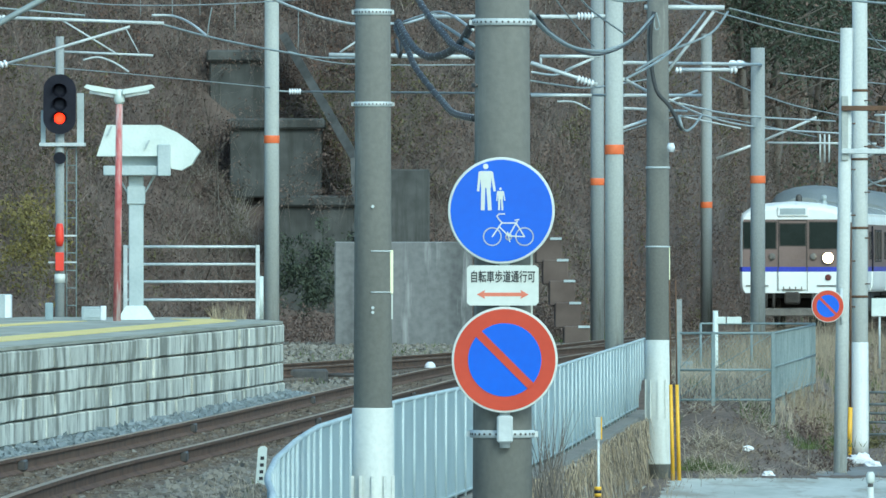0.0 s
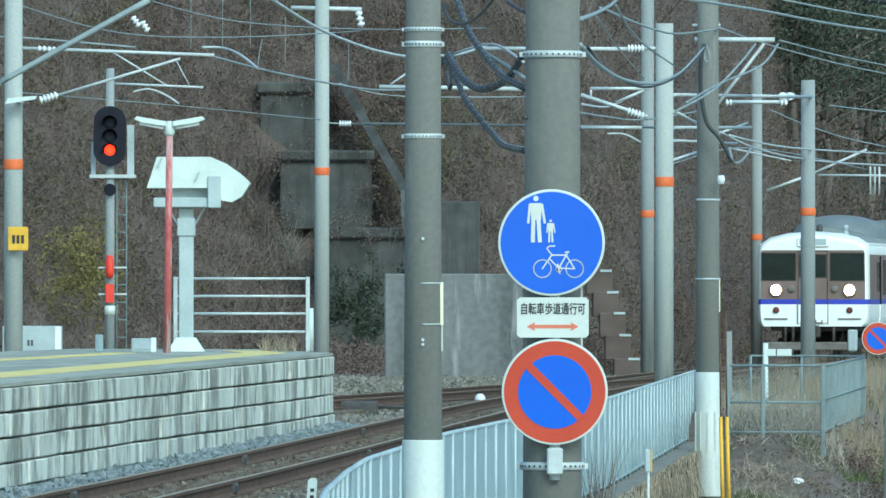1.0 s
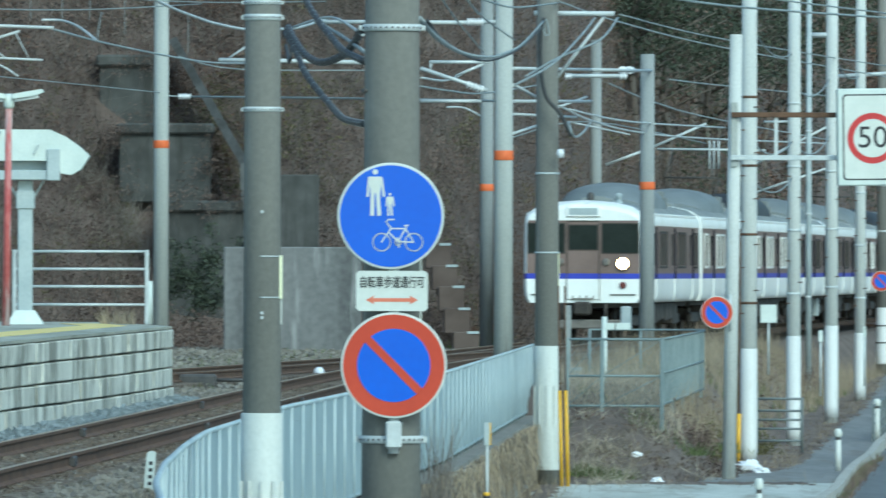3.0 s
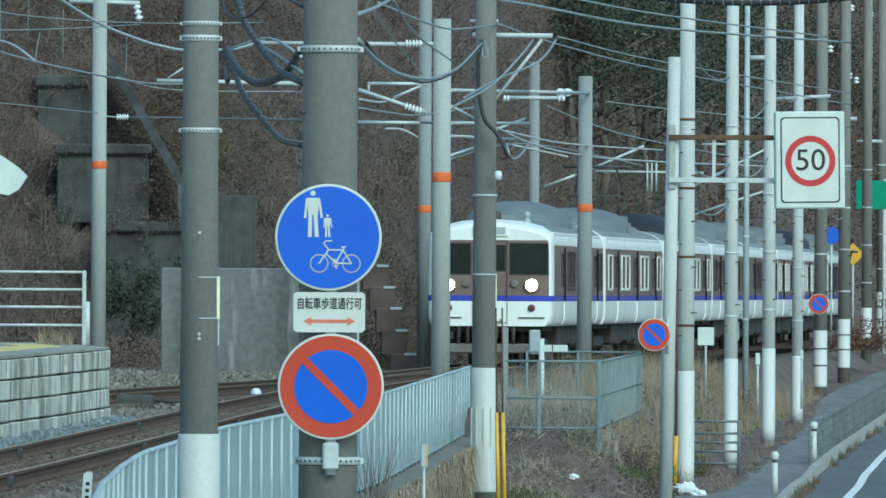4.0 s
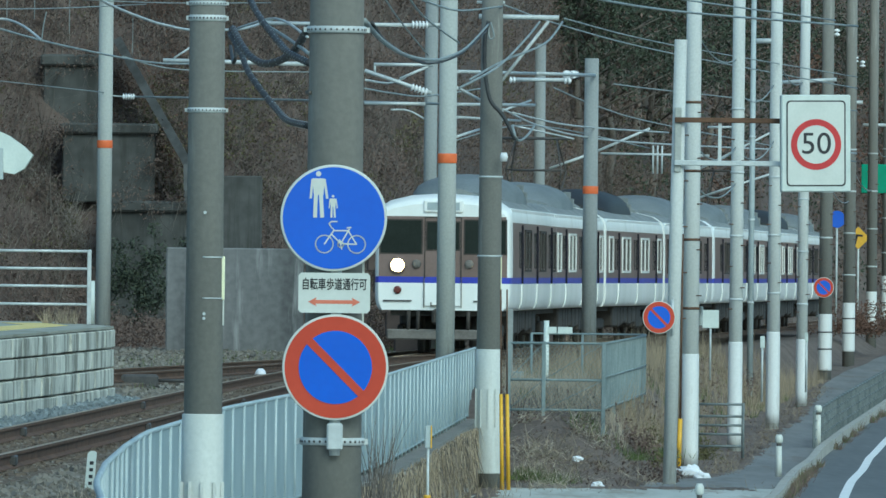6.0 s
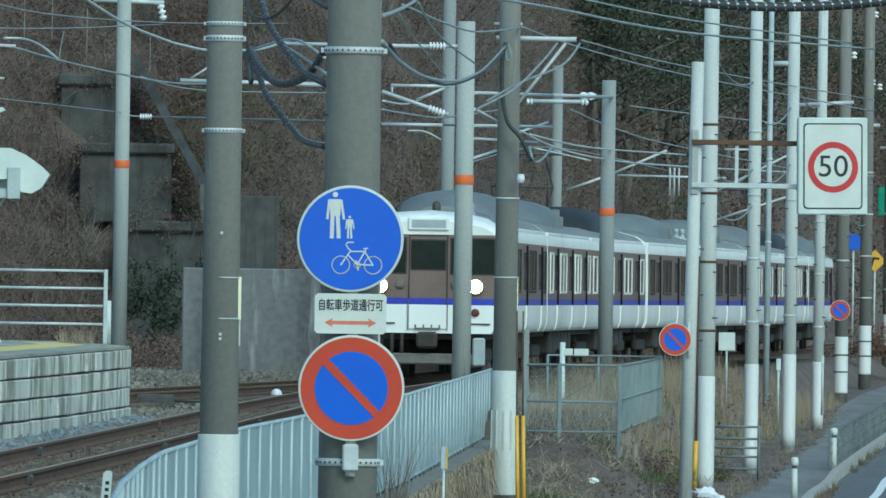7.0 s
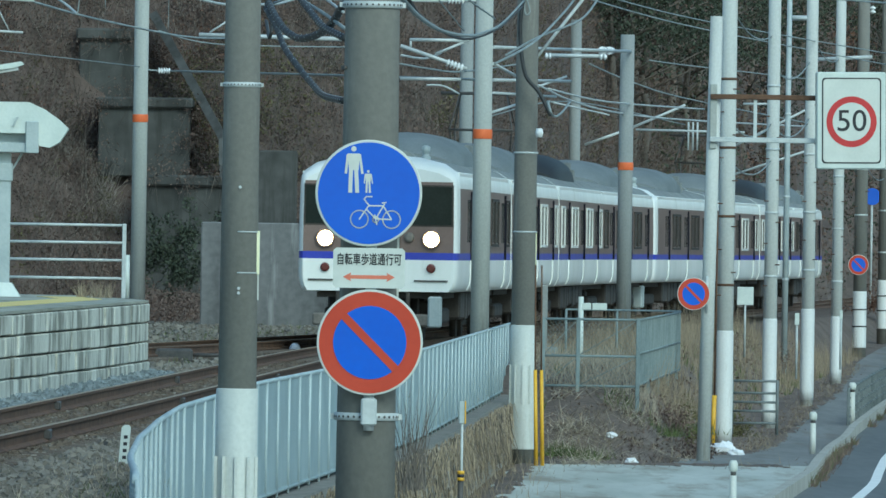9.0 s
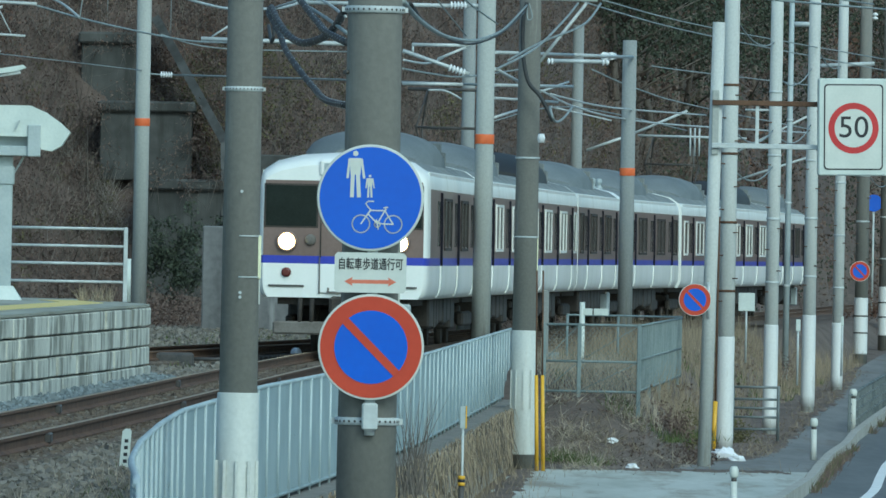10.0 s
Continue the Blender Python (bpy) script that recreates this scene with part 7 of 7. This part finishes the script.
stems("verge_straw", verge_pts, 0.2, 0.007, 1.6, DRYGRASS, "dead straw along the footpath's edge", "straw", 92)
leaves("verge_leaves", verge_pts[::2], 4, (0.3, 0.5, 0.02), 0.022, SCRUB, "dead leaves on the verge", "leaves", 93)
stems("loop_grass", [(rng.uniform(2.4, 4.3), rng.uniform(279, 288), -0.3) for _ in range(900)], 0.24, 0.010, 0.4, GRASS, "fresh green grass beyond the loop rails", "grass", 115)
clump = []
for k in range(30):
    cx, cy = (4.3 + abs(rng.normal()) * 0.55, 195.5 + rng.normal() * 2.6) if k < 20 else (rng.uniform(5.2, 6.4), rng.uniform(195, 204))
    for _ in range(46):
        x, y = cx + rng.normal() * 0.16, cy + rng.normal() * 0.35
        clump.append((x, y, max(ground_z(x, y), road_z(y)) + rng.uniform(-0.02, 0.10)))
stems("straw_clumps", clump, 0.42, 0.009, 1.4, STRAW_PALE, "bleached straw lying in clumps on the bank", "straw", 94, 0.4)
stems("gate_straw", [on_ground(rng.uniform(4.25, 6.3), rng.uniform(200.6, 208), -0.03) for _ in range(1500)], 0.38, 0.007, 0.3, STRAW_PALE, "pale dry grass standing behind the gate", "grass", 114)
twigs = [on_ground(rng.uniform(4.2, 7.4), rng.uniform(193, 206), -0.02) for _ in range(420)]
stems("bank_twigs", twigs, 0.5, 0.006, 0.9, TWIG, "dark dead stalks standing on the bank", "stalks", 101, 0.7)
rubble = [on_ground(rng.uniform(4.2, 7.4), rng.uniform(192.5, 206), 0.0) for _ in range(500)]
leaves("bank_rubble", rubble, 5, (0.3, 0.4, 0.03), 0.032, SCRUB, "dark leaf litter on the bare bank", "leaf litter", 102)
for x, y, h, seed in ((6.55, 203.0, 0.55, 103), (7.15, 209.0, 0.6, 104), (6.9, 199.5, 0.3, 105), (8.9, 232.0, 0.5, 106)):
    base = max(ground_z(x, y), road_z(y))
    leaves("bank_shrub", [(x + rng.normal() * 0.16, y + rng.normal() * 0.3, base + abs(rng.normal()) * h * 0.5) for _ in range(26)], 34, (0.14, 0.2, 0.16), 0.03, SCRUB if seed % 2 else SCRUB_GREEN, "small brown winter shrub on the bank", "shrub", seed)
tuft = []
for u, y in ((4.3, 193.5), (4.75, 193.3), (6.3, 200), (7.3, 214), (8.3, 232)):
    tuft += [(u + rng.normal() * 0.22, y + rng.normal() * 0.4, max(ground_z(u, y), road_z(y)) - 0.02) for _ in range(160)]
stems("green_tufts", tuft, 0.24, 0.010, 0.6, GRASS, "small tufts of fresh green grass", "grass", 95)
leaves("low_bushes", [(x, y, -0.1 + abs(rng.normal()) * 0.35) for x, y in [(rng.uniform(-6.5, 3.2), rng.uniform(276, 280)) for _ in range(240)]], 60, (0.4, 0.3, 0.4), 0.04, SCRUB, "brown brush at the hill's foot", "brush", 63)
leaves("roadside_bush", [(19.934 + rng.normal() * 0.6, 385 + rng.normal() * 1.5, -0.181 + abs(rng.normal()) * 0.4) for _ in range(70)], 60, (0.3, 0.3, 0.25), 0.045, RUSTLEAF, "dark red low bush beside the far footpath", "bush", 68)
leaves("bank_bush", [(12.561 - 0.9 + rng.normal() * 0.6, 296 + rng.normal() * 3, -1.3 + abs(rng.normal()) * 0.25) for _ in range(40)], 60, (0.3, 0.3, 0.25), 0.025, SCRUB, "brown weeds on the slope behind the poles", "weeds", 69)
leaves("yellow_shrub", [(-9.603 + rng.normal() * 0.4, 266 + rng.normal() * 0.4, 2.335 + rng.normal() * 0.55) for _ in range(90)], 36, (0.3, 0.3, 0.3), 0.045, SHRUB_YELLOW, "yellowish green shrub at the hill's foot", "shrub", 96)
leaves("dark_bush", [(-3.334 + rng.normal() * 0.45, 279 + rng.normal() * 0.3, 1.387 + rng.normal() * 0.45) for _ in range(60)], 80, (0.25, 0.25, 0.25), 0.045, EVERGREEN, "dark green bush before the concrete tier", "bush", 64)


# ---- pieces: platform blocks, wall stones
g = Geo()
g.box(-0.11, 0.02, 0.02, 1.98, 0.010, 0.226, 0, 0.013)
block_me = g.mesh("block", BLOCK)


def course_height(y):
    """The courses grow a little taller towards the platform's end."""
    return 0.235 + 0.034 * smooth(112, 158, y)


for r in range(5):
    y = 96.0 + (1.0 if r % 2 else 0)
    while y < P_END - 0.3:
        h = course_height(y + 1)
        z = 0.88 - h * (r + 1)
        o = new("block", block_me)
        o.parent = plat
        yaw = -math.degrees(math.atan(edge_x(y + 1) - edge_x(y)))
        tilt = math.degrees(math.atan(-(r + 0.5) * (course_height(y + 2) - course_height(y)) / 2))
        fit = min(1.0, (P_END + 0.02 - y) / 2.0)
        o.matrix_basis = pose(edge_x(y) + random.uniform(-0.016, 0.010), y, z + random.uniform(-0.004, 0.004), tilt, 0, yaw + random.uniform(-0.25, 0.25)) @ Matrix.Diagonal((1, fit, h / 0.235, 1))
        y += 2.0
stone_mes = []
for k in range(6):
    g = Geo()
    w, h = 0.52, 0.33
    pts = []
    for x, z in ((0.03, 0.0), (w - 0.04, 0.01), (w, 0.06), (w - 0.02, h - 0.03), (w - 0.1, h), (0.05, h - 0.02), (0.0, h * 0.6), (0.01, 0.08)):
        pts.append((x + random.uniform(-0.03, 0.03), z + random.uniform(-0.02, 0.02)))
    g.slab(pts, 0.0, 0.16)
    n = len(pts)
    o = len(g.v)
    cx, cz = sum(p[0] for p in pts) / n, sum(p[1] for p in pts) / n
    g.add([(p[0], 0.0, p[1]) for p in pts] + [(cx + (p[0] - cx) * 0.7, -0.05, cz + (p[1] - cz) * 0.7) for p in pts], [(i, (i + 1) % n, n + (i + 1) % n, n + i) for i in range(n)] + [tuple(range(n, 2 * n))])
    stone_mes.append(g.mesh("stone", STONE))
for r in range(3):
    y = 140.0 + 0.2 * r
    k = 0
    while y < 190 and k < 95:
        o = new("stone", stone_mes[random.randrange(6)])
        o.parent = wall
        slope = fence_x(y + 0.5) - fence_x(y)
        o.matrix_basis = pose(fence_x(y) + 0.29, y, -1.24 - 0.34 * r, 0, 0, 90 - math.degrees(math.atan(slope * 2)))
        y += 0.53
        k += 1


motions()
